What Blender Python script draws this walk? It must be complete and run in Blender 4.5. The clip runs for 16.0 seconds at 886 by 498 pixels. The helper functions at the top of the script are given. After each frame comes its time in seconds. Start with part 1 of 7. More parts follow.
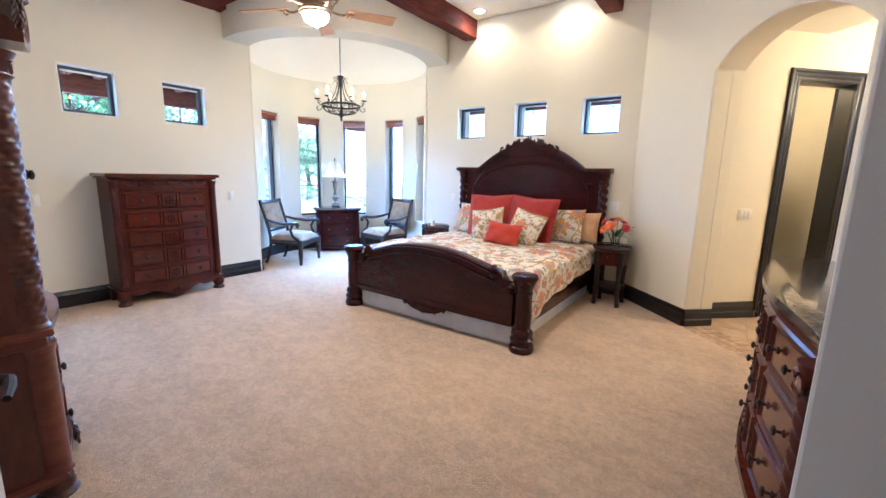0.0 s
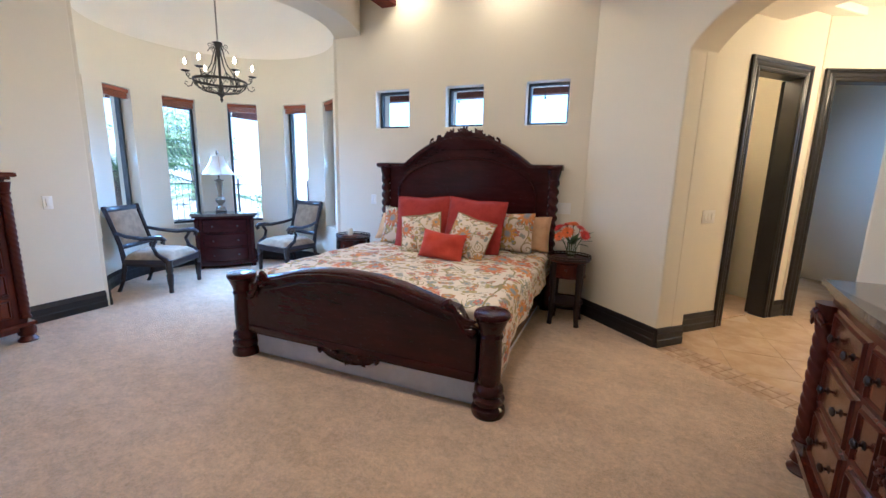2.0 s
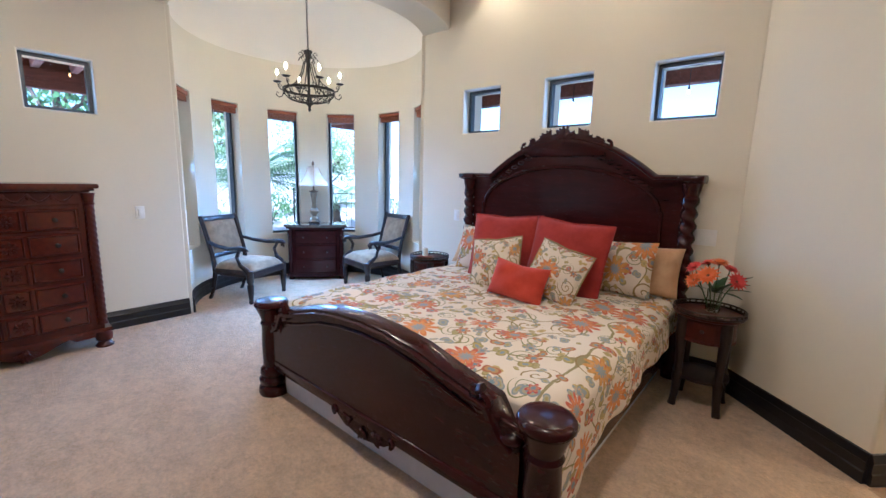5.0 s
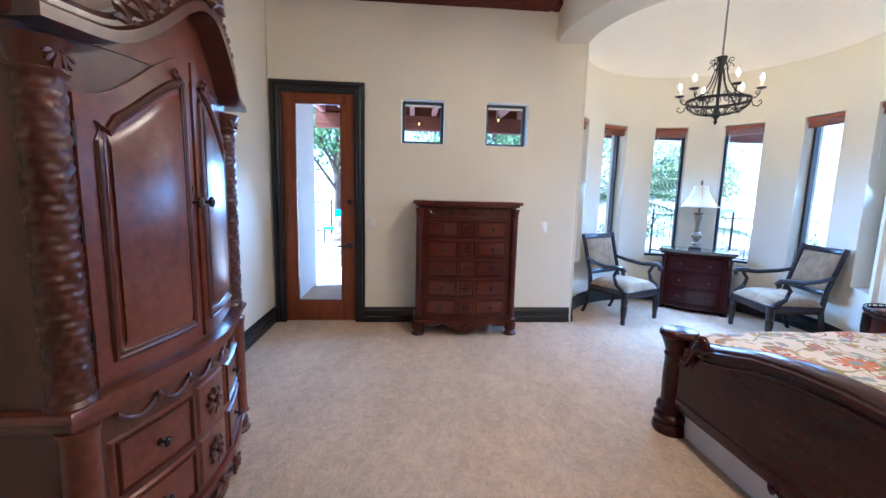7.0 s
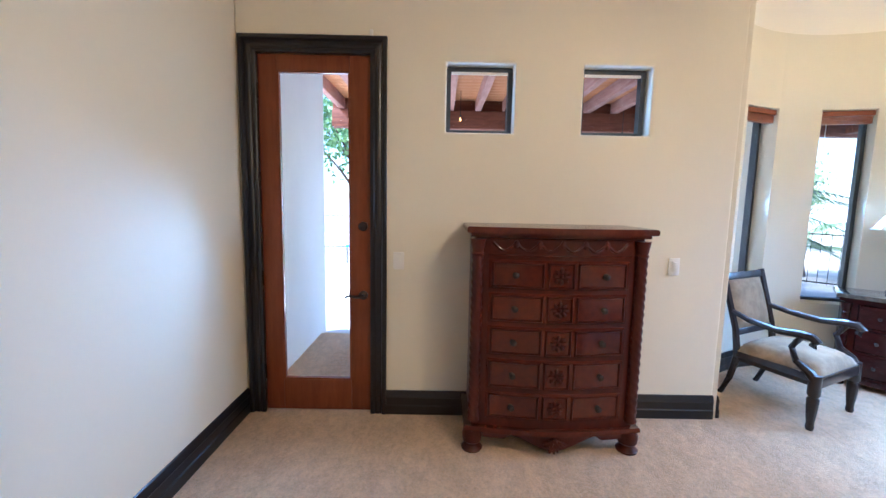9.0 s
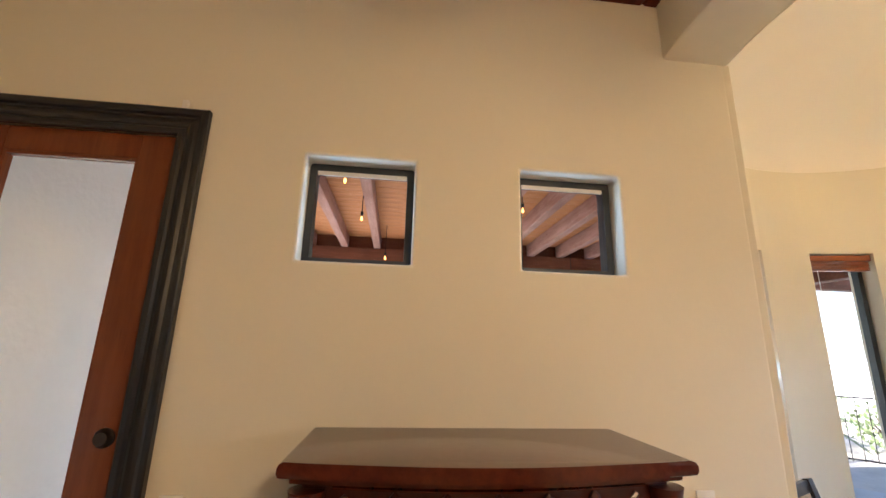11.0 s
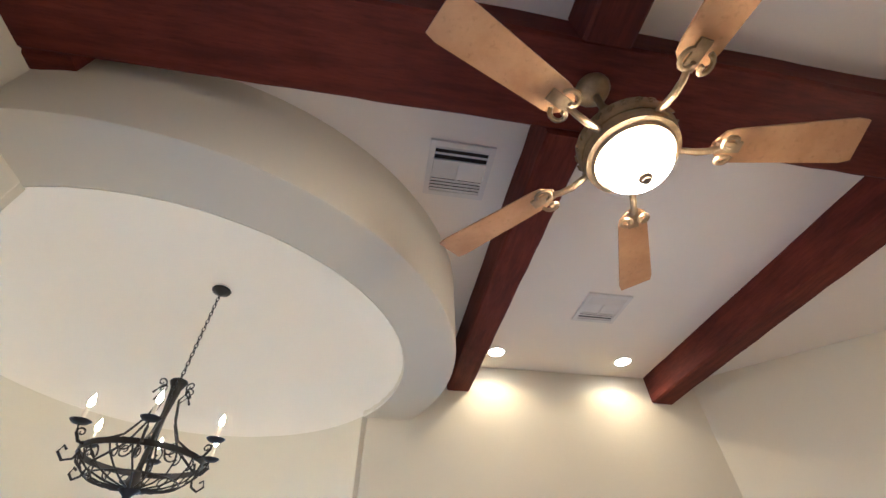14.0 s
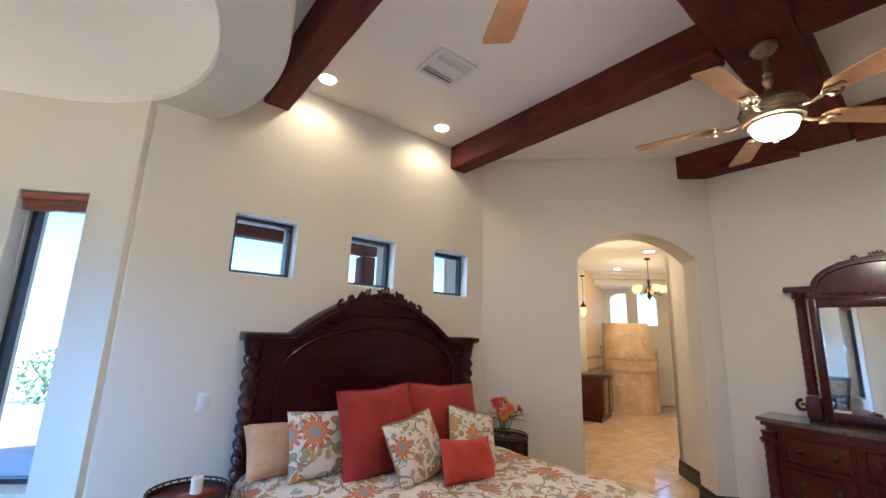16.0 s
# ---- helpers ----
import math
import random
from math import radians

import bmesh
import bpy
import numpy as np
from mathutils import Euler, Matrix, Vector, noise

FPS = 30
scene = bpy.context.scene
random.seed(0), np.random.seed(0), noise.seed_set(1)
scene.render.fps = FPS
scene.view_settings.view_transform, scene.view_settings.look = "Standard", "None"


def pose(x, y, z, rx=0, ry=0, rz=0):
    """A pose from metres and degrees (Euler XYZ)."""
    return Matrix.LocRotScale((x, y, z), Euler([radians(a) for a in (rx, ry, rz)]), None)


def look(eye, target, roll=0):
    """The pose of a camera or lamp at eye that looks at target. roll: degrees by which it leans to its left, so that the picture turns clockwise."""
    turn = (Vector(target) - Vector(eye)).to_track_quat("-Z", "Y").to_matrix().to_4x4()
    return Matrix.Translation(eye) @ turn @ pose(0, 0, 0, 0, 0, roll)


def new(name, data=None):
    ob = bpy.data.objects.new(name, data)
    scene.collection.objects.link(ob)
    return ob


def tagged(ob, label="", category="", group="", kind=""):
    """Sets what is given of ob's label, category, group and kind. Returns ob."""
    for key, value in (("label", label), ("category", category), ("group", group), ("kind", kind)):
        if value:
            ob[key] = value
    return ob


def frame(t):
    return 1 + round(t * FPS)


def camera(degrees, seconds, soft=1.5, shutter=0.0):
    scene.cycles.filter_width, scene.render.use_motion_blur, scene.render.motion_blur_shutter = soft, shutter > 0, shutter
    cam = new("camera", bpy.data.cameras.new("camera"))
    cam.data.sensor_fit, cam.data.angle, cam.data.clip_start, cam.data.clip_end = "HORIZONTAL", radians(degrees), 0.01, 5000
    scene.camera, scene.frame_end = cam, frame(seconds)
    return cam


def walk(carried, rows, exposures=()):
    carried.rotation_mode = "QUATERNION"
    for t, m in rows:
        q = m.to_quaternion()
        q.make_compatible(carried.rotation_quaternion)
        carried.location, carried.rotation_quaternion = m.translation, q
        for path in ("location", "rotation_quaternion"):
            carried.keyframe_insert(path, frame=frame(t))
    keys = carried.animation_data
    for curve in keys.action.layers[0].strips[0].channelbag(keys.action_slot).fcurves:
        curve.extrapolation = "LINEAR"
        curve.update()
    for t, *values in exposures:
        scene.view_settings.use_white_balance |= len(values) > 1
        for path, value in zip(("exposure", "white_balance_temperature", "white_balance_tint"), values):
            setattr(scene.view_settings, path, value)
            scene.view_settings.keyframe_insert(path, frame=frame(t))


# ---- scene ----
cam = camera(94.7, 16.0)
PATH = [
    (0, (0.221, 0.023, 1.429), (-0.913, 1.632, 1.072), 1.3),
    (0.5, (0.047, 0.249, 1.441), (-1.019, 1.898, 1.061), 1.4),
    (1, (-0.114, 0.423, 1.42), (-1.096, 2.122, 1.033), 1.4),
    (1.5, (-0.339, 0.613, 1.456), (-1.189, 2.384, 1.081), 1.4),
    (2, (-0.475, 0.807, 1.441), (-1.232, 2.622, 1.075), 1.3),
    (2.5, (-0.517, 1.045, 1.451), (-1.283, 2.856, 1.087), 1.2),
    (3.2, (-0.598, 1.357, 1.45), (-1.351, 3.173, 1.082), 1.2),
    (5.3, (-0.481, 1.771, 1.473), (-1.955, 3.087, 1.164), 1.4),
    (5.5, (-0.467, 1.747, 1.467), (-2.077, 2.895, 1.169), 1.3),
    (6, (-0.482, 1.65, 1.465), (-2.329, 2.365, 1.187), 1.4),
    (6.5, (-0.562, 1.547, 1.45), (-2.513, 1.9, 1.192), 1.4),
    (7, (-0.792, 1.384, 1.45), (-2.767, 1.54, 1.177), 1.4),
    (7.5, (-1.129, 1.281, 1.422), (-3.103, 1.348, 1.107), 1.5),
    (8, (-1.56, 1.232, 1.429), (-3.534, 1.259, 1.111), 1.4),
    (10.4, (-3.485, 1.501, 1.626), (-5.476, 1.617, 1.787), 1.3),
    (11, (-3.676, 1.664, 1.651), (-5.608, 1.878, 2.122), 1.5),
    (11.5, (-3.766, 1.67, 1.71), (-5.57, 1.994, 2.511), 1.6),
    (12, (-3.822, 1.656, 1.761), (-5.401, 2.169, 2.877), 1.6),
    (12.5, (-3.884, 1.667, 1.769), (-5.16, 2.47, 3.084), 1.8),
    (13, (-3.955, 1.69, 1.752), (-4.805, 2.801, 3.182), 0.6),
    (13.5, (-3.882, 1.853, 1.719), (-4.208, 3.187, 3.173), -0.8),
    (14, (-3.82, 1.996, 1.732), (-3.562, 3.404, 3.128), -1.1),
    (14.5, (-3.814, 2.066, 1.741), (-3.009, 3.369, 3.027), -0.6),
    (15, (-3.826, 2.104, 1.726), (-2.655, 3.295, 2.826), 0.2),
    (15.3, (-3.858, 2.11, 1.682), (-2.567, 3.336, 2.594), 0.6),
    (15.5, (-3.846, 2.095, 1.667), (-2.543, 3.411, 2.424), 1.5),
    (15.7, (-3.892, 2.123, 1.644), (-2.589, 3.515, 2.25), 1.6),
    (16, (-3.898, 2.114, 1.589), (-2.674, 3.644, 1.989), 1.9),
]
# ---- tuning ----
EXPOSURES = [(0.0, 2.47, 4130, 10.2), (0.5, 2.07, 4180, 11.2), (1.0, 2.02, 4180, 11.2), (2.0, 1.87, 4200, 11.2), (3.2, 1.82, 4330, 12.2), (5.5, 1.84, 4190, 11.6), (8.2, 2.12, 4200, 11.2), (10.3, 1.87, 5450, 13), (11.0, 1.75, 5850, 14), (11.4, 1.8, 6650, 18), (12.0, 1.52, 5200, 13), (12.6, 1.94, 4350, 9.8), (13.5, 1.89, 4350, 10.8), (14.2, 1.74, 4300, 10.8), (15.0, 1.54, 4300, 10.8), (16.0, 1.54, 4260, 10.8)]
SKY, SUN = 0.15, 5.0
BOWL, CAN, BULB, SPOT, BATH = 66, 16, 90, 6.5, 10
DAY, SMALL, FALL, SPREAD = 3.0, 0.35, 0.7, 90
walk(cam, [(t, look(eye, target, roll)) for t, eye, target, roll in PATH], EXPOSURES)

# ---- light ----
world = bpy.data.worlds.new("sky")
scene.world = world
world.use_nodes = True
sky = world.node_tree.nodes.new("ShaderNodeTexSky")
sky.sky_type, sky.sun_disc = "NISHITA", False
sky.sun_elevation, sky.sun_rotation = radians(48), radians(165)
back = world.node_tree.nodes["Background"]
back.inputs[1].default_value = SKY
world.node_tree.links.new(sky.outputs[0], back.inputs[0])
sun_data = bpy.data.lights.new("sun", "SUN")
sun_data.energy, sun_data.angle, sun_data.color = SUN, radians(0.5), (1.0, 0.95, 0.86)
sun = new("sun", sun_data)
sun.matrix_world = look((0, 0, 0), (-0.17, 0.65, -0.74))



def daylight(x, y, z, w, h, turn, watts, fall=FALL, spread=SPREAD):
    """Added area lamp of w by h metres, standing in for sky light that falls in through an opening, down into the room.
    """
    d = bpy.data.lights.new("window_daylight", "AREA")
    d.shape, d.size, d.size_y, d.energy, d.color, d.spread = "RECTANGLE", w, h, watts, (0.50, 0.73, 1.0), radians(spread)
    ob = new("window_daylight", d)
    a = radians(turn)
    ob.matrix_world = look((x, y, z), (x + math.cos(a), y + math.sin(a), z - fall))
    return ob


for k in range(6):
    a = 58.0 + 35.5 * k
    r = 1.29
    daylight(-4.98 + r * math.cos(radians(a)), 4.54 + r * math.sin(radians(a)), 1.75, 0.36, 0.45, a + 180, DAY)
daylight(-5.13, 0.395, 1.5, 0.44, 0.5, 0, DAY * 0.65, 0.55, 100)
for y in (1.492, 2.391):
    daylight(-5.34, y, 2.19, 0.36, 0.36, 0, SMALL, 0.1, 175)
for x in (-3.058, -2.136, -1.221):
    daylight(x, 5.39, 2.18, 0.36, 0.36, -90, SMALL, 0.1, 175)

# ---- materials ----


class Net:
    """A small writer of shader nodes."""

    def __init__(self, name):
        self.mat = bpy.data.materials.new(name)
        self.mat.use_nodes = True
        self.nodes, self.links = self.mat.node_tree.nodes, self.mat.node_tree.links
        self.bsdf = self.nodes["Principled BSDF"]

    def node(self, kind, **props):
        n = self.nodes.new(kind)
        for k, v in props.items():
            setattr(n, k, v)
        return n

    def put(self, socket, value):
        if hasattr(value, "is_linked"):
            self.links.new(value, socket)
        elif isinstance(value, (tuple, list)):
            socket.default_value = (*value, 1.0) if len(value) == 3 and len(socket.default_value) == 4 else value
        else:
            socket.default_value = value

    def math(self, op, a, b=0.0, c=0.0):
        n = self.node("ShaderNodeMath", operation=op)
        for s, v in zip(n.inputs, (a, b, c)):
            self.put(s, v)
        return n.outputs[0]

    def vec(self, op, a, b=(0, 0, 0)):
        n = self.node("ShaderNodeVectorMath", operation=op)
        self.put(n.inputs[0], a)
        self.put(n.inputs[1], b)
        return n.outputs["Value"] if op in ("LENGTH", "DISTANCE") else n.outputs[0]

    def mix(self, fac, a, b):
        n = self.node("ShaderNodeMix", data_type="RGBA")
        self.put(n.inputs[0], fac)
        self.put(n.inputs[6], a)
        self.put(n.inputs[7], b)
        return n.outputs[2]

    def coords(self, kind="Object", scale=(1, 1, 1)):
        n = self.node("ShaderNodeMapping")
        n.inputs["Scale"].default_value = scale
        self.links.new(self.node("ShaderNodeTexCoord").outputs[kind], n.inputs[0])
        return n.outputs[0]

    def noise(self, vec, scale, detail=4.0, rough=0.55):
        n = self.node("ShaderNodeTexNoise")
        self.put(n.inputs["Vector"], vec)
        n.inputs["Scale"].default_value, n.inputs["Detail"].default_value, n.inputs["Roughness"].default_value = scale, detail, rough
        return n.outputs[0]

    def ramp(self, fac, lo, hi):
        n = self.node("ShaderNodeMapRange", interpolation_type="SMOOTHSTEP")
        self.put(n.inputs[0], fac)
        n.inputs[1].default_value, n.inputs[2].default_value = lo, hi
        return n.outputs[0]

    def bump(self, height, strength, distance):
        n = self.node("ShaderNodeBump")
        n.inputs["Strength"].default_value, n.inputs["Distance"].default_value = strength, distance
        self.put(n.inputs["Height"], height)
        self.links.new(n.outputs[0], self.bsdf.inputs["Normal"])

    def done(self, color, rough=0.5, metal=0.0, coat=0.0, spec=0.5):
        self.put(self.bsdf.inputs["Base Color"], color)
        self.put(self.bsdf.inputs["Roughness"], rough)
        self.bsdf.inputs["Metallic"].default_value = metal
        self.bsdf.inputs["Coat Weight"].default_value = coat
        self.bsdf.inputs["Coat Roughness"].default_value = 0.12
        self.bsdf.inputs["Specular IOR Level"].default_value = spec
        return self.mat


def paint(name, color, rough=0.6, big=0.6, fine=60, spread=0.06, bump=0.15, depth=0.002, metal=0.0, coat=0.0, spec=0.5):
    """A plain coat with cloudy tone, fine grain and slight relief."""
    n = Net(name)
    v = n.coords()
    cloud, grain = n.noise(v, big, 3), n.noise(v, fine, 5)
    dark = tuple(c * (1 - spread) for c in color)
    light = tuple(min(1, c * (1 + spread)) for c in color)
    tone = n.mix(n.math("ADD", n.math("MULTIPLY", n.ramp(cloud, 0.3, 0.7), 0.6), n.math("MULTIPLY", grain, 0.4)), dark, light)
    n.bump(n.math("ADD", grain, n.noise(v, fine * 0.25, 2)), bump, depth)
    return n.done(tone, n.math("ADD", n.math("MULTIPLY", grain, 0.14), rough - 0.07), metal, coat, spec)


def timber(name, dark, light, rough=0.32, stretch=(9, 1.2, 9), coat=0.35, bump=0.12):
    """Wood with long grain along local y (or as stretch says), knots and worn gloss."""
    n = Net(name)
    v = n.coords(scale=stretch)
    rand = n.node("ShaderNodeObjectInfo").outputs["Random"]
    shift = n.vec("ADD", v, n.node("ShaderNodeCombineXYZ").outputs[0])
    g = n.noise(shift, 3.0, 6, 0.65)
    fineg = n.noise(shift, 16.0, 4, 0.6)
    cloud = n.noise(n.coords(), 2.2, 3)
    f = n.math("ADD", n.math("MULTIPLY", n.ramp(g, 0.3, 0.72), 0.6), n.math("MULTIPLY", n.ramp(cloud, 0.3, 0.7), 0.4))
    col = n.mix(f, dark, light)
    col = n.mix(n.math("MULTIPLY", n.ramp(fineg, 0.55, 0.75), 0.35), col, tuple(c * 0.45 for c in dark))
    col = n.mix(n.math("MULTIPLY", rand, 0.12), col, dark)
    n.bump(fineg, bump, 0.0015)
    return n.done(col, n.math("ADD", n.math("MULTIPLY", fineg, 0.16), rough - 0.08), 0.0, coat, 0.22)


def glow(name, color, strength):
    n = Net(name)
    n.bsdf.inputs["Emission Color"].default_value = (*color, 1)
    n.bsdf.inputs["Emission Strength"].default_value = strength
    return n.done(color, 0.5)


def make_carpet():
    """Cut pile with crisp tufts and brushed patches where feet and the vacuum turned the pile."""
    n = Net("cut pile carpet")
    v = n.coords()
    warp = n.node("ShaderNodeTexNoise")
    n.put(warp.inputs["Vector"], v)
    warp.inputs["Scale"].default_value, warp.inputs["Detail"].default_value = 2.6, 3
    bent = n.vec("ADD", v, n.vec("MULTIPLY", n.vec("SUBTRACT", warp.outputs["Color"], (0.5, 0.5, 0.5)), (0.14, 0.14, 0)))
    lie = n.node("ShaderNodeMapping")
    n.put(lie.inputs[0], bent)
    lie.inputs["Rotation"].default_value = (0, 0, 0.6)
    lie.inputs["Scale"].default_value = (1.0, 1.35, 1.0)
    tuft, mid, sweep = n.noise(v, 210, 2, 0.8), n.noise(v, 62, 5, 0.8), n.noise(v, 1.1, 4, 0.6)
    brushed = n.noise(lie.outputs[0], 6.5, 8, 0.74)
    steps = n.noise(bent, 24, 6, 0.8)
    sep = n.node("ShaderNodeSeparateXYZ")
    n.put(sep.inputs[0], v)
    lane = n.math("ADD", n.math("MULTIPLY_ADD", sep.outputs[0], 0.18, n.math("MULTIPLY", sep.outputs[1], 1.7)), n.math("MULTIPLY", sweep, 0.9))
    lane = n.ramp(n.math("PINGPONG", lane, 0.5), 0.19, 0.31)
    f = n.math("ADD", n.math("MULTIPLY", n.ramp(sweep, 0.35, 0.65), 0.10), n.math("MULTIPLY", lane, 0.07))
    for layer, share in ((n.ramp(tuft, 0.3, 0.7), 0.24), (n.ramp(mid, 0.34, 0.66), 0.30), (n.ramp(brushed, 0.41, 0.59), 0.19), (n.ramp(steps, 0.42, 0.58), 0.19)):
        f = n.math("ADD", f, n.math("MULTIPLY", layer, share))
    col = n.mix(f, (0.46, 0.305, 0.168), (0.96, 0.715, 0.460))
    n.bump(n.math("ADD", n.math("ADD", tuft, n.math("MULTIPLY", mid, 1.8)), n.math("MULTIPLY", n.math("ADD", steps, brushed), 1.2)), 0.8, 0.016)
    n.bsdf.inputs["Sheen Weight"].default_value = 0.25
    return n.done(col, 0.95, spec=0.1)


def make_stone(name, a, b, scale=3.0, rough=0.25):
    n = Net(name)
    v = n.coords()
    rand = n.node("ShaderNodeObjectInfo").outputs["Random"]
    cloud, vein = n.noise(v, scale, 6, 0.65), n.noise(n.coords(scale=(1, 4, 1)), scale * 2, 5, 0.7)
    col = n.mix(n.ramp(cloud, 0.3, 0.7), a, b)
    col = n.mix(n.math("MULTIPLY", n.ramp(vein, 0.55, 0.75), 0.4), col, tuple(c * 0.7 for c in a))
    col = n.mix(n.math("MULTIPLY", rand, 0.35), col, a)
    n.bump(vein, 0.08, 0.002)
    return n.done(col, rough, 0.0, 0.15)


def flowers(n, uv, scale, petals, radius, spot, tones, base, turn=0.0, jitter=0.8):
    """One layer of printed flowers, each with petals round an eye, laid over base."""
    vor = n.node("ShaderNodeTexVoronoi", voronoi_dimensions="2D")
    n.put(vor.inputs["Vector"], uv)
    vor.inputs["Scale"].default_value, vor.inputs["Randomness"].default_value = scale, jitter
    away = n.vec("SUBTRACT", uv, vor.outputs["Position"])
    sep = n.node("ShaderNodeSeparateXYZ")
    n.put(sep.inputs[0], away)
    rnd = n.node("ShaderNodeSeparateColor")
    n.put(rnd.inputs[0], vor.outputs["Color"])
    ang = n.math("ADD", n.math("ARCTAN2", sep.outputs[1], sep.outputs[0]), n.math("MULTIPLY_ADD", rnd.outputs[0], 6.28, turn))
    far = n.math("MULTIPLY", n.vec("LENGTH", n.node_xy(sep)), scale)
    edge = n.math("MULTIPLY", n.math("MULTIPLY_ADD", n.math("ABSOLUTE", n.math("COSINE", n.math("MULTIPLY", ang, petals / 2))), 0.55, 0.45), n.math("MULTIPLY_ADD", rnd.outputs[2], radius * 0.5, radius * 0.7))
    ratio = n.math("DIVIDE", far, edge)
    pick = rnd.outputs[1]
    tone = n.mix(n.math("GREATER_THAN", pick, 0.35), tones[0], tones[1])
    tone = n.mix(n.math("GREATER_THAN", pick, 0.7), tone, tones[2])
    tone = n.mix(n.math("LESS_THAN", ratio, 0.72), tone, n.mix(0.5, tone, tones[3]))
    tone = n.mix(n.math("LESS_THAN", ratio, 0.4), tone, spot)
    out = n.mix(n.math("SUBTRACT", 1.0, n.ramp(ratio, 0.92, 1.03)), base, tone)
    return out


def curls(n, uv, scale, tone, base, wind=1.0):
    """Printed vine tendrils that roll up into spirals, laid over base."""
    vor = n.node("ShaderNodeTexVoronoi", voronoi_dimensions="2D")
    n.put(vor.inputs["Vector"], uv)
    vor.inputs["Scale"].default_value, vor.inputs["Randomness"].default_value = scale, 0.9
    sep = n.node("ShaderNodeSeparateXYZ")
    n.put(sep.inputs[0], n.vec("SUBTRACT", uv, vor.outputs["Position"]))
    rnd = n.node("ShaderNodeSeparateColor")
    n.put(rnd.inputs[0], vor.outputs["Color"])
    ang = n.math("ARCTAN2", sep.outputs[1], sep.outputs[0])
    far = n.math("MULTIPLY", n.vec("LENGTH", n.node_xy(sep)), scale)
    roll = n.math("FRACT", n.math("ADD", n.math("MULTIPLY_ADD", ang, wind / 6.28318, rnd.outputs[0]), n.math("MULTIPLY", far, 6.0)))
    line = n.math("LESS_THAN", roll, 0.2)
    near = n.math("MULTIPLY", n.math("LESS_THAN", far, 0.36), n.math("GREATER_THAN", rnd.outputs[1], 0.42))
    return n.mix(n.math("MULTIPLY", line, near), base, tone)


def node_xy(self, sep):
    c = self.node("ShaderNodeCombineXYZ")
    self.links.new(sep.outputs[0], c.inputs[0])
    self.links.new(sep.outputs[1], c.inputs[1])
    return c.outputs[0]


Net.node_xy = node_xy


def make_print(name, size=1.0):
    """Cream cotton with a loose print of flowers, leaves and vines."""
    n = Net(name)
    uvn = n.node("ShaderNodeUVMap")
    flat = n.node("ShaderNodeMapping")
    n.links.new(uvn.outputs[0], flat.inputs[0])
    flat.inputs["Scale"].default_value = (1 / size, 1 / size, 1)
    warp = n.node("ShaderNodeTexNoise")
    n.put(warp.inputs["Vector"], flat.outputs[0])
    warp.inputs["Scale"].default_value = 7
    uv = n.vec("ADD", flat.outputs[0], n.vec("MULTIPLY", n.vec("SUBTRACT", warp.outputs["Color"], (0.5, 0.5, 0.5)), (0.045, 0.045, 0)))
    cream = n.mix(n.noise(uv, 260, 2), (0.64, 0.56, 0.445), (0.71, 0.635, 0.52))
    vine = n.math("ABSOLUTE", n.math("SUBTRACT", n.noise(uv, 3.4, 0, 0.4), 0.5))
    col = n.mix(n.math("LESS_THAN", vine, 0.011), cream, (0.28, 0.24, 0.11))
    col = curls(n, n.vec("ADD", uv, (2.2, 6.4, 0)), 3.6, (0.27, 0.20, 0.075), col)
    col = curls(n, n.vec("ADD", uv, (8.2, 1.4, 0)), 5.2, (0.22, 0.23, 0.10), col, -1.0)
    olive, grey, rust = (0.30, 0.25, 0.09), (0.24, 0.28, 0.30), (0.36, 0.135, 0.060)
    col = flowers(n, n.vec("ADD", uv, (3.1, 1.7, 0)), 9.0, 2, 0.26, (0.36, 0.30, 0.12), (olive, grey, (0.45, 0.33, 0.10), (0.5, 0.42, 0.2)), col, jitter=1.0)
    col = flowers(n, n.vec("ADD", uv, (7.3, 4.9, 0)), 6.6, 2, 0.27, grey, (olive, rust, grey, (0.5, 0.40, 0.15)), col)
    col = flowers(n, n.vec("ADD", uv, (1.3, 9.1, 0)), 5.0, 6, 0.20, (0.20, 0.26, 0.30), (rust, (0.38, 0.07, 0.07), grey, (0.6, 0.36, 0.16)), col)
    col = flowers(n, n.vec("ADD", uv, (5.7, 2.2, 0)), 2.5, 11, 0.27, (0.27, 0.30, 0.31), ((0.55, 0.20, 0.05), (0.46, 0.12, 0.06), (0.5, 0.26, 0.06), (0.62, 0.32, 0.10)), col, jitter=0.65)
    n.bump(n.math("ADD", n.noise(uv, 300, 2), n.noise(uv, 16, 3)), 0.25, 0.004)
    return n.done(col, 0.85, spec=0.2)


def make_fabric(name, a, b, weave=220):
    n = Net(name)
    v = n.coords()
    col = n.mix(n.math("ADD", n.math("MULTIPLY", n.ramp(n.noise(v, 9, 4, 0.6), 0.35, 0.65), 0.6), n.math("MULTIPLY", n.noise(v, weave, 2), 0.4)), a, b)
    n.bump(n.math("ADD", n.noise(v, weave, 3), n.math("MULTIPLY", n.noise(v, 14, 3), 2)), 0.3, 0.004)
    n.bsdf.inputs["Sheen Weight"].default_value = 0.15
    return n.done(col, 0.85, spec=0.2)


def make_glass(name, tint=(1, 1, 1)):
    n = Net(name)
    n.bsdf.inputs["Transmission Weight"].default_value = 1.0
    n.bsdf.inputs["IOR"].default_value = 1.06
    return n.done(tint, 0.0)


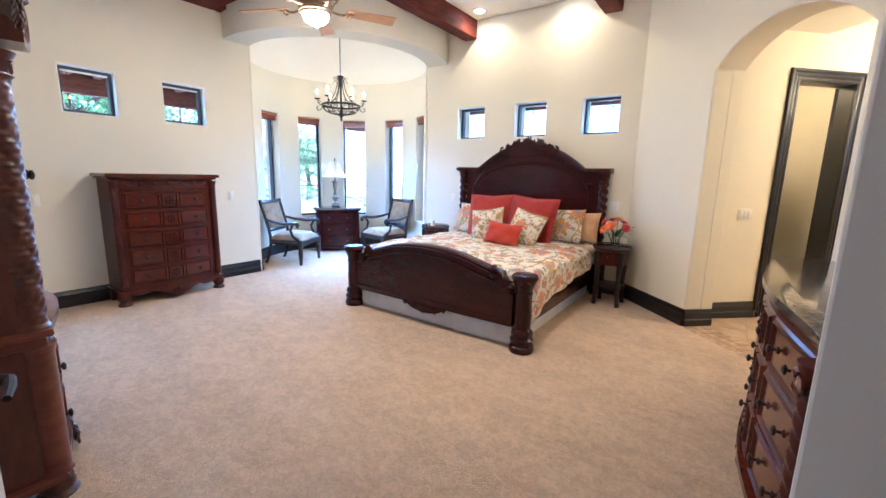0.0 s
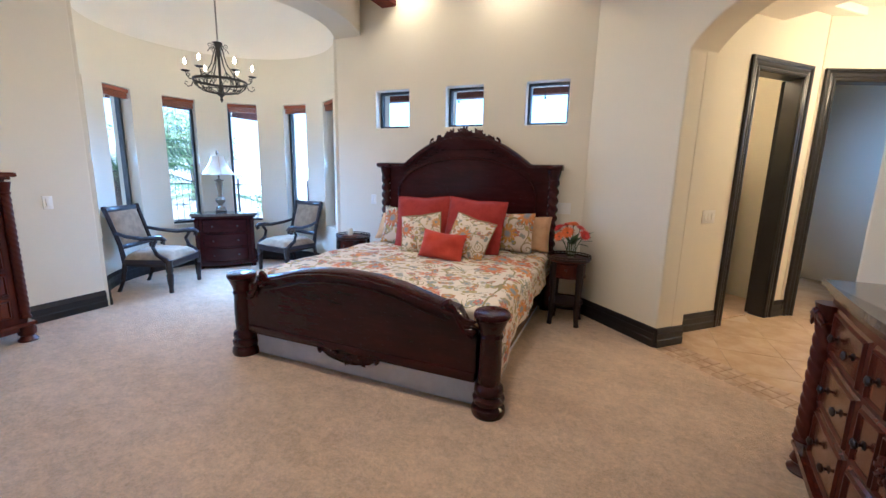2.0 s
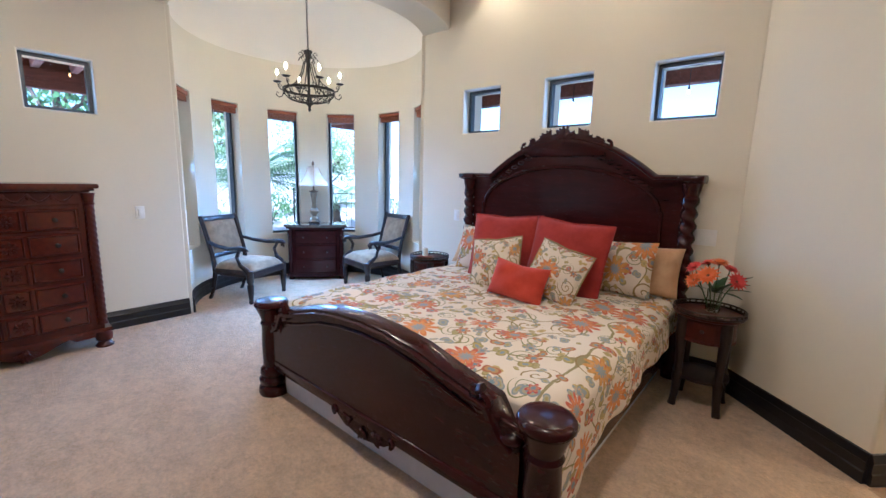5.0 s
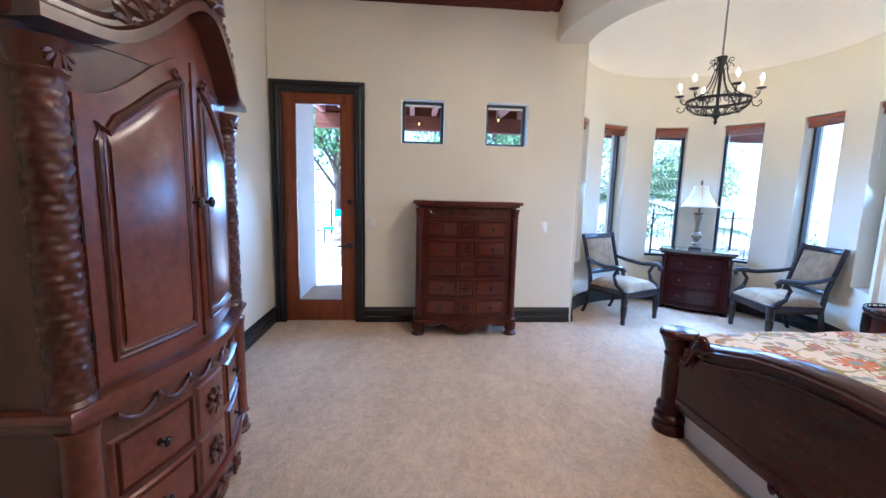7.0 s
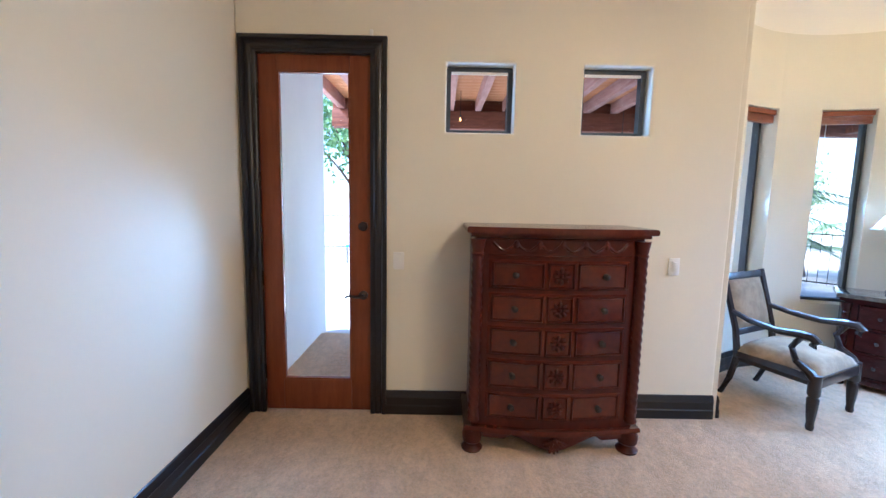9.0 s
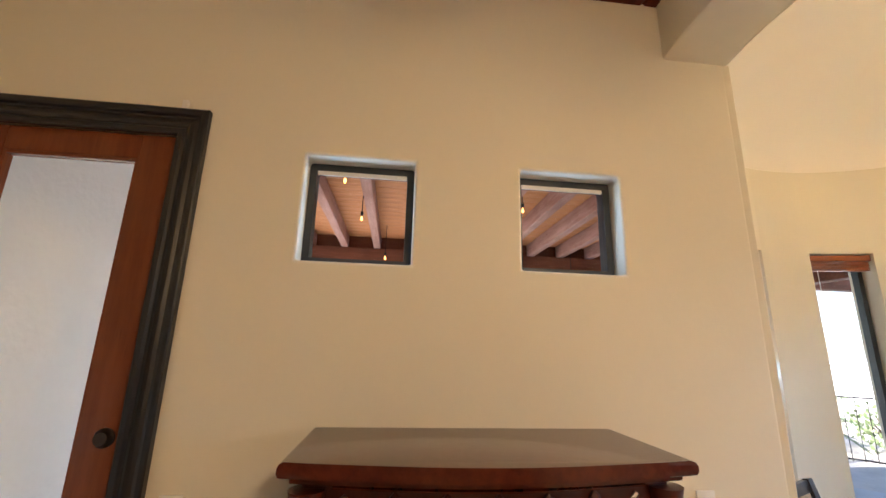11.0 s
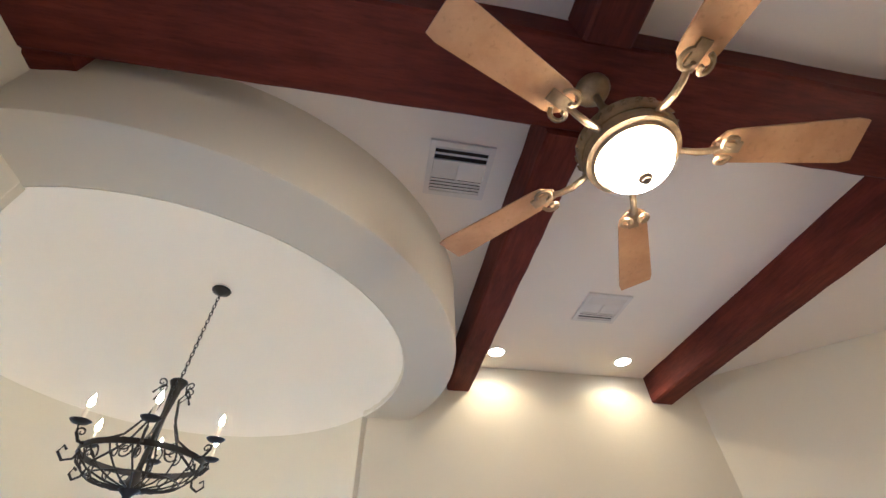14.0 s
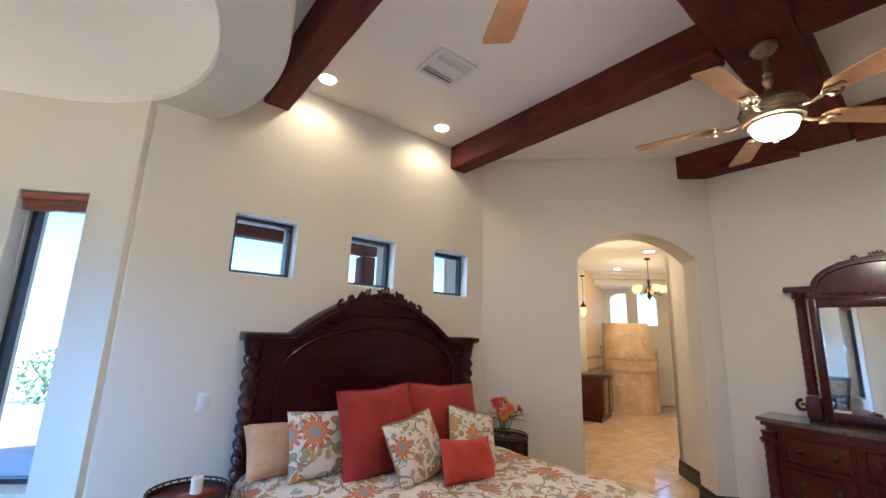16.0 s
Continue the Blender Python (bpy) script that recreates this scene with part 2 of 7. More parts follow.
plaster = paint("cream wall plaster", (0.73, 0.685, 0.555), 0.75, 0.5, 45, 0.035, 0.12, 0.002, spec=0.3)
ceiling_paint = paint("ceiling plaster", (0.86, 0.82, 0.73), 0.8, 0.6, 50, 0.03, 0.12, 0.002, spec=0.25)
bath_paint = paint("warm bath plaster", (0.74, 0.56, 0.26), 0.75, 0.5, 45, 0.04, 0.12, 0.002, spec=0.3)
carpet_mat = make_carpet()
trim_black = paint("brushed black trim", (0.010, 0.010, 0.012), 0.33, 3, 30, 0.5, 0.15, 0.001, spec=0.5)
door_wood = timber("red stained fir", (0.135, 0.035, 0.011), (0.220, 0.062, 0.020), 0.35, (10, 10, 1), 0.2)
bed_wood = timber("dark mahogany", (0.018, 0.0030, 0.0032), (0.042, 0.0068, 0.0064), 0.25, (1.5, 8, 8), 0.18, 0.03)
chest_wood = timber("red mahogany", (0.040, 0.0068, 0.0036), (0.115, 0.0215, 0.0090), 0.22, (8, 1.4, 8), 0.5, 0.025)
chest_wood_deep = timber("carved mahogany", (0.030, 0.0052, 0.0032), (0.088, 0.0165, 0.0075), 0.32, (8, 8, 2), 0.15, 0.08)
armoire_wood = timber("polished armoire mahogany", (0.070, 0.0175, 0.0105), (0.185, 0.0500, 0.0260), 0.22, (8, 1.4, 8), 0.22, 0.025)
armoire_wood_deep = timber("carved armoire mahogany", (0.036, 0.0090, 0.0058), (0.098, 0.0255, 0.0135), 0.3, (8, 8, 2), 0.15, 0.08)
for m in (armoire_wood, armoire_wood_deep):
    m.node_tree.nodes["Principled BSDF"].inputs["Coat Weight"].default_value = 0.7
    m.node_tree.nodes["Principled BSDF"].inputs["Coat Roughness"].default_value = 0.28
black_wood = timber("ebonised wood", (0.010, 0.007, 0.007), (0.030, 0.018, 0.014), 0.35, (8, 8, 1.5), 0.3)
chair_wood = timber("dark walnut chair frame", (0.014, 0.011, 0.012), (0.040, 0.026, 0.022), 0.33, (8, 8, 1.5), 0.3)
blind_wood = timber("cedar blind", (0.20, 0.062, 0.026), (0.33, 0.115, 0.05), 0.4, (1, 1, 9), 0.1)
patio_plank = timber("patio pine plank", (0.42, 0.17, 0.065), (0.64, 0.31, 0.13), 0.7, (9, 1, 9), 0.0)
patio_rafter = timber("patio rafter", (0.30, 0.15, 0.11), (0.50, 0.30, 0.25), 0.75, (1, 9, 9), 0.0)
patio_dark = timber("patio header", (0.10, 0.035, 0.02), (0.22, 0.08, 0.045), 0.7, (9, 1, 9), 0.0)
iron = paint("wrought iron", (0.030, 0.027, 0.026), 0.45, 6, 60, 0.4, 0.3, 0.001, metal=0.6)
bronze = paint("oiled bronze", (0.05, 0.04, 0.035), 0.4, 8, 80, 0.4, 0.2, 0.001, metal=0.8)
old_gold = paint("antiqued brass casting", (0.30, 0.22, 0.12), 0.42, 9, 70, 0.5, 0.3, 0.002, metal=0.75)
# Black lifted towards blue-grey: the glare round the panes is put into the colour.
frame_glare_black = paint("black window frame with glare tint", (0.030, 0.038, 0.046), 0.4, 4, 60, 0.3, 0.05, 0.001)
white_plastic = paint("white plastic", (0.78, 0.77, 0.73), 0.4, 3, 60, 0.03, 0.03, 0.001)
vent_paint = paint("white enamel grille", (0.74, 0.72, 0.67), 0.5, 3, 60, 0.05, 0.05, 0.001)
void_dark = paint("black of duct shade and wick", (0.03, 0.03, 0.03), 0.9, 3, 30, 0.2)
red_cloth = make_fabric("brick red cotton", (0.255, 0.022, 0.016), (0.345, 0.038, 0.025))
orange_cloth = make_fabric("orange red cotton", (0.38, 0.038, 0.016), (0.48, 0.060, 0.024))
tan_cloth = make_fabric("tan satin", (0.46, 0.27, 0.12), (0.60, 0.39, 0.20))
chair_cloth = make_fabric("tan chenille", (0.17, 0.110, 0.058), (0.31, 0.215, 0.120), 90)
box_cloth = make_fabric("grey box spring cloth", (0.56, 0.56, 0.57), (0.66, 0.66, 0.67))
print_big = make_print("large floral print", 1.0)
print_small = make_print("small floral print", 0.62)
travertine = make_stone("honed travertine", (0.52, 0.37, 0.21), (0.74, 0.57, 0.38), 4.0, 0.18)
mosaic_stone = make_stone("tumbled stone", (0.34, 0.22, 0.12), (0.55, 0.40, 0.25), 9, 0.5)
grout = paint("sanded grout", (0.48, 0.36, 0.235), 0.9, 3, 90, 0.1)
granite = make_stone("dark granite", (0.055, 0.045, 0.035), (0.16, 0.125, 0.09), 26, 0.07)
stucco = paint("white stucco", (0.88, 0.87, 0.85), 0.9, 0.8, 25, 0.06, 0.5, 0.006)
concrete = paint("patio concrete", (0.58, 0.56, 0.52), 0.85, 0.7, 40, 0.12, 0.3, 0.003)
gravel = paint("desert gravel", (0.50, 0.44, 0.37), 0.95, 1.2, 30, 0.25, 0.8, 0.02)
ledge_stone = make_stone("ledge stone", (0.34, 0.27, 0.20), (0.52, 0.45, 0.36), 6, 0.85)
glass = make_glass("window glass")
crystal = make_glass("vase glass", (0.92, 0.95, 0.94))
crystal.node_tree.nodes["Principled BSDF"].inputs["IOR"].default_value = 1.3
mirror_glass = Net("silvered mirror").done((0.92, 0.93, 0.93), 0.02, 1.0)
bowl_glow = glow("lit amber glass bowl", (1.0, 0.66, 0.33), BOWL)
can_glow = glow("lit recessed lamp", (1.0, 0.74, 0.42), CAN)
bulb_glow = glow("lit candle bulb", (1.0, 0.66, 0.30), BULB)
shade_glow = glow("lit amber shade", (1.0, 0.50, 0.10), 0.8)
string_glow = glow("lit string bulb", (1.0, 0.42, 0.08), 2.2)
shade_cloth = make_fabric("cream lamp shade", (0.70, 0.66, 0.56), (0.80, 0.76, 0.66))
wax = paint("ivory candle wax", (0.80, 0.74, 0.60), 0.5, 6, 60, 0.03)
lamp_stone = make_stone("turned stone resin", (0.11, 0.082, 0.045), (0.24, 0.185, 0.11), 14, 0.4)
blue_plastic = paint("blue plastic", (0.03, 0.17, 0.52), 0.4, 5, 60, 0.1)
door_paint = paint("pale painted door", (0.66, 0.60, 0.55), 0.45, 2, 50, 0.04, 0.05, 0.001)
leaf_green = paint("broad leaf", (0.12, 0.21, 0.06), 0.55, 5, 20, 0.35)
leaf_pale = paint("sage leaf", (0.22, 0.28, 0.12), 0.6, 5, 20, 0.3)
leaf_deep = paint("flower leaf", (0.03, 0.09, 0.025), 0.4, 5, 30, 0.3)
bark = paint("bark", (0.12, 0.085, 0.06), 0.9, 4, 14, 0.4, 0.8, 0.02)
petal_orange = paint("orange petal", (0.72, 0.17, 0.02), 0.6, 9, 60, 0.2)
petal_red = paint("coral red petal", (0.58, 0.045, 0.035), 0.6, 9, 60, 0.2)

# ---- builders ----


def link(name, bm, material, smooth=True, parent=None):
    me = bpy.data.meshes.new(name)
    bmesh.ops.recalc_face_normals(bm, faces=bm.faces)
    bm.to_mesh(me)
    bm.free()
    me.materials.append(material)
    if smooth:
        for p in me.polygons:
            p.use_smooth = True
        me.set_sharp_from_angle(angle=radians(38))
    ob = new(name, me)
    if parent:
        ob.parent = parent
    return ob


def part(name, bm, material, parent, label=""):
    return tagged(link(name, bm, material, True, parent), label)


def carving(name, bm, material, parent, label="", piece_name="carved_leaf"):
    """A carved piece: its largest solid is the part, and the leaves and scrolls on it are parts of that."""
    bm.verts.ensure_lookup_table()
    left, groups = set(bm.verts), []
    while left:
        stack = [left.pop()]
        seen = list(stack)
        while stack:
            for e in stack.pop().link_edges:
                for v in e.verts:
                    if v in left:
                        left.discard(v)
                        stack.append(v)
                        seen.append(v)
        groups.append(sorted(seen, key=lambda v: v.index))
    bm.verts.index_update()
    groups.sort(key=lambda g: (-len(g), g[0].index))
    root = None
    for g in groups:
        piece = B()
        made = {v: piece.verts.new(v.co) for v in g}
        for f in {f for v in g for f in v.link_faces}:
            piece.faces.new([made[v] for v in f.verts])
        ob = part(piece_name if root else name, piece, material, root or parent, "" if root else label)
        root = root or ob
    bm.free()
    return root


def thing(name, m, label, category, group=""):
    ob = new(name)
    ob.empty_display_size = 0.1
    ob.matrix_basis = m
    return tagged(ob, label, category, group)


def setting(name, bm, material, smooth=True, bevel=0.0):
    ob = tagged(link(name, bm, material, smooth), kind="structure")
    if bevel:
        mod = ob.modifiers.new("soft edge", "BEVEL")
        mod.width, mod.segments, mod.limit_method, mod.angle_limit = bevel, 3, "ANGLE", radians(40)
    return ob


def B():
    return bmesh.new()


def box(bm, x0, x1, y0, y1, z0, z1, bevel=0.0, m=None):
    vs = [bm.verts.new((x, y, z)) for x in (x0, x1) for y in (y0, y1) for z in (z0, z1)]
    fs = [bm.faces.new([vs[i] for i in q]) for q in ((0, 1, 3, 2), (4, 6, 7, 5), (0, 4, 5, 1), (2, 3, 7, 6), (0, 2, 6, 4), (1, 5, 7, 3))]
    if m:
        bmesh.ops.transform(bm, matrix=m, verts=vs)
    if bevel:
        es = list({e for f in fs for e in f.edges})
        bmesh.ops.bevel(bm, geom=es, offset=bevel, segments=2, profile=0.5, affect="EDGES")
    return bm


def lathe(bm, profile, cx=0.0, cy=0.0, seg=20, twist=None, m=None):
    """A turned solid: profile rows of (radius, z). twist = (lobes, turns per metre, depth) between z0 and z1."""
    rings = []
    for r, z in profile:
        ring = []
        for i in range(seg):
            a = 2 * math.pi * i / seg
            rr = r
            if twist and twist[3] <= z <= twist[4]:
                rr = r * (1 + twist[2] * math.cos(twist[0] * (a + 2 * math.pi * twist[1] * z)))
            ring.append(bm.verts.new((cx + rr * math.cos(a), cy + rr * math.sin(a), z)))
        rings.append(ring)
    for a, b in zip(rings, rings[1:]):
        for i in range(seg):
            bm.faces.new((a[i], a[(i + 1) % seg], b[(i + 1) % seg], b[i]))
    bm.faces.new(rings[0][::-1])
    bm.faces.new(rings[-1])
    if m:
        bmesh.ops.transform(bm, matrix=m, verts=[v for r in rings for v in r])
    return bm


def slab(bm, outline, z0, z1, bevel=0.0):
    """A flat plate with the plan outline."""
    lo = [bm.verts.new((x, y, z0)) for x, y in outline]
    hi = [bm.verts.new((x, y, z1)) for x, y in outline]
    n = len(outline)
    fs = [bm.faces.new(lo[::-1]), bm.faces.new(hi)]
    fs += [bm.faces.new((lo[i], lo[(i + 1) % n], hi[(i + 1) % n], hi[i])) for i in range(n)]
    if bevel:
        es = [e for e in set(fs[0].edges) | set(fs[1].edges)]
        bmesh.ops.bevel(bm, geom=es, offset=bevel, segments=2, profile=0.5, affect="EDGES")
    return bm


def plate(bm, outline, y0, y1, bevel=0.0):
    """An upright plate with the outline in x and z, between y0 and y1."""
    a = [bm.verts.new((x, y0, z)) for x, z in outline]
    b = [bm.verts.new((x, y1, z)) for x, z in outline]
    n = len(outline)
    fs = [bm.faces.new(a), bm.faces.new(b[::-1])]
    fs += [bm.faces.new((a[(i + 1) % n], a[i], b[i], b[(i + 1) % n])) for i in range(n)]
    if bevel:
        es = [e for e in set(fs[0].edges) | set(fs[1].edges)]
        bmesh.ops.bevel(bm, geom=es, offset=bevel, segments=2, profile=0.5, affect="EDGES")
    return bm


def tube(bm, pts, radius, seg=8, flat=1.0):
    """A bent rod through the points; radius may be a list."""
    pts = [Vector(p) for p in pts]
    rings, up = [], Vector((0, 0, 1))
    for i, p in enumerate(pts):
        d = (pts[min(i + 1, len(pts) - 1)] - pts[max(i - 1, 0)]).normalized()
        side = d.cross(up if abs(d.z) < 0.95 else Vector((1, 0, 0))).normalized()
        top = side.cross(d)
        r = radius[i] if isinstance(radius, (list, tuple)) else radius
        rings.append([bm.verts.new(p + side * math.cos(2 * math.pi * k / seg) * r + top * math.sin(2 * math.pi * k / seg) * r * flat) for k in range(seg)])
    for a, b in zip(rings, rings[1:]):
        for k in range(seg):
            bm.faces.new((a[k], a[(k + 1) % seg], b[(k + 1) % seg], b[k]))
    bm.faces.new(rings[0][::-1])
    bm.faces.new(rings[-1])
    return bm


def strip(bm, pts, w, h, up=(0, 0, 1)):
    """A moulding of width w (sideways) and height h (upwards) swept through the points, with a stepped section."""
    pts = [Vector(p) for p in pts]
    up = Vector(up)
    sect = ((-0.5, -0.5), (0.5, -0.5), (0.5, -0.1), (0.36, 0.05), (0.36, 0.25), (0.2, 0.5), (-0.5, 0.5))
    rings = []
    for i, p in enumerate(pts):
        d = (pts[min(i + 1, len(pts) - 1)] - pts[max(i - 1, 0)]).normalized()
        side = d.cross(up).normalized()
        nrm = side.cross(d)
        rings.append([bm.verts.new(p + side * a * w + nrm * b * h) for a, b in sect])
    k = len(sect)
    for a, b in zip(rings, rings[1:]):
        for i in range(k):
            bm.faces.new((a[i], a[(i + 1) % k], b[(i + 1) % k], b[i]))
    bm.faces.new(rings[0][::-1])
    bm.faces.new(rings[-1])
    return bm


def blob(bm, x, y, z, rx, ry, rz, sub=2, m=None):
    out = bmesh.ops.create_icosphere(bm, subdivisions=sub, radius=1.0)
    t = Matrix.Translation((x, y, z)) @ (m or Matrix()) @ Matrix.Diagonal((rx, ry, rz, 1))
    bmesh.ops.transform(bm, matrix=t, verts=out["verts"])
    return bm


def scroll(bm, cx, y, cz, r0, turns, start, way, thick, n=26):
    """A flat spiral scroll in the x-z plane."""
    pts = []
    for i in range(n + 1):
        f = i / n
        a = start + way * 2 * math.pi * turns * f
        r = r0 * (1 - 0.82 * f)
        pts.append((cx + r * math.cos(a), y, cz + r * math.sin(a)))
    return tube(bm, pts, [thick * (1 - 0.45 * i / n) for i in range(n + 1)], 6)


def leafy(bm, cx, y, cz, size, seed, n=9, spread=math.pi, mid=math.pi / 2):
    """A carved spray of leaves in relief, fanned in the x-z plane."""
    rng = random.Random(seed)
    for i in range(n):
        a = mid - spread / 2 + spread * (i + 0.5) / n
        L = size * rng.uniform(0.75, 1.05)
        m = Matrix.Rotation(-a, 4, "Y")
        blob(bm, cx + math.cos(a) * L * 0.5, y + rng.uniform(-0.004, 0.004), cz + math.sin(a) * L * 0.5, L * 0.52, size * 0.13, size * 0.15, 1, m)
    blob(bm, cx, y - size * 0.05, cz, size * 0.24, size * 0.2, size * 0.24, 1)
    return bm


def rosette(bm, cx, y, cz, r, m=None):
    for i in range(8):
        a = i * math.pi / 4
        blob(bm, cx + math.cos(a) * r * 0.62, y, cz + math.sin(a) * r * 0.62, r * 0.36, r * 0.22, r * 0.24, 1, Matrix.Rotation(-a, 4, "Y"))
    blob(bm, cx, y - r * 0.1, cz, r * 0.24, r * 0.25, r * 0.24, 1)
    return bm


def wall_mesh(bm, at, us, z0, z1, thick, holes):
    """A wall along u with depth v, through which the holes (u0, u1, z0, z1) go. at maps (u, v, z) to the room."""
    us = sorted(set(us) | {u for h in holes for u in h[:2]})
    zs = sorted({z0, z1} | {z for h in holes for z in h[2:]})
    seen = {}

    def v(u, d, z):
        key = (round(u, 5), d, round(z, 5))
        if key not in seen:
            seen[key] = bm.verts.new(at(u, d, z))
        return seen[key]

    def open_at(i, j):
        if i < 0 or j < 0 or i >= len(us) - 1 or j >= len(zs) - 1:
            return True
        u, z = (us[i] + us[i + 1]) / 2, (zs[j] + zs[j + 1]) / 2
        return any(h[0] < u < h[1] and h[2] < z < h[3] for h in holes)

    for i in range(len(us) - 1):
        for j in range(len(zs) - 1):
            if open_at(i, j):
                continue
            a, b, c, d = us[i], us[i + 1], zs[j], zs[j + 1]
            bm.faces.new((v(a, 0, c), v(b, 0, c), v(b, 0, d), v(a, 0, d)))
            bm.faces.new((v(a, thick, c), v(a, thick, d), v(b, thick, d), v(b, thick, c)))
            for far, p, q in ((open_at(i - 1, j), (a, c), (a, d)), (open_at(i + 1, j), (b, d), (b, c)), (open_at(i, j - 1), (b, c), (a, c)), (open_at(i, j + 1), (a, d), (b, d))):
                if far:
                    bm.faces.new((v(p[0], 0, p[1]), v(q[0], 0, q[1]), v(q[0], thick, q[1]), v(p[0], thick, p[1])))
    return bm


def line_map(p, q, side):
    """Along p to q; v goes to the given side (+1: left of the way)."""
    d = (Vector(q) - Vector(p)).normalized()
    n = Vector((-d.y, d.x)) * side
    return lambda u, v, z: (p[0] + d.x * u + n.x * v, p[1] + d.y * u + n.y * v, z)


def straight(name, p, q, side, z1, thick, holes=(), material=None, bevel=0.012, z0=0.0):
    L = (Vector(q) - Vector(p)).length
    return setting(name, wall_mesh(B(), line_map(p, q, side), [0, L], z0, z1, thick, list(holes)), material or plaster, False, bevel)


def base_run(name, pts, parent_side=1):
    """A stepped black baseboard along the points, standing proud of the wall to the left of the way."""
    sect = ((0.0, 0.0), (0.024, 0.0), (0.024, 0.062), (0.018, 0.07), (0.018, 0.118), (0.022, 0.126), (0.016, 0.14), (0.008, 0.165), (0.0, 0.17))
    bm = B()
    pts = [Vector(p) for p in pts]
    rings = []
    for i, p in enumerate(pts):
        d0 = (pts[i] - pts[i - 1]).normalized() if i else None
        d1 = (pts[i + 1] - pts[i]).normalized() if i < len(pts) - 1 else None
        if d0 is None or d1 is None:
            d = d1 if d0 is None else d0
            n = Vector((d.y, -d.x)) * parent_side
        else:
            n0, n1 = Vector((d0.y, -d0.x)) * parent_side, Vector((d1.y, -d1.x)) * parent_side
            n = (n0 + n1).normalized()
            n = n / max(0.4, n.dot(n0))
        rings.append([bm.verts.new((p.x + n.x * a, p.y + n.y * a, b)) for a, b in sect])
    k = len(sect)
    for a, b in zip(rings, rings[1:]):
        for i in range(k - 1):
            bm.faces.new((a[i], a[i + 1], b[i + 1], b[i]))
    bm.faces.new(rings[0])
    bm.faces.new(rings[-1][::-1])
    return setting(name, bm, trim_black, False)


def casing(bm, p, q, side, height, width=0.1, proud=0.03):
    """A moulded door casing with mitred corners round an opening from p to q in the plan; stands out to the given side."""
    at = line_map(p, q, side)
    L = (Vector(q) - Vector(p)).length
    sect = ((-0.12, 0.0), (-0.12, 0.62), (-0.06, 0.74), (0.10, 0.74), (0.18, 0.50), (0.24, 0.50), (0.34, 0.66), (0.48, 0.60), (0.60, 0.42), (0.66, 0.46), (0.72, 0.92), (0.80, 1.0), (0.94, 1.0), (1.0, 0.84), (1.0, 0.0))
    rings = []
    for u, w, z, t in ((0, -1, 0, 0), (0, -1, height, 1), (L, 1, height, 1), (L, 1, 0, 0)):
        rings.append([bm.verts.new(at(u + w * a * width, b * proud, z + t * a * width)) for a, b in sect])
    k = len(sect)
    for a, b in zip(rings, rings[1:]):
        for i in range(k):
            bm.faces.new((a[i], a[(i + 1) % k], b[(i + 1) % k], b[i]))
    bm.faces.new(rings[0][::-1])
    bm.faces.new(rings[-1])
    return bm


# ---- the room's shell ----
CEIL, WX, NY, SY, EX = 3.565, -5.262, 5.308, -0.10, 0.93
CX, CY, RI, RO = -4.98, 4.54, 1.325, 1.67
A0, A1 = 34.8, 257.8
EP, EQ = (0.93, 1.32), (-0.49, -0.10)
NC, AC = (-0.775, 5.308), (0.925, 3.608)

slab_b = B()
slab(slab_b, [(-7, -2.4), (2.2, -2.4), (2.2, 2.2), (0.93, 3.606), (0.16, 4.376), (-0.055, 4.596), (-0.775, 5.32), (-0.9, 6.6), (-7, 6.6)], -0.12, 0.0)
setting("floor", slab_b, carpet_mat, False)

straight("wall_west", (WX, SY), (WX, 3.215), 1, CEIL, 0.20, [(0.13 - 0.02, 0.89 + 0.005, -1, 2.45), (1.37, 1.815, 1.966, 2.408), (2.268, 2.718, 1.966, 2.408)])
straight("wall_north", (-3.857, NY), NC, 1, CEIL, 0.34, [(0.574, 1.024, 1.964, 2.398), (1.501, 1.942, 1.964, 2.398), (2.419, 2.853, 1.964, 2.398)])
straight("wall_east", AC, EP, 1, CEIL, 0.18)
straight("wall_south", EQ, (WX - 0.3, SY), 1, CEIL, 0.2)
straight("wall_entry", EP, EQ, 1, CEIL, 0.13, [(0.849, 1.93, -1, 2.46)])


def arch_wall():
    """The slanted wall with the round-headed passage to the bath."""
    bm = B()
    at = line_map(NC, AC, 1)
    L = (Vector(AC) - Vector(NC)).length
    u0, u1, spring, rise = 1.022, 2.222, 2.41, 0.285
    half, mid = (u1 - u0) / 2, (u0 + u1) / 2
    round_r = (half * half + rise * rise) / (2 * rise)
    prof = [(mid + half * (i / 14 - 1), spring + rise - round_r + math.sqrt(round_r ** 2 - (half * (i / 14 - 1)) ** 2)) for i in range(29)]
    T = 0.31

    def quad(*c):
        bm.faces.new([bm.verts.new(at(*p)) for p in c])

    for v in (0, T):
        quad((0, v, 0), (u0, v, 0), (u0, v, spring), (0, v, spring))
        quad((0, v, spring), (u0, v, spring), (u0, v, CEIL), (0, v, CEIL))
        quad((u1, v, 0), (L, v, 0), (L, v, spring), (u1, v, spring))
        quad((u1, v, spring), (L, v, spring), (L, v, CEIL), (u1, v, CEIL))
        for (a, za), (b, zb) in zip(prof, prof[1:]):
            quad((a, v, za), (b, v, zb), (b, v, CEIL), (a, v, CEIL))
    for (a, za), (b, zb) in zip(prof, prof[1:]):
        quad((a, 0, za), (b, 0, zb), (b, T, zb), (a, T, za))
    quad((u0, 0, 0), (u0, 0, spring), (u0, T, spring), (u0, T, 0))
    quad((u1, 0, 0), (u1, 0, spring), (u1, T, spring), (u1, T, 0))
    bmesh.ops.remove_doubles(bm, verts=bm.verts, dist=0.0005)
    return setting("wall_arch", bm, plaster, True, 0.014)


arch_wall()


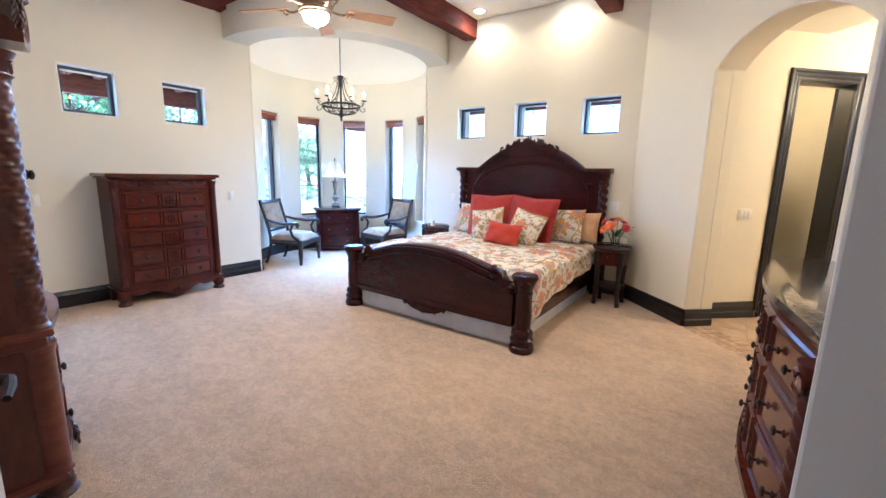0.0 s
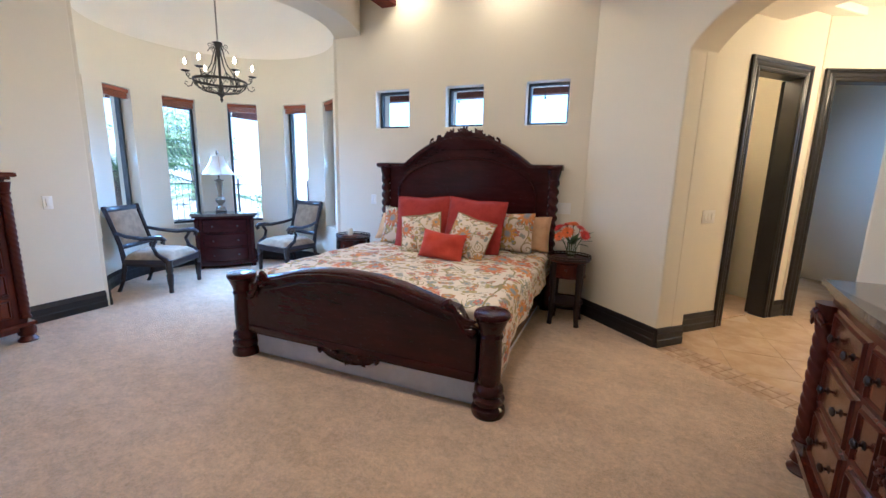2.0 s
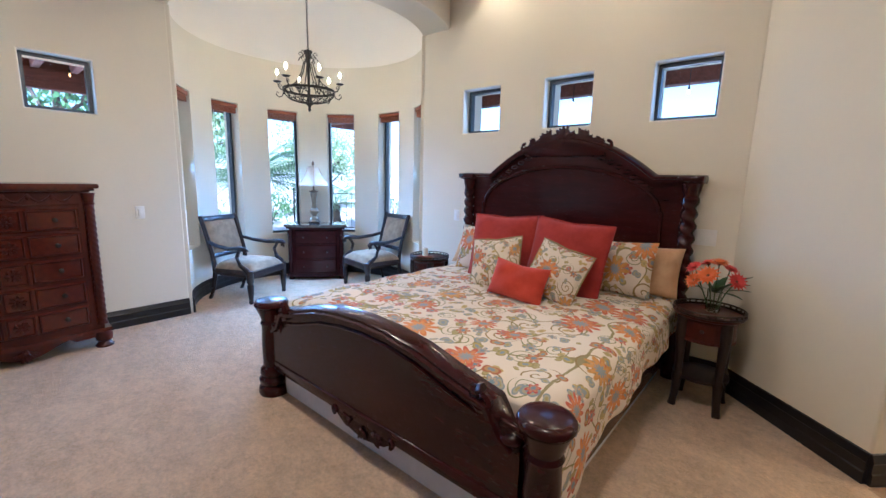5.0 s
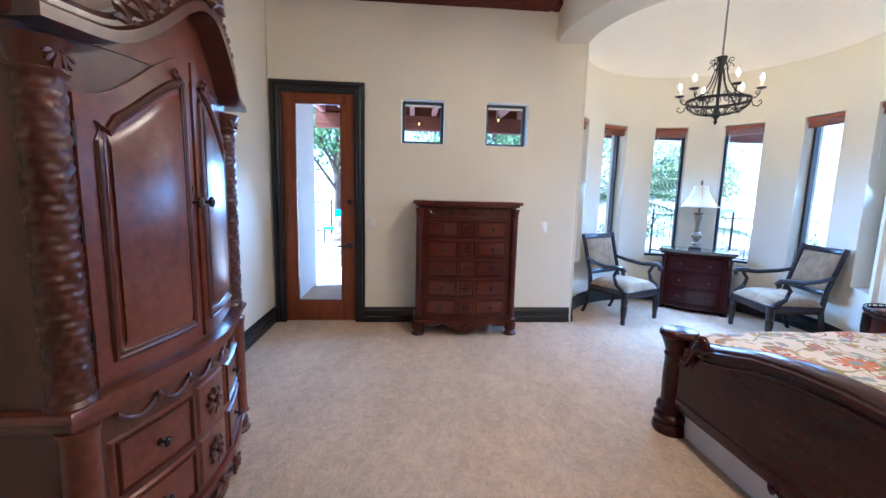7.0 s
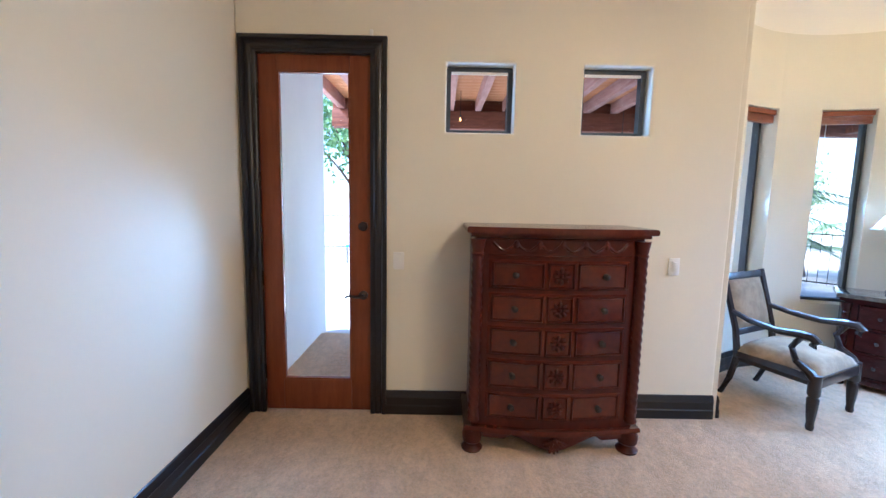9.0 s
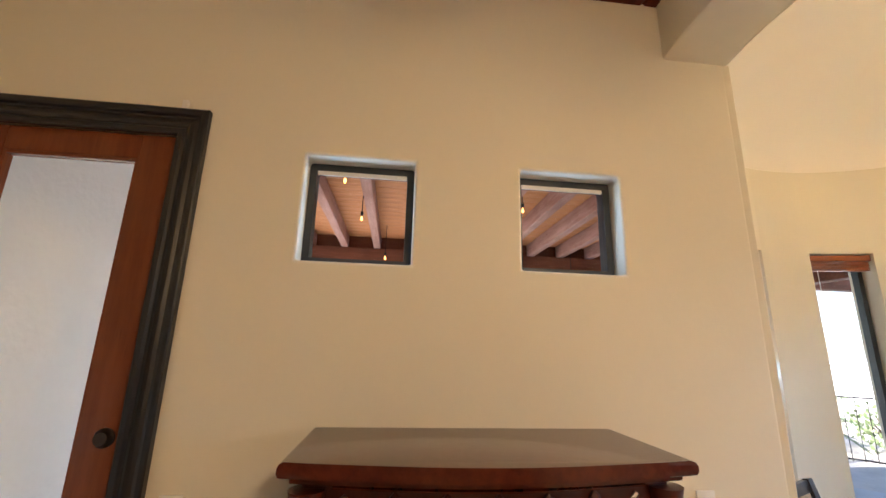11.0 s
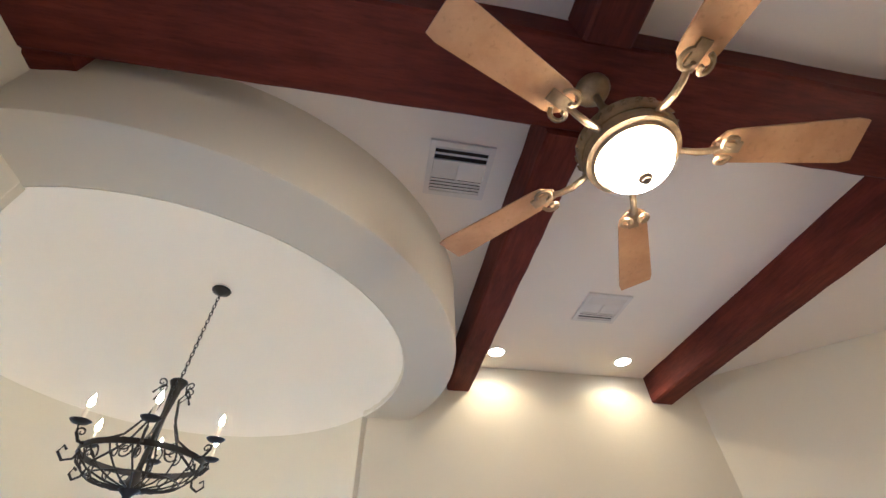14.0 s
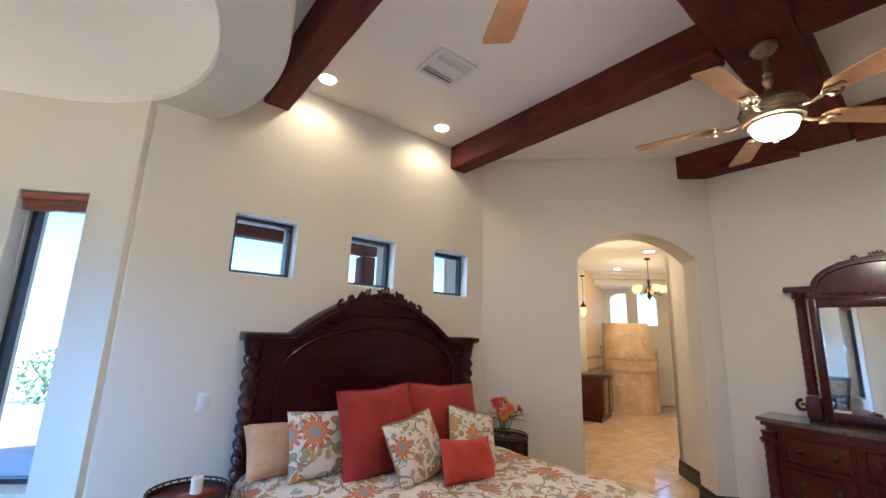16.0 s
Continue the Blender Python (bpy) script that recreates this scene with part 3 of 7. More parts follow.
def round_map(u, v, z):
    a = radians(u)
    return (CX + (RI + v) * math.cos(a), CY + (RI + v) * math.sin(a), z)


WIN_A = [58.0 + 35.5 * i for i in range(6)]
HALF = 8.9
setting("wall_turret", wall_mesh(B(), round_map, [A0 + (A1 - A0) * i / 60 for i in range(61)], 0, 3.05, 0.33, [(a - HALF, a + HALF, 0.62, 2.40) for a in WIN_A]), plaster, True, 0.012)


def ring_and_dome():
    bm = B()
    n = 60
    prev = None
    for i in range(n + 1):
        a = radians(A1 + (360 + A0 - A1) * i / n)
        c, s = math.cos(a), math.sin(a)
        row = [bm.verts.new((CX + r * c, CY + r * s, z)) for r, z in ((RI + 0.005, 3.25), (RI + 0.005, 3.062), (RI + 0.017, 3.048), (RO - 0.02, 3.045), (RO - 0.005, 3.052), (RO, 3.07), (RO, CEIL))]
        if prev:
            for j in range(6):
                bm.faces.new((prev[j], row[j], row[j + 1], prev[j + 1]))
        prev = row
    setting("wall_ring", bm, plaster, True)
    bm = B()
    rings = []
    for k in range(13):
        f = k / 12
        r = (RI + 0.012) * math.cos(f * math.pi / 2)
        z = 3.05 + 0.55 * math.sin(f * math.pi / 2)
        rings.append([bm.verts.new((CX + r * math.cos(2 * math.pi * i / 64), CY + r * math.sin(2 * math.pi * i / 64), z)) for i in range(64)] if k < 12 else [bm.verts.new((CX, CY, 3.60))])
    for a, b in zip(rings, rings[1:]):
        for i in range(64):
            bm.faces.new((a[i], a[(i + 1) % 64], b[(i + 1) % 64], b[i]) if len(b) > 1 else (a[i], a[(i + 1) % 64], b[0]))
    setting("ceiling_dome", bm, ceiling_paint, True)


ring_and_dome()
setting("ceiling", slab(B(), [(-5.9, -0.4), (1.3, -0.4), (1.3, 3.4), (-0.6, 5.75), (-3.6, 5.75)] + [(CX + 1.5 * math.cos(radians(a)), CY + 1.5 * math.sin(radians(a))) for a in (30, 10, -10, -30, -50, -70, -90, -104)] + [(-5.9, 2.9)], CEIL, CEIL + 0.14), ceiling_paint, False)
setting("ceiling_outer", slab(B(), [(-7.2, -2.8), (2.6, -2.8), (2.6, 3.6), (-0.4, 6.9), (-7.2, 6.9)], CEIL + 0.2, CEIL + 0.4), stucco, False)

for x, y in ((-0.7387, 5.3958), (1.0173, 3.6422)):
    setting("wall_corner", lathe(B(), [(0.094, -0.1), (0.094, CEIL + 0.1)], x, y, 16), plaster, False)

# entry hall behind the door
# Unseen slab, added to stop sun and sky leaking over the hall walls.
setting("ceiling_hall_light_block", slab(B(), [(-0.75, -2.35), (2.1, -2.35), (2.1, 2.05), (1.302, 2.05), (1.302, -0.402), (-0.75, -0.402)], CEIL, CEIL + 0.14), ceiling_paint, False)
straight("wall_hall_east", (1.95, 2.2), (1.95, -2.2), 1, CEIL, 0.15)
straight("wall_hall_south", (1.95, -2.2), (-0.60, -2.2), 1, CEIL, 0.15)
straight("wall_hall_west", (-0.60, -2.2), (-0.60, -0.32), 1, CEIL, 0.15)
straight("wall_hall_north", (1.14, 1.9), (1.95, 1.9), 1, CEIL, 0.15)


base_run("baseboard_west", [(WX, 0.875), (WX, 3.215)], 1)
base_run("baseboard_turret", [round_map(A1 - (A1 - A0) * i / 50, 0, 0)[:2] for i in range(51)], 1)
base_run("baseboard_north", [(-3.857, NY), NC, (-0.052, 4.585)], 1)
base_run("baseboard_jamb", [(-0.052, 4.585), (0.167, 4.804)], 1)
base_run("baseboard_east", [(0.797, 3.736), AC, (EX, 3.3)], 1)
base_run("baseboard_east_b", [(EX, 1.65), EP, (0.40, 0.79)], 1)
base_run("baseboard_south", [(-1.1, SY), (WX, SY)], 1)
base_run("baseboard_jamb_b", [(1.016, 3.955), (0.797, 3.736)], 1)


def beam(name, x0, x1, y0, y1, z0, along_x):
    """A rough beam with hewn edges."""
    bm = B()
    L0, L1 = (x0, x1) if along_x else (y0, y1)
    n = max(4, int((L1 - L0) / 0.12))
    rng = random.Random(int((x0 + 9) * 100 + y0 * 7))
    rows = []
    a0, a1 = (y0, y1) if along_x else (x0, x1)
    for i in range(n + 1):
        s = L0 + (L1 - L0) * i / n
        j = [rng.uniform(-0.003, 0.003) for _ in range(6)]
        c = 0.012
        prof = [(a0 + j[0], CEIL + 0.01), (a0 + j[0], z0 + c), (a0 + c, z0 + j[1]), (a1 - c, z0 + j[2]), (a1 + j[3], z0 + c), (a1 + j[3], CEIL + 0.01)]
        rows.append([bm.verts.new((s, a, z) if along_x else (a, s, z)) for a, z in prof])
    for a, b in zip(rows, rows[1:]):
        for k in range(5):
            bm.faces.new((a[k], a[k + 1], b[k + 1], b[k]))
    bm.faces.new(rows[0])
    bm.faces.new(rows[-1][::-1])
    mat = beam_long if along_x else beam_cross
    return setting(name, bm, mat, False)


beam_long = timber("red beam lengthwise", (0.055, 0.0105, 0.0068), (0.165, 0.034, 0.018), 0.72, (1.2, 9, 9), 0.0, 0.5)
beam_cross = timber("red beam crosswise", (0.055, 0.0105, 0.0068), (0.165, 0.034, 0.018), 0.72, (9, 1.2, 9), 0.0, 0.5)
beam("beam_main", WX, EX, 2.44, 2.815, 3.35, True)
beam("beam_west", WX, WX + 0.21, SY, 2.438, 3.345, False)
beam("beam_stub", WX, WX + 0.17, 2.817, 2.90, 3.352, True)
for i, (a, b) in enumerate(((-3.20, -3.005), (-1.275, -1.07), (0.70, EX))):
    n_end = NY if i < 2 else 3.9 - 0.09
    beam("beam_north_%d" % (i + 1), a, b, 2.818, n_end, 3.315, False)
    a, b = (a + 0.05, b + 0.05) if i == 1 else (a, b)
    beam("beam_south_%d" % (i + 1), a, b, SY if i < 2 else 1.12, 2.437, 3.32, False)

# ---- windows and doors ----


def pane(name, m, w, h, parent, mat=None, thick=0.006):
    bm = B()
    box(bm, -w / 2, w / 2, -thick / 2, thick / 2, 0, h)
    ob = link(name, bm, mat or glass, False, parent)
    ob.matrix_basis = m
    ob.visible_shadow = False
    return ob


def frame_bars(bm, w, h, t, d):
    box(bm, -w / 2, -w / 2 + t, -d / 2, d / 2, 0, h)
    box(bm, w / 2 - t, w / 2, -d / 2, d / 2, 0, h)
    box(bm, -w / 2 + t, w / 2 - t, -d / 2, d / 2, 0, t)
    box(bm, -w / 2 + t, w / 2 - t, -d / 2, d / 2, h - t, h)
    return bm


def window(name, m, w, h, label):
    win = tagged(new(name), label, "window", kind="structure")
    win.matrix_basis = m
    part("window_frame", frame_bars(B(), w, h, 0.03, 0.06), frame_glare_black, win)
    pane("pane", Matrix.Translation((0, 0.0, 0.03)), w - 0.06, h - 0.06, win)
    return win


for i, y in enumerate((1.492, 2.391)):
    w = window("window_%d" % (i + 1), pose(WX - 0.12, y, 1.966, 0, 0, 90), 0.446, 0.442, "small square black-framed window set deep in plaster")
    part("track", box(B(), -0.19, 0.19, -0.028, -0.018, 0.395, 0.412), white_plastic, w, "white head track")
for i, x in enumerate((-3.058, -2.136, -1.221)):
    window("window_%d" % (i + 3), pose(x, NY + 0.13, 1.964), 0.445, 0.434, "small square black-framed window above the bed")
for i, a in enumerate(WIN_A):
    c, s = math.cos(radians(a)), math.sin(radians(a))
    r = RI + 0.17
    w = window("window_%d" % (i + 6), pose(CX + r * c, CY + r * s, 0.62, 0, 0, a - 90), 0.45, 1.78, "tall narrow black-framed window in the round nook")
    vb = B()
    box(vb, -0.198, 0.198, -0.05, -0.005, 0, 0.045, 0.006)
    blind = thing("wooden_blind", pose(CX + (RI + 0.05) * c, CY + (RI + 0.05) * s, 2.345, 0, 0, a - 90), "raised cedar wooden blind at the window head", "blind", "blinds of the nook")
    part("valance", vb, blind_wood, blind)
    for k in range(6):
        part("slat", box(B(), -0.19, 0.19, -0.035, 0.02, -0.012 - 0.011 * k, -0.005 - 0.011 * k), blind_wood, blind)
    part("pull_cord", tube(B(), [(-0.15, -0.03, -0.07), (-0.15, -0.03, -0.5 - 0.1 * (i % 3))], 0.0025, 5), white_plastic, blind, "white pull cord")


def glass_door():
    d = tagged(new("door_1"), "red stained wooden patio door with one tall glass pane", "door", kind="structure")
    d.matrix_basis = pose(WX - 0.03, 0.41, 0.012, 0, 0, 90)
    W, H, gl, gr, g0, g1 = 0.755, 2.43, -0.255, 0.225, 0.22, 2.33
    bm = B()
    box(bm, -W / 2, gl, -0.02, 0.022, 0, H, 0.003)
    part("stile", bm, door_wood, d)
    part("stile", box(B(), gr, W / 2, -0.02, 0.022, 0, H, 0.003), door_wood, d)
    part("bottom_rail", box(B(), gl + 0.001, gr - 0.001, -0.02, 0.022, 0, g0, 0.003), door_wood, d)
    part("top_rail", box(B(), gl + 0.001, gr - 0.001, -0.02, 0.022, g1, H, 0.003), door_wood, d)
    bead = B()
    for x0, x1, z0, z1 in ((gl, gl + 0.012, g0, g1), (gr - 0.012, gr, g0, g1), (gl + 0.012, gr - 0.012, g0, g0 + 0.012), (gl + 0.012, gr - 0.012, g1 - 0.012, g1)):
        box(bead, x0, x1, -0.016, 0.016, z0, z1)
    part("glazing_bead", bead, door_wood, d)
    pane("pane", Matrix.Translation(((gl + gr) / 2, 0, g0 + 0.012)), gr - gl - 0.024, g1 - g0 - 0.024, d)
    part("deadbolt", lathe(B(), [(0.032, 0), (0.032, 0.008), (0.024, 0.016), (0.022, 0.026)], seg=18, m=pose(0.31, -0.02, 1.318, 90)), bronze, d, "round dark bronze deadbolt")
    hb = lathe(B(), [(0.032, 0), (0.032, 0.008), (0.02, 0.014), (0.011, 0.02), (0.011, 0.045)], seg=18, m=pose(0.31, -0.02, 0.84, 90))
    tube(hb, [(0.31, -0.06, 0.84), (0.27, -0.064, 0.835), (0.23, -0.06, 0.842), (0.20, -0.056, 0.836), (0.19, -0.055, 0.826)], [0.011, 0.011, 0.009, 0.007, 0.005])
    part("lever_handle", hb, bronze, d, "dark bronze lever handle")
    for z in (0.28, 0.95, 1.62, 2.2):
        part("hinge", tube(B(), [(-W / 2 - 0.004, -0.026, z - 0.05), (-W / 2 - 0.004, -0.026, z + 0.05)], 0.008), bronze, d)
    setting("door_frame_1", casing(B(), (WX, 0.02), (WX, 0.785), -1, 2.455, 0.098, 0.03), trim_black, False)
    stop = B()
    box(stop, WX - 0.10, WX - 0.056, 0.012, 0.06, 0.0, 2.448)
    box(stop, WX - 0.10, WX - 0.056, 0.762, 0.793, 0.0, 2.448)
    box(stop, WX - 0.10, WX - 0.056, 0.061, 0.761, 2.405, 2.448)
    setting("door_frame_2", stop, trim_black, False)
    sensor = thing("door_sensor", pose(WX, 0.78, 2.555), "small white alarm contact on the door casing", "sensor")
    part("housing", box(B(), 0.0, 0.02, -0.01, 0.012, 0, 0.04, 0.003), white_plastic, sensor)


glass_door()


def entry_door():
    d = tagged(new("door_2"), "pale painted panel door standing open at the entry", "door", kind="structure")
    d.matrix_basis = pose(-0.452, -0.045, 0.012, 0, 0, 168)
    bm = B()
    W, H = 0.74, 2.42
    box(bm, 0, 0.11, -0.02, 0.02, 0, H, 0.003)
    box(bm, W - 0.11, W, -0.02, 0.02, 0, H, 0.003)
    for z0, z1 in ((0, 0.22), (0.98, 1.12), (H - 0.12, H)):
        box(bm, 0.11, W - 0.11, -0.02, 0.02, z0, z1, 0.003)
    part("leaf_frame", bm, door_paint, d)
    for z0, z1 in ((0.22, 0.98), (1.12, H - 0.12)):
        p = B()
        box(p, 0.11, W - 0.11, -0.010, 0.010, z0, z1)
        box(p, 0.15, W - 0.15, -0.016, 0.016, z0 + 0.04, z1 - 0.04, 0.006)
        part("panel", p, door_wood, d, "brown stained raised panel")
    hb = lathe(B(), [(0.030, 0), (0.030, 0.008), (0.018, 0.014), (0.011, 0.05)], seg=16, m=pose(W - 0.065, -0.02, 0.93, 90))
    tube(hb, [(W - 0.065, -0.068, 0.93), (W - 0.11, -0.072, 0.928), (W - 0.17, -0.07, 0.925)], [0.012, 0.011, 0.008])
    part("lever_handle", hb, bronze, d, "dark bronze lever handle")
    part("latch_plate", box(B(), W, W + 0.003, -0.012, 0.012, 0.86, 1.0), bronze, d)


entry_door()


def switch(name, x, y, z, turn, gangs, label):
    s = thing(name, pose(x, y, z, 0, 0, turn), label, "switch")
    w = 0.075 + 0.046 * (gangs - 1)
    part("plate", box(B(), -w / 2, w / 2, -0.008, 0, -0.06, 0.06, 0.003), white_plastic, s)
    for g in range(gangs):
        cx = (g - (gangs - 1) / 2) * 0.046
        part("rocker", box(B(), cx - 0.016, cx + 0.016, -0.013, -0.006, -0.033, 0.033, 0.002), white_plastic, s)
    return s


switch("wall_switch", WX, 2.857, 1.094, 90, 1, "white single wall switch beside the chest")
switch("wall_switch", WX, 0.965, 1.10, 90, 1, "white single wall switch beside the patio door")
switch("wall_switch", -3.327, NY, 1.092, 0, 1, "white single wall switch beside the bed")
switch("wall_switch", -0.985, NY, 1.10, 0, 3, "wide white triple switch plate beside the bed")
switch("wall_switch", 0.325, 5.218, 1.10, 45, 3, "white triple switch plate in the bath passage")

# ---- cushions and bed ----


def uv_grid(name, nu, nv, fn, mat, parent=None, uvfn=None):
    """A curved sheet: fn(u, v) for u, v in 0..1, with its cloth coordinates in metres."""
    bm = B()
    uvl = bm.loops.layers.uv.new("UVMap")
    vs = [[bm.verts.new(fn(i / nu, j / nv)) for i in range(nu + 1)] for j in range(nv + 1)]
    for j in range(nv):
        for i in range(nu):
            f = bm.faces.new((vs[j][i], vs[j][i + 1], vs[j + 1][i + 1], vs[j + 1][i]))
            for lp, (a, b) in zip(f.loops, ((i, j), (i + 1, j), (i + 1, j + 1), (i, j + 1))):
                lp[uvl].uv = uvfn(a / nu, b / nv)
    return bm


def cushion(name, m, w, h, t, mat, label, group="", seed=0, piping=False, flange=0.0):
    """A stuffed pillow standing in its x-z plane, with its base at z = 0."""
    th = thing(name, m, label, "pillow", group)
    rng = random.Random(seed)
    ph = [rng.uniform(0, 6.28) for _ in range(4)]
    ox, oy = rng.uniform(0, 9), rng.uniform(0, 9)
    n = 22
    for sgn, nm in ((-1, "front_face"), (1, "back_face")):
        def fn(u, v):
            a, b = 2 * u - 1, 2 * v - 1
            full = max(0.0, (1 - abs(a) ** 2.6) * (1 - abs(b) ** 2.6)) ** 0.5
            pull = 1 - 0.05 * (1 - abs(b) ** 2) * abs(a) ** 3
            pull_v = 1 - 0.05 * (1 - abs(a) ** 2) * abs(b) ** 3
            wr = 0.006 * math.sin(5 * a + 3 * b + ph[0]) + 0.005 * math.sin(4 * b - 6 * a + ph[1]) + 0.004 * math.sin(11 * a * b + ph[2])
            return (a * w / 2 * pull, sgn * (t / 2 * full + wr * full), h / 2 + b * h / 2 * pull_v - 0.015 * (1 - abs(a)) * max(0, b))
        bm = uv_grid(nm, n, n, fn, mat, None, lambda u, v: (ox + u * w, oy + v * h))
        part(nm, bm, mat, th)
    if piping:
        pts = [(0.99 * w / 2 * x, 0, h / 2 + 0.99 * h / 2 * z) for x, z in ((-1, -1), (-0.5, -0.97), (0, -0.95), (0.5, -0.97), (1, -1), (0.97, -0.5), (0.95, 0), (0.97, 0.5), (1, 1), (0.5, 0.97), (0, 0.92), (-0.5, 0.97), (-1, 1), (-0.97, 0.5), (-0.95, 0), (-0.97, -0.5), (-1, -1))]
        part("piping", tube(B(), pts, 0.006, 6), mat, th)
    return th


def make_bed():
    bed = thing("bed", pose(-2.08, 5.22, 0), "dark mahogany king bed with carved arched headboard", "bed")
    # local frame: x across, y from the headboard (0) to the foot (-2.19)
    def arch(half, z0, rise, n=24, ease=2.1):
        return [(half * math.cos(math.pi * i / n), z0 + rise * math.sin(math.pi * i / n) ** ease) for i in range(n + 1)]
    hb = B()
    plate(hb, [(-0.95, 0.15), (0.95, 0.15), (0.95, 1.50)] + arch(0.76, 1.51, 0.325) + [(-0.95, 1.50)], -0.01, 0.05)
    part("headboard_panel", hb, bed_wood, bed)
    rail = B()
    prof = [(-1.08, 0, 1.52), (-0.77, 0, 1.52)] + [(x, 0, z) for x, z in reversed(arch(0.74, 1.52, 0.325))] + [(0.77, 0, 1.52), (1.08, 0, 1.52)]
    strip(rail, [(x, 0.0, z) for x, _, z in prof], 0.14, 0.06)
    part("headboard_cornice", rail, bed_wood, bed)
    inner = B()
    tube(inner, [(x, -0.02, z) for x, z in arch(0.80, 1.27, 0.34, 24, 1.1)], 0.018, 8)
    tube(inner, [(-0.82, -0.02, 0.7), (-0.82, -0.02, 1.26), (-0.80, -0.02, 1.275)], 0.014, 8)
    tube(inner, [(0.82, -0.02, 0.7), (0.82, -0.02, 1.26), (0.80, -0.02, 1.275)], 0.014, 8)
    part("panel_moulding", inner, bed_wood, bed)
    for x, z in arch(0.72, 1.43, 0.325, 26)[1:-1]:
        part("carved_bead", blob(B(), x, -0.022, z, 0.04, 0.018, 0.022, 1), bed_wood, bed)
    cr = B()
    mound = [0.36 * (i / 9 - 1) for i in range(19)]
    plate(cr, [(-0.36, 1.70), (0.36, 1.70)] + [(x, 1.775 + 0.125 * math.cos(math.pi * x / 0.8) ** 1.5) for x in reversed(mound)], -0.05, 0.0, 0.008)
    leafy(cr, 0, -0.05, 1.83, 0.135, 5, 11, 3.4)
    for sx in (-1, 1):
        leafy(cr, sx * 0.15, -0.03, 1.815, 0.13, 6, 7, 1.8, math.pi / 2 - sx * 0.6)
        leafy(cr, sx * 0.27, -0.03, 1.79, 0.10, 7, 6, 1.6, math.pi / 2 - sx * 0.9)
        scroll(cr, sx * 0.37, -0.03, 1.775, 0.045, 1.2, math.pi / 2, -sx, 0.014)
    carving("crest_carving", cr, bed_wood, bed, "carved acanthus crest")
    for sx in (-1, 1):
        col = lathe(B(), [(0.062, 0), (0.062, 0.42), (0.05, 0.44), (0.058, 0.47)] + [(0.05, 0.48 + 0.012 * k) for k in range(74)] + [(0.058, 1.38), (0.05, 1.40), (0.062, 1.44), (0.07, 1.49)], sx * 1.0, -0.015, 20, (2, 5.5, 0.2, 0.48, 1.37))
        part("twisted_column", col, bed_wood, bed)
        cap = B()
        box(cap, sx * 1.0 - 0.085, sx * 1.0 + 0.085, -0.11, 0.055, 1.50, 1.545, 0.012)
        part("column_cap", cap, bed_wood, bed)
    # foot
    top = [(-0.90, 0.50), (-0.84, 0.54), (-0.78, 0.64), (-0.70, 0.655), (-0.6, 0.68), (-0.4, 0.735), (-0.2, 0.763), (0, 0.772), (0.2, 0.763), (0.4, 0.735), (0.6, 0.68), (0.70, 0.655), (0.78, 0.64), (0.84, 0.54), (0.90, 0.50)]
    fb = B()
    plate(fb, [(-0.92, 0.215), (0.92, 0.215), (0.92, 0.49)] + [(x, z - 0.03) for x, z in reversed(top)] + [(-0.92, 0.49)], -2.225, -2.175)
    part("footboard_panel", fb, bed_wood, bed)
    fr = B()
    strip(fr, [(x, -2.20, z - 0.012) for x, z in top], 0.115, 0.05)
    part("footboard_top_rail", fr, bed_wood, bed)
    part("footboard_bottom_rail", box(B(), -0.92, 0.92, -2.235, -2.165, 0.195, 0.262, 0.012), bed_wood, bed)
    mb = B()
    tube(mb, [(x * 0.94, -2.228, z - 0.075) for x, z in top[2:-2]], 0.009, 6)
    part("footboard_moulding", mb, bed_wood, bed)
    for sx in (-1, 1):
        sc = B()
        scroll(sc, sx * 0.755, -2.235, 0.635, 0.05, 1.4, math.pi * 0.5, sx, 0.024)
        leafy(sc, sx * 0.81, -2.225, 0.585, 0.11, 3, 6, 1.6, math.pi / 2 - sx * 2.3)
        blob(sc, sx * 0.87, -2.21, 0.515, 0.06, 0.045, 0.03)
        carving("carved_scroll", sc, bed_wood, bed)
        post = B()
        lathe(post, [(0.098, 0), (0.105, 0.02), (0.10, 0.05), (0.082, 0.065), (0.095, 0.085), (0.098, 0.11), (0.08, 0.13), (0.09, 0.15), (0.086, 0.18), (0.066, 0.2), (0.068, 0.22), (0.07, 0.36), (0.066, 0.48), (0.074, 0.5), (0.066, 0.52), (0.075, 0.55), (0.095, 0.60), (0.10, 0.61)], sx * 1.0, -2.19, 26)
        po = part("foot_post", post, bed_wood, bed)
        part("post_cap", lathe(B(), [(0.10, 0.612), (0.108, 0.622), (0.108, 0.64), (0.10, 0.652), (0.085, 0.657)], sx * 1.0, -2.19, 30), bed_wood, po, "polished round post cap")
        part("side_rail", box(B(), sx * 0.965 - 0.02, sx * 0.965 + 0.02, -2.13, -0.05, 0.17, 0.36, 0.006), bed_wood, bed)
    ap = B()
    leafy(ap, 0, -2.235, 0.175, 0.065, 9, 9, 2.6, -math.pi / 2)
    for sx in (-1, 1):
        leafy(ap, sx * 0.10, -2.235, 0.19, 0.075, 11, 7, 1.6, -math.pi / 2 + sx * 1.1)
        scroll(ap, sx * 0.225, -2.235, 0.20, 0.025, 1.2, -math.pi / 2, sx, 0.012)
    plate(ap, [(-0.26, 0.205), (0.26, 0.205), (0.17, 0.15), (0.05, 0.125), (-0.05, 0.125), (-0.17, 0.15)], -2.23, -2.19)
    carving("apron_carving", ap, bed_wood, bed, "carved leaf apron under the footboard")
    bs = thing("box_spring", pose(-2.08, 5.22, 0), "grey cloth box spring under the mattress", "box spring")
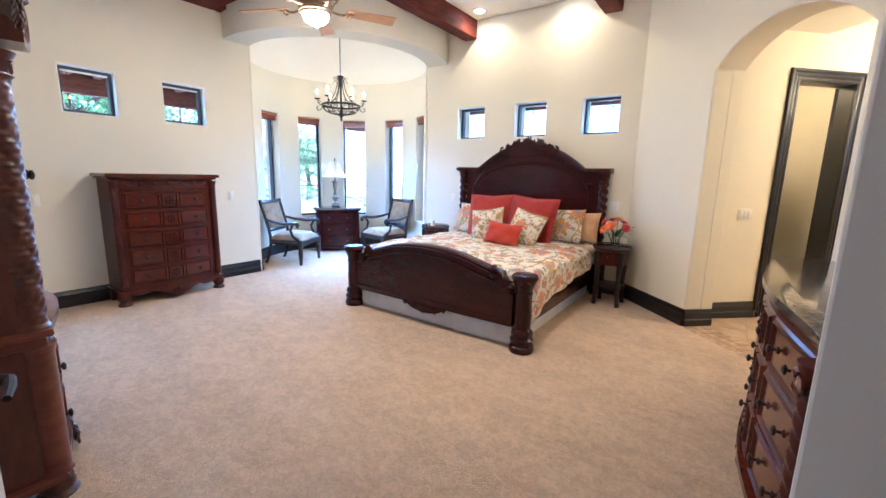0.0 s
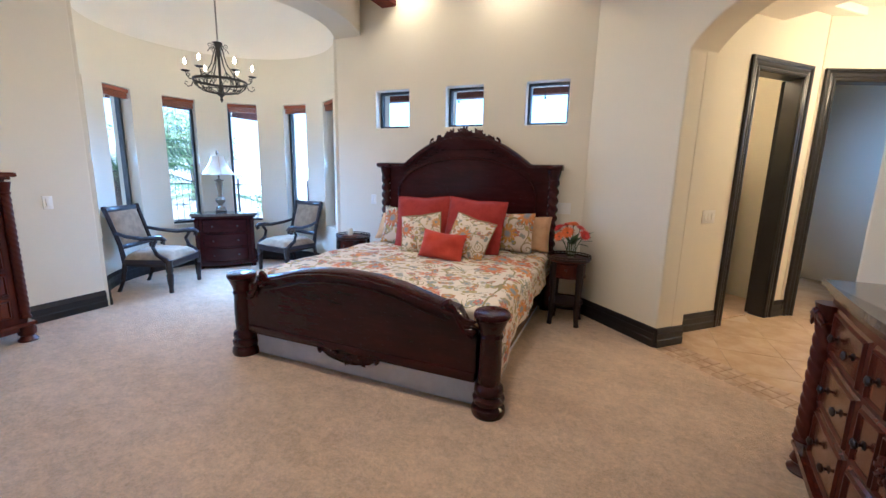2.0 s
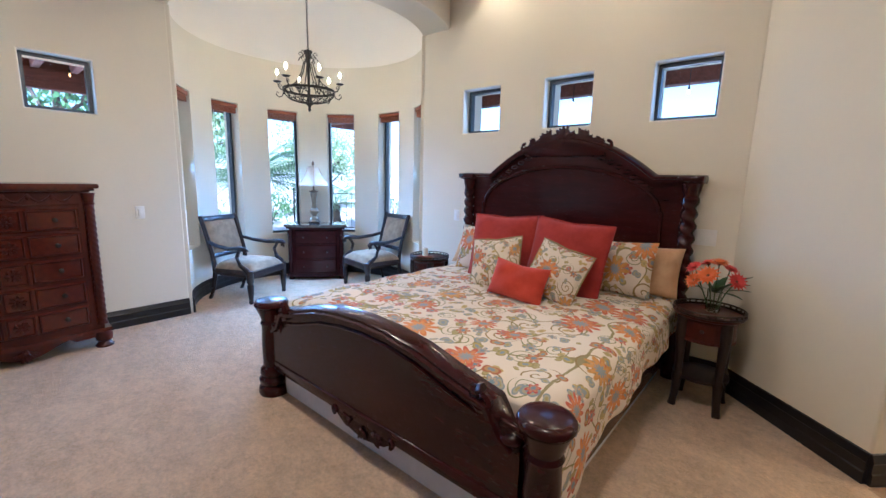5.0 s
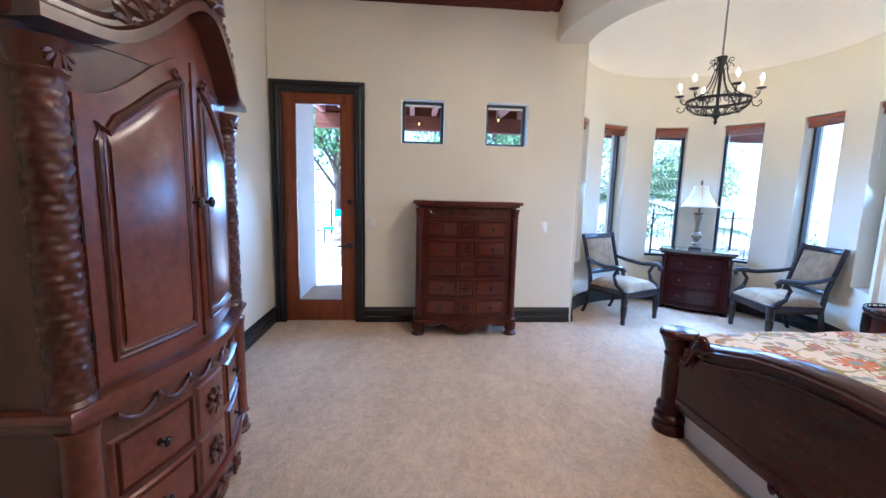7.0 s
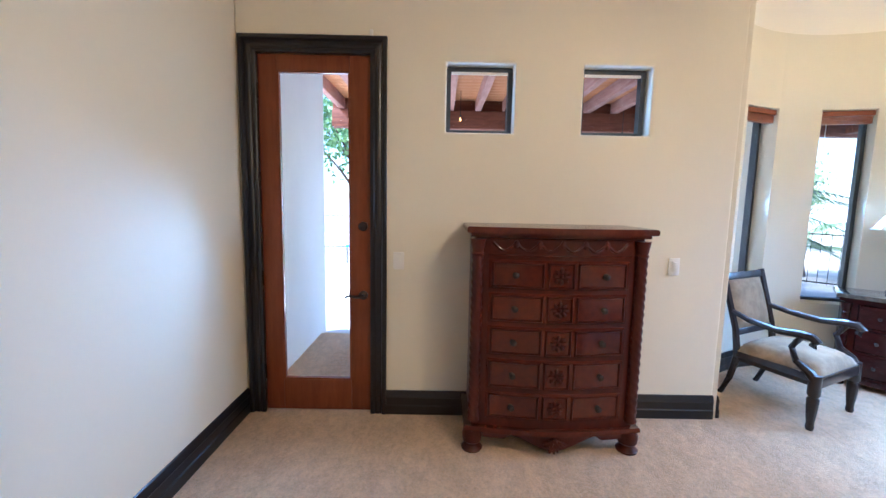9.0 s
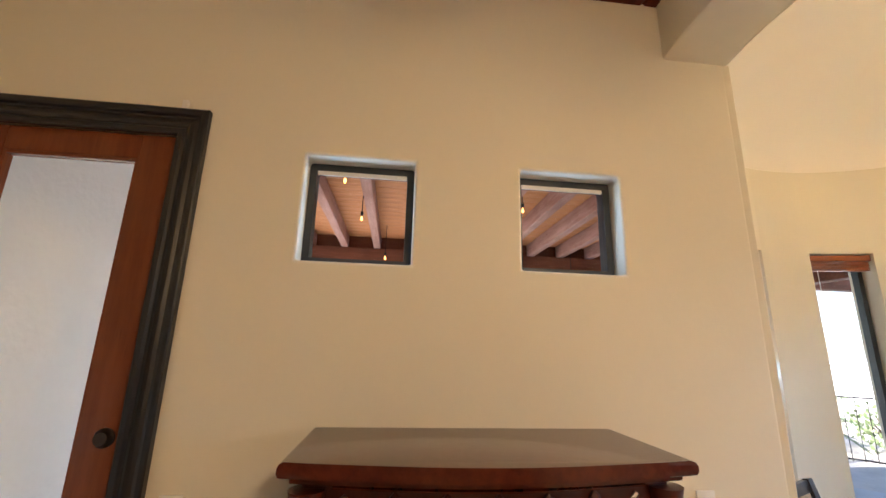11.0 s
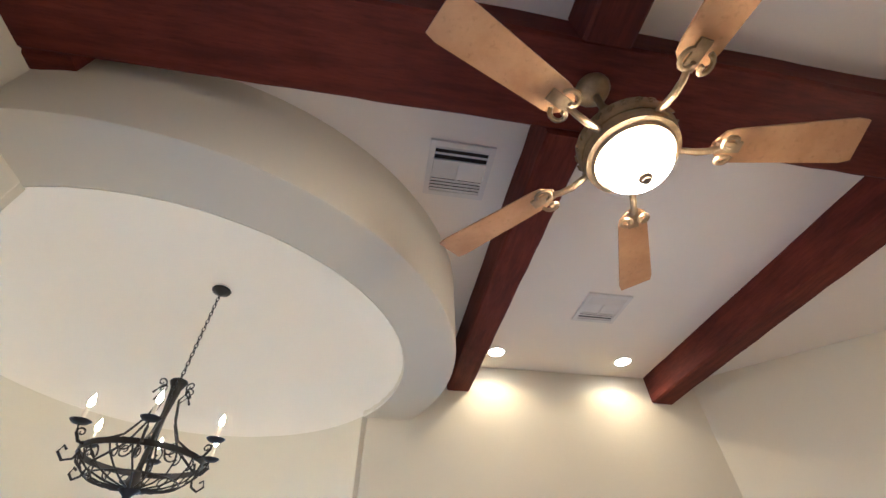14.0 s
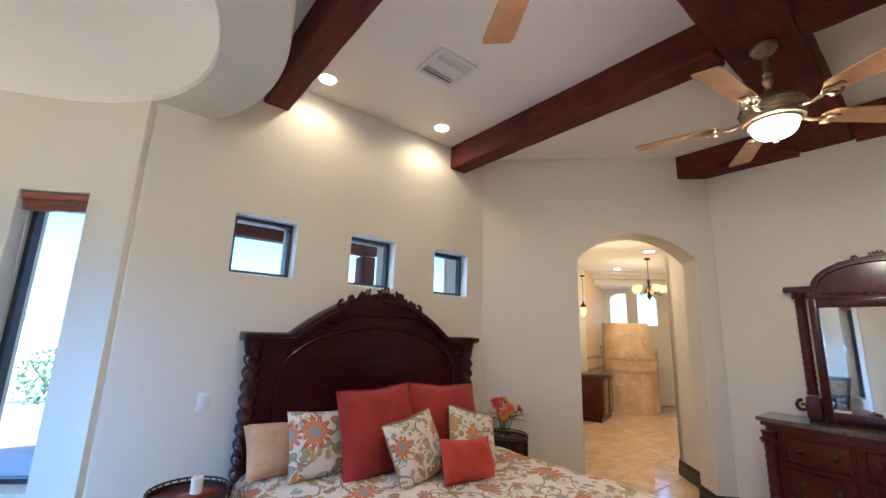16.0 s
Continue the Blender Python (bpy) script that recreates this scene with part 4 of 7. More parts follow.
    part("base", box(B(), -0.925, 0.925, -2.16, -0.06, 0.0, 0.178, 0.02), box_cloth, bs)
    part("upper_box", box(B(), -0.925, 0.925, -2.12, -0.06, 0.18, 0.40, 0.03), box_cloth, bs)


make_bed()


def make_bedspread():
    sp = thing("bedspread", pose(-2.08, 5.22, 0), "cream floral quilted bedspread over a thick mattress", "bedspread")
    W, L, drop, zt, r = 2.05, 2.08, 0.42, 0.645, 0.08
    total = W + 2 * drop

    def across(s):
        """x, z and rounding at the distance s across the cloth."""
        half, over = W / 2, abs(s) - (W / 2 - r)
        sg = 1 if s > 0 else -1
        if over <= 0:
            return s, 0.0
        arc = r * math.pi / 2
        if over < arc:
            a = over / r
            return sg * (half - r + r * math.sin(a)), -r + r * math.cos(a)
        return sg * (half + 0.012 * min(1, (over - arc) * 4)), -r - (over - arc)

    def fn(u, v):
        s = (u - 0.5) * total
        x, dz = across(s)
        y = -0.05 - v * L
        crown = 0.02 * math.cos(math.pi * max(-1, min(1, x / W)))
        wave = 0.006 * math.sin(7 * x + 3 * y) + 0.005 * math.sin(13 * y - 4 * x) + 0.004 * math.sin(23 * x)
        side = abs(s) > W / 2
        fold = (0.014 * math.sin(9 * y + (1 if s > 0 else 2.2)) + 0.007 * math.sin(21 * y) + 0.012) * min(1, (abs(s) - W / 2) / drop) if side else 0
        hang = max(0, (abs(s) - W / 2) / drop)
        hem = (0.02 * math.sin(3.1 * y + 0.7) + 0.25 - 0.20 * v ** 2.2) * hang
        foot = -0.05 * max(0, (v - 0.93) / 0.07) ** 2
        return (x + (fold if s > 0 else -fold), y, zt + crown + dz + wave * (0 if side else 1) + hem + foot)
    bm = uv_grid("cloth", 90, 70, fn, print_big, None, lambda u, v: (u * total, v * L))
    quilt = part("cloth", bm, print_big, sp).modifiers.new("thickness", "SOLIDIFY")
    quilt.thickness, quilt.offset = 0.007, -1
    fb = uv_grid("foot_drop", 60, 8, lambda u, v: ((u - 0.5) * W, -0.05 - L - 0.012 * math.sin(v * 3), zt - 0.045 + 0.02 * math.cos(math.pi * (u - 0.5)) - v * 0.3), print_big, None, lambda u, v: (drop + u * W, L + v * 0.3))
    part("foot_drop", fb, print_big, sp)


make_bedspread()
Zb = 0.655
g = "pillows on the bed"
cushion("pillow", pose(-1.36, 5.04, Zb, -16), 0.60, 0.38, 0.17, tan_cloth, "tan satin pillow against the headboard", g, 21)
cushion("pillow", pose(-2.80, 4.96, Zb, -34), 0.60, 0.36, 0.17, tan_cloth, "tan satin pillow against the headboard", g, 22)
cushion("pillow", pose(-1.54, 4.90, Zb, -17), 0.66, 0.42, 0.17, print_big, "floral cotton sham leaning on the headboard", g, 23)
cushion("pillow", pose(-2.60, 4.78, Zb, -17), 0.62, 0.42, 0.17, print_big, "floral cotton sham leaning on the headboard", g, 24)
cushion("pillow", pose(-1.785, 4.60, Zb - 0.02, -16, 3, -3), 0.63, 0.58, 0.18, red_cloth, "large brick red square pillow", g, 25, True)
cushion("pillow", pose(-2.31, 4.63, Zb - 0.02, -15, -2, 6), 0.63, 0.58, 0.18, red_cloth, "large brick red square pillow", g, 26, True)
cushion("pillow", pose(-1.77, 4.35, Zb + 0.015, -24, 13, -7), 0.42, 0.40, 0.13, print_small, "small square floral pillow", g, 27, True)
cushion("pillow", pose(-2.18, 4.34, Zb + 0.015, -24, -9, 8), 0.42, 0.40, 0.13, print_small, "small square floral pillow", g, 28, True)
cushion("pillow", pose(-1.93, 4.20, Zb, -22, 4, -2), 0.44, 0.27, 0.13, orange_cloth, "small orange red lumbar pillow", g, 29)

# ---- nightstands ----


def nightstand(x, y, label):
    t = thing("nightstand", pose(x, y, 0), label, "nightstand", "nightstands")
    part("top", lathe(B(), [(0.19, 0.628), (0.20, 0.634), (0.20, 0.648), (0.19, 0.652)], seg=32), chest_wood_deep, t)
    rb = lathe(B(), [(0.205, 0.648), (0.21, 0.652), (0.21, 0.662), (0.2, 0.664), (0.2, 0.648)], seg=32)
    part("gallery_rim", rb, black_wood, t)
    part("apron", lathe(B(), [(0.155, 0.47), (0.172, 0.475), (0.172, 0.485), (0.166, 0.49), (0.166, 0.61), (0.175, 0.618), (0.18, 0.628)], seg=32), chest_wood_deep, t)
    part("shelf", lathe(B(), [(0.15, 0.20), (0.165, 0.205), (0.165, 0.225), (0.15, 0.23)], seg=28), black_wood, t)
    for k in range(4):
        a = math.pi / 4 + k * math.pi / 2
        c, s = math.cos(a), math.sin(a)
        pts = [(c * r, s * r, z) for r, z in ((0.172, 0.627), (0.174, 0.52), (0.170, 0.46), (0.165, 0.35), (0.163, 0.24), (0.168, 0.21), (0.166, 0.17), (0.170, 0.08), (0.178, 0.03), (0.182, 0.0))]
        part("leg", tube(B(), pts, [0.034, 0.034, 0.032, 0.026, 0.024, 0.033, 0.028, 0.024, 0.023, 0.026], 10), black_wood, t)
    kb = lathe(B(), [(0.006, 0), (0.006, 0.012), (0.013, 0.018), (0.011, 0.028)], seg=12, m=pose(0, -0.178, 0.565, 90))
    part("knob", kb, bronze, t)
    gal = B()
    for k in range(30):
        a = k * math.tau / 30
        lathe(gal, [(0.004, 0.652), (0.006, 0.664), (0.004, 0.676)], math.cos(a) * 0.203, math.sin(a) * 0.203, 6)
    tube(gal, [(math.cos(k * math.tau / 36) * 0.203, math.sin(k * math.tau / 36) * 0.203, 0.68) for k in range(37)], 0.006, 6)
    part("gallery_rail", gal, bronze, t, "low pierced gallery rail")
    return t


nightstand(-0.845, 4.90, "dark round nightstand with gallery beside the flowers")
nightstand(-3.40, 4.95, "dark round nightstand with gallery holding a candle")


def flower_vase():
    v = thing("flower_vase", pose(-0.83, 4.93, 0.653), "small glass vase of orange and red gerberas", "vase")
    part("vase", lathe(B(), [(0.035, 0), (0.042, 0.01), (0.047, 0.06), (0.04, 0.11), (0.044, 0.14), (0.04, 0.14), (0.036, 0.11), (0.042, 0.06), (0.036, 0.014), (0.001, 0.012)], seg=22), crystal, v)
    rng = random.Random(12)
    heads = [(-0.03, -0.07, 0.24, petal_orange, 0.058), (0.09, -0.06, 0.225, petal_red, 0.05), (-0.1, -0.02, 0.27, petal_red, 0.045), (0.0, 0.03, 0.30, petal_orange, 0.05), (-0.09, -0.07, 0.20, petal_orange, 0.045), (0.05, 0.04, 0.27, petal_red, 0.042), (-0.05, 0.05, 0.29, petal_red, 0.045)]
    for hx, hy, hz, mat, r in [(x * 1.25, y * 1.25, z * 1.04, m, q * 1.4) for x, y, z, m, q in heads]:
        part("stem", tube(B(), [(hx * 0.2, hy * 0.2, 0.02), (hx * 0.55, hy * 0.55, 0.14), (hx, hy, hz)], 0.004, 6), leaf_deep, v)
        fb = B()
        tilt = Vector((hx, hy - 0.08, hz - 0.12)).normalized().to_track_quat("Z", "Y").to_matrix().to_4x4()
        for lay in range(2):
            for k in range(15):
                a = k * math.tau / 15 + lay * 0.2
                m = Matrix.Translation((hx, hy, hz)) @ tilt @ Matrix.Rotation(a, 4, "Z") @ Matrix.Rotation(-0.25 - lay * 0.45, 4, "Y")
                L = r * (1 - 0.25 * lay) * rng.uniform(0.9, 1.05)
                vs = [fb.verts.new(m @ Vector(p)) for p in ((0.004, 0, 0), (L * 0.55, -L * 0.15, 0.004), (L, 0, 0), (L * 0.55, L * 0.15, 0.004))]
                fb.faces.new(vs)
        part("blossom", fb, mat, v)
        eye = blob(B(), 0, 0, 0, r * 0.22, r * 0.22, r * 0.14, 1)
        bmesh.ops.transform(eye, matrix=Matrix.Translation((hx, hy, hz)) @ tilt, verts=eye.verts)
        part("flower_eye", eye, bark, v)
    for k in range(11):
        a = rng.uniform(0, math.tau)
        L = rng.uniform(0.17, 0.28)
        d = Vector((math.cos(a), math.sin(a), rng.uniform(0.2, 1.0))).normalized()
        s = d.cross(Vector((0, 0, 1))).normalized() * rng.uniform(0.016, 0.028)
        o = Vector((0, 0, 0.13))
        lb = B()
        rows = []
        for i in range(6):
            f = i / 5
            c = o + d * L * f + Vector((0, 0, -0.05 * f * f))
            wdt = math.sin(math.pi * min(0.98, f * 0.9 + 0.08))
            rows.append([lb.verts.new(c - s * wdt), lb.verts.new(c + Vector((0, 0, -0.004))), lb.verts.new(c + s * wdt)])
        for p, q in zip(rows, rows[1:]):
            lb.faces.new((p[0], p[1], q[1], q[0]))
            lb.faces.new((p[1], p[2], q[2], q[1]))
        part("leaf", lb, leaf_deep, v)


flower_vase()
tr = thing("wooden_block", pose(-3.38, 4.86, 0.653, 0, 0, 24), "small wooden tray block on the nightstand", "tray")
part("block", box(B(), -0.085, 0.085, -0.05, 0.05, 0, 0.03, 0.006), door_wood, tr)
cd = thing("pillar_candle", pose(-3.38, 4.86, 0.684), "short ivory pillar candle on a wooden block", "candle")
part("wax_body", lathe(B(), [(0.029, 0), (0.03, 0.004), (0.03, 0.078), (0.026, 0.082), (0.012, 0.078)], seg=20), wax, cd)
part("wick", tube(B(), [(0, 0, 0.077), (0.001, 0, 0.09)], 0.0016, 5), void_dark, cd)

# ---- chests ----


def bow(x, half, deep, bulge, n=None):
    """The front line of a bow-fronted case at x."""
    f = x / half
    return -deep - bulge * math.cos(f * math.pi / 2) ** 1.2 if abs(f) < 1 else -deep


def bow_outline(half, deep, bulge, n=24, grow=0.0):
    pts = [(-half - grow, 0.0), (-half - grow, -deep - grow)]
    pts += [(-half + 2 * half * i / n, bow(-half + 2 * half * i / n, half, deep, bulge) - grow) for i in range(1, n)]
    pts += [(half + grow, -deep - grow), (half + grow, 0.0)]
    return pts


def bow_panel(bm, x0, x1, z0, z1, half, deep, bulge, out0, out1, edge=0.012, n=8):
    """A drawer front that follows the bow, proud by out1 with bevelled edges."""
    xs = [x0 + (x1 - x0) * i / n for i in range(n + 1)]

    def row(z, out, inset):
        r = []
        for i, x in enumerate(xs):
            xx = min(max(x, x0 + inset), x1 - inset)
            r.append(bm.verts.new((xx, bow(xx, half, deep, bulge) - out, z)))
        return r
    rows = [row(z0, out0, 0), row(z0 + edge, out1, edge), row(z1 - edge, out1, edge), row(z1, out0, 0)]
    for a, b in zip(rows, rows[1:]):
        for i in range(n):
            bm.faces.new((a[i], a[i + 1], b[i + 1], b[i]))
    for i in (0, n):
        bm.faces.new([r[i] for r in rows])
    return bm


def drawer(parent, x0, x1, z0, z1, half, deep, bulge, mat, knobs, mid=True):
    """A bowed drawer: front, sunk panels, flower carving and knobs."""
    d = part("drawer", bow_panel(B(), x0, x1, z0, z1, half, deep, bulge, -0.004, 0.010), mat, parent)
    w = x1 - x0
    cells = ((x0 + 0.02, x0 + w * 0.385), (x0 + w * 0.405, x0 + w * 0.595), (x0 + w * 0.615, x1 - 0.02)) if mid else ((x0 + 0.02, x1 - 0.02),)
    for a, b in cells:
        fr = B()
        t = 0.016
        for q in ((a, b, z0 + 0.014, z0 + 0.014 + t), (a, b, z1 - 0.014 - t, z1 - 0.014)):
            bow_panel(fr, *q, half, deep, bulge, 0.008, 0.02, 0.006)
        for q in ((a, a + t, z0 + 0.014, z1 - 0.014), (b - t, b, z0 + 0.014, z1 - 0.014)):
            bow_panel(fr, *q, half, deep, bulge, 0.008, 0.02, 0.006, 2)
        part("panel_frame", fr, chest_wood_deep, d)
    if mid:
        cx, cz = (x0 + x1) / 2, (z0 + z1) / 2
        part("flower_carving", rosette(B(), cx, bow(cx, half, deep, bulge) - 0.016, cz, min(0.055, (z1 - z0) * 0.3)), chest_wood_deep, d)
    for kx in knobs:
        ky = bow(kx, half, deep, bulge) - 0.008
        kb = lathe(B(), [(0.016, 0), (0.016, 0.004), (0.006, 0.008), (0.006, 0.02), (0.017, 0.026), (0.018, 0.034), (0.008, 0.04)], seg=16, twist=(8, 0, 0.1, 0.025, 0.036), m=pose(kx, ky, (z0 + z1) / 2, 90))
        part("knob", kb, bronze, d, "fluted dark metal knob")
    return d


def swag(half, deep, bulge, z0, z1, x0, x1, n):
    """The swags of a carved garland that follows the bow."""
    out = []
    step = (x1 - x0) / n
    for i in range(n):
        a = x0 + step * i
        pts = []
        for k in range(9):
            x = a + step * k / 8
            z = z1 - (z1 - z0) * (0.15 + 0.7 * math.sin(math.pi * k / 8))
            pts.append((x, bow(x, half, deep, bulge) - 0.006, z))
        bm = tube(B(), pts, 0.009, 6)
        if i:
            blob(bm, a, bow(a, half, deep, bulge) - 0.008, z1 - (z1 - z0) * 0.3, 0.018, 0.016, 0.028, 1)
        out.append(bm)
    return out


def column(h0, h1, r, x, y, turns=5.0, lobes=4, cut=0.11):
    n = int((h1 - h0) / 0.012)
    prof = [(r * 1.15, h0 - 0.03), (r * 1.2, h0 - 0.02), (r, h0 - 0.005)] + [(r, h0 + (h1 - h0) * k / n) for k in range(n + 1)] + [(r * 1.05, h1 + 0.005), (r * 1.25, h1 + 0.015), (r * 1.0, h1 + 0.025), (r * 1.35, h1 + 0.085), (r * 1.45, h1 + 0.1)]
    return lathe(B(), prof, x, y, 24, (lobes, turns, cut, h0, h1))


def make_chest():
    c = thing("chest_of_drawers", pose(WX + 0.012, 1.945, 0, 0, 0, 90), "tall red mahogany bow-front chest with five drawers", "chest")
    half, deep, bulge = 0.47, 0.40, 0.055
    part("top", slab(B(), bow_outline(0.50, 0.42, 0.05, 24, 0.045), 1.335, 1.372, 0.012), chest_wood, c)
    part("top_moulding", slab(B(), bow_outline(0.50, 0.41, 0.05, 24, 0.02), 1.315, 1.334, 0.006), chest_wood, c)
    part("body", slab(B(), [(p[0] * 0.985, p[1]) for p in bow_outline(half + 0.03, deep, bulge)], 0.165, 1.314), chest_wood_deep, c)
    for s in swag(half, deep, bulge, 1.225, 1.295, -0.39, 0.39, 6):
        part("carved_swag", s, chest_wood_deep, c)
    fz = B()
    for q in ((-0.42, 0.42, 1.20, 1.214), (-0.42, 0.42, 1.296, 1.31)):
        bow_panel(fz, *q, half, deep, bulge, 0, 0.014, 0.005, 12)
    part("frieze_moulding", fz, chest_wood, c)
    zs = [0.205, 0.395, 0.60, 0.80, 1.0, 1.195]
    for a, b in zip(zs, zs[1:]):
        drawer(c, -0.415, 0.415, a + 0.005, b - 0.008, half, deep, bulge, chest_wood, (-0.26, 0.26))
    for sx in (-1, 1):
        part("twisted_column", column(0.23, 1.20, 0.032, sx * 0.478, -deep - 0.012), chest_wood_deep, c)
        ft = lathe(B(), [(0.062, 0), (0.066, 0.012), (0.05, 0.03), (0.042, 0.045), (0.058, 0.06), (0.062, 0.10), (0.05, 0.135)], sx * 0.48, -deep + 0.01, 20)
        part("front_foot", ft, chest_wood_deep, c)
        part("back_foot", box(B(), sx * 0.47 - 0.035, sx * 0.47 + 0.035, -0.09, -0.01, 0, 0.135, 0.006), chest_wood_deep, c)
    part("base_moulding", slab(B(), bow_outline(0.515, 0.415, 0.055, 24, 0.02), 0.135, 0.165, 0.008), chest_wood, c)
    ap = B()
    n = 20
    prev = None
    for i in range(n + 1):
        x = -0.42 + 0.84 * i / n
        y = bow(x, 0.515, 0.425, 0.055)
        low = 0.085 - 0.045 * math.cos(x / 0.42 * math.pi * 1.5) if abs(x) < 0.28 else 0.10
        row = [ap.verts.new((x, y, 0.136)), ap.verts.new((x, y, low)), ap.verts.new((x, y + 0.02, low)), ap.verts.new((x, y + 0.02, 0.136))]
        if prev:
            for k in range(4):
                ap.faces.new((prev[k], row[k], row[(k + 1) % 4], prev[(k + 1) % 4]))
        prev = row
    leafy(ap, 0, -0.49, 0.11, 0.09, 4, 9, 2.8, -math.pi / 2)
    part("scalloped_apron", ap, chest_wood_deep, c)


make_chest()

def make_dresser():
    c = thing("dresser", pose(EX - 0.01, 2.43, 0, 0, 0, -90), "wide carved mahogany dresser with dark stone top", "dresser")
    half, deep, bulge = 0.80, 0.405, 0.10
    part("stone_top", slab(B(), bow_outline(0.83, 0.415, 0.10, 30, 0.025), 0.95, 0.982, 0.008), granite, c, "polished dark brown stone top")
    part("top_moulding", slab(B(), bow_outline(0.82, 0.405, 0.10, 30, 0.012), 0.915, 0.948, 0.01), chest_wood, c)
    part("body", slab(B(), bow_outline(half, deep, bulge, 30), 0.13, 0.914), chest_wood_deep, c)
    part("base_moulding", slab(B(), bow_outline(0.825, 0.42, 0.10, 30, 0.02), 0.095, 0.129, 0.01), chest_wood, c)
    rows = ((0.15, 0.40), (0.41, 0.65), (0.66, 0.88))
    for z0, z1 in rows:
        for x0, x1 in ((-0.70, -0.255), (-0.235, 0.235), (0.255, 0.70)):
            drawer(c, x0, x1, z0, z1, half, deep, bulge, chest_wood, (x0 + 0.12, x1 - 0.12) if x1 - x0 < 0.46 else (x0 + 0.09, x1 - 0.09), x1 - x0 > 0.46)
    for sx in (-1, 1):
        part("twisted_column", column(0.20, 0.78, 0.042, sx * 0.775, -deep - 0.012, 4), chest_wood_deep, c)
        part("front_foot", lathe(B(), [(0.07, 0), (0.074, 0.012), (0.055, 0.03), (0.05, 0.045), (0.066, 0.06), (0.055, 0.094)], sx * 0.77, -deep + 0.01, 20), chest_wood_deep, c)
        part("back_foot", box(B(), sx * 0.77 - 0.035, sx * 0.77 + 0.035, -0.09, -0.01, 0, 0.094, 0.006), chest_wood_deep, c)
        carving("corner_carving", leafy(B(), sx * 0.775, -deep - 0.06, 0.84, 0.09, 3, 7, 2.6, -math.pi / 2), chest_wood_deep, c)
    ap = B()
    leafy(ap, 0, -deep - bulge - 0.015, 0.10, 0.11, 4, 9, 2.8, -math.pi / 2)
    carving("apron_carving", ap, chest_wood_deep, c)
    m = thing("dresser_mirror", pose(EX - 0.02, 2.43, 0.982, 0, 0, -90), "tall dresser mirror with twisted columns and carved crest", "mirror")
    gl = B()
    box(gl, -0.41, 0.41, -0.052, -0.048, 0.07, 0.92)
    part("mirror_glass", gl, mirror_glass, m, "silvered mirror glass")
    part("back_board", box(B(), -0.47, 0.47, -0.044, -0.004, 0.0, 1.0), chest_wood_deep, m)
    for x0, x1, z0, z1 in ((-0.47, -0.41, 0.0, 1.0), (0.41, 0.47, 0.0, 1.0), (-0.41, 0.41, 0.0, 0.07), (-0.41, 0.41, 0.92, 1.0)):
        part("frame_bar", box(B(), x0, x1, -0.075, -0.045, z0, z1, 0.01), chest_wood_deep, m)
    for sx in (-1, 1):
        part("twisted_column", column(0.22, 0.96, 0.036, sx * 0.525, -0.055, 4.5), chest_wood_deep, m)
        sc = B()
        box(sc, sx * 0.525 - 0.05, sx * 0.525 + 0.05, -0.10, -0.01, 0, 0.17, 0.012)
        scroll(sc, sx * 0.60, -0.055, 0.09, 0.05, 1.2, math.pi / 2, -sx, 0.016)
        part("scroll_bracket", sc, chest_wood_deep, m)
    ar = [(0.42 * math.cos(math.pi * i / 20), 1.06 + 0.22 * math.sin(math.pi * i / 20)) for i in range(21)]
    part("pediment", plate(B(), [(-0.58, 1.06), (-0.58, 1.0), (0.58, 1.0), (0.58, 1.06)] + ar, -0.06, -0.01), chest_wood, m)
    st = strip(B(), [(-0.63, -0.04, 1.085), (-0.44, -0.04, 1.085)] + [(x, -0.04, z + 0.03) for x, z in reversed(ar)] + [(0.44, -0.04, 1.085), (0.63, -0.04, 1.085)], 0.10, 0.05)
    part("cornice", st, chest_wood_deep, m)
    cr = B()
    leafy(cr, 0, -0.06, 1.30, 0.09, 6, 9, 3.2)
    for sx in (-1, 1):
        leafy(cr, sx * 0.12, -0.06, 1.285, 0.08, 7, 6, 1.6, math.pi / 2 - sx * 0.8)
        scroll(cr, sx * 0.23, -0.06, 1.265, 0.03, 1.2, math.pi / 2, -sx, 0.010)
    for i in range(19):
        blob(cr, -0.48 + 0.053 * i, -0.062, 1.03, 0.022, 0.012, 0.016, 1)
    carving("crest_carving", cr, chest_wood_deep, m)


make_dresser()


def leaf_column(h0, h1, r, x, y):
    """A round column wound with broad carved leaf bands."""
    bm = B()
    seg, n = 40, int((h1 - h0) / 0.006)
    prof = [(r * 1.1, h0 - 0.03, 0), (r * 1.15, h0 - 0.02, 0), (r * 0.98, h0 - 0.004, 0)]
    prof += [(r, h0 + (h1 - h0) * k / n, 1) for k in range(n + 1)]
    prof += [(r * 1.05, h1 + 0.005, 0), (r * 1.2, h1 + 0.015, 0), (r * 0.95, h1 + 0.025, 0), (r * 1.15, h1 + 0.07, 0), (r * 1.45, h1 + 0.1, 0)]
    rings = []
    for rr, z, carved in prof:
        ring = []
        for i in range(seg):
            a = math.tau * i / seg
            if carved:
                p = (4 * a / math.tau + 9.0 * (z - h0)) % 1.0
                band = 0.10 * math.sin(math.pi * p) ** 0.5 - 0.06 * max(0.0, 1 - abs(p - 0.5) / 0.05)
                fan = 0.035 * math.cos(math.tau * (26 * (z - h0) - 5 * a / math.tau + 1.2 * abs(p - 0.5)))
                out = rr * (0.91 + band + fan)
            else:
                out = rr
            ring.append(bm.verts.new((x + out * math.cos(a), y + out * math.sin(a), z)))
        rings.append(ring)
    for p, q in zip(rings, rings[1:]):
        for i in range(seg):
            bm.faces.new((p[i], p[(i + 1) % seg], q[(i + 1) % seg], q[i]))
    bm.faces.new(rings[0][::-1])
    bm.faces.new(rings[-1])
    return bm


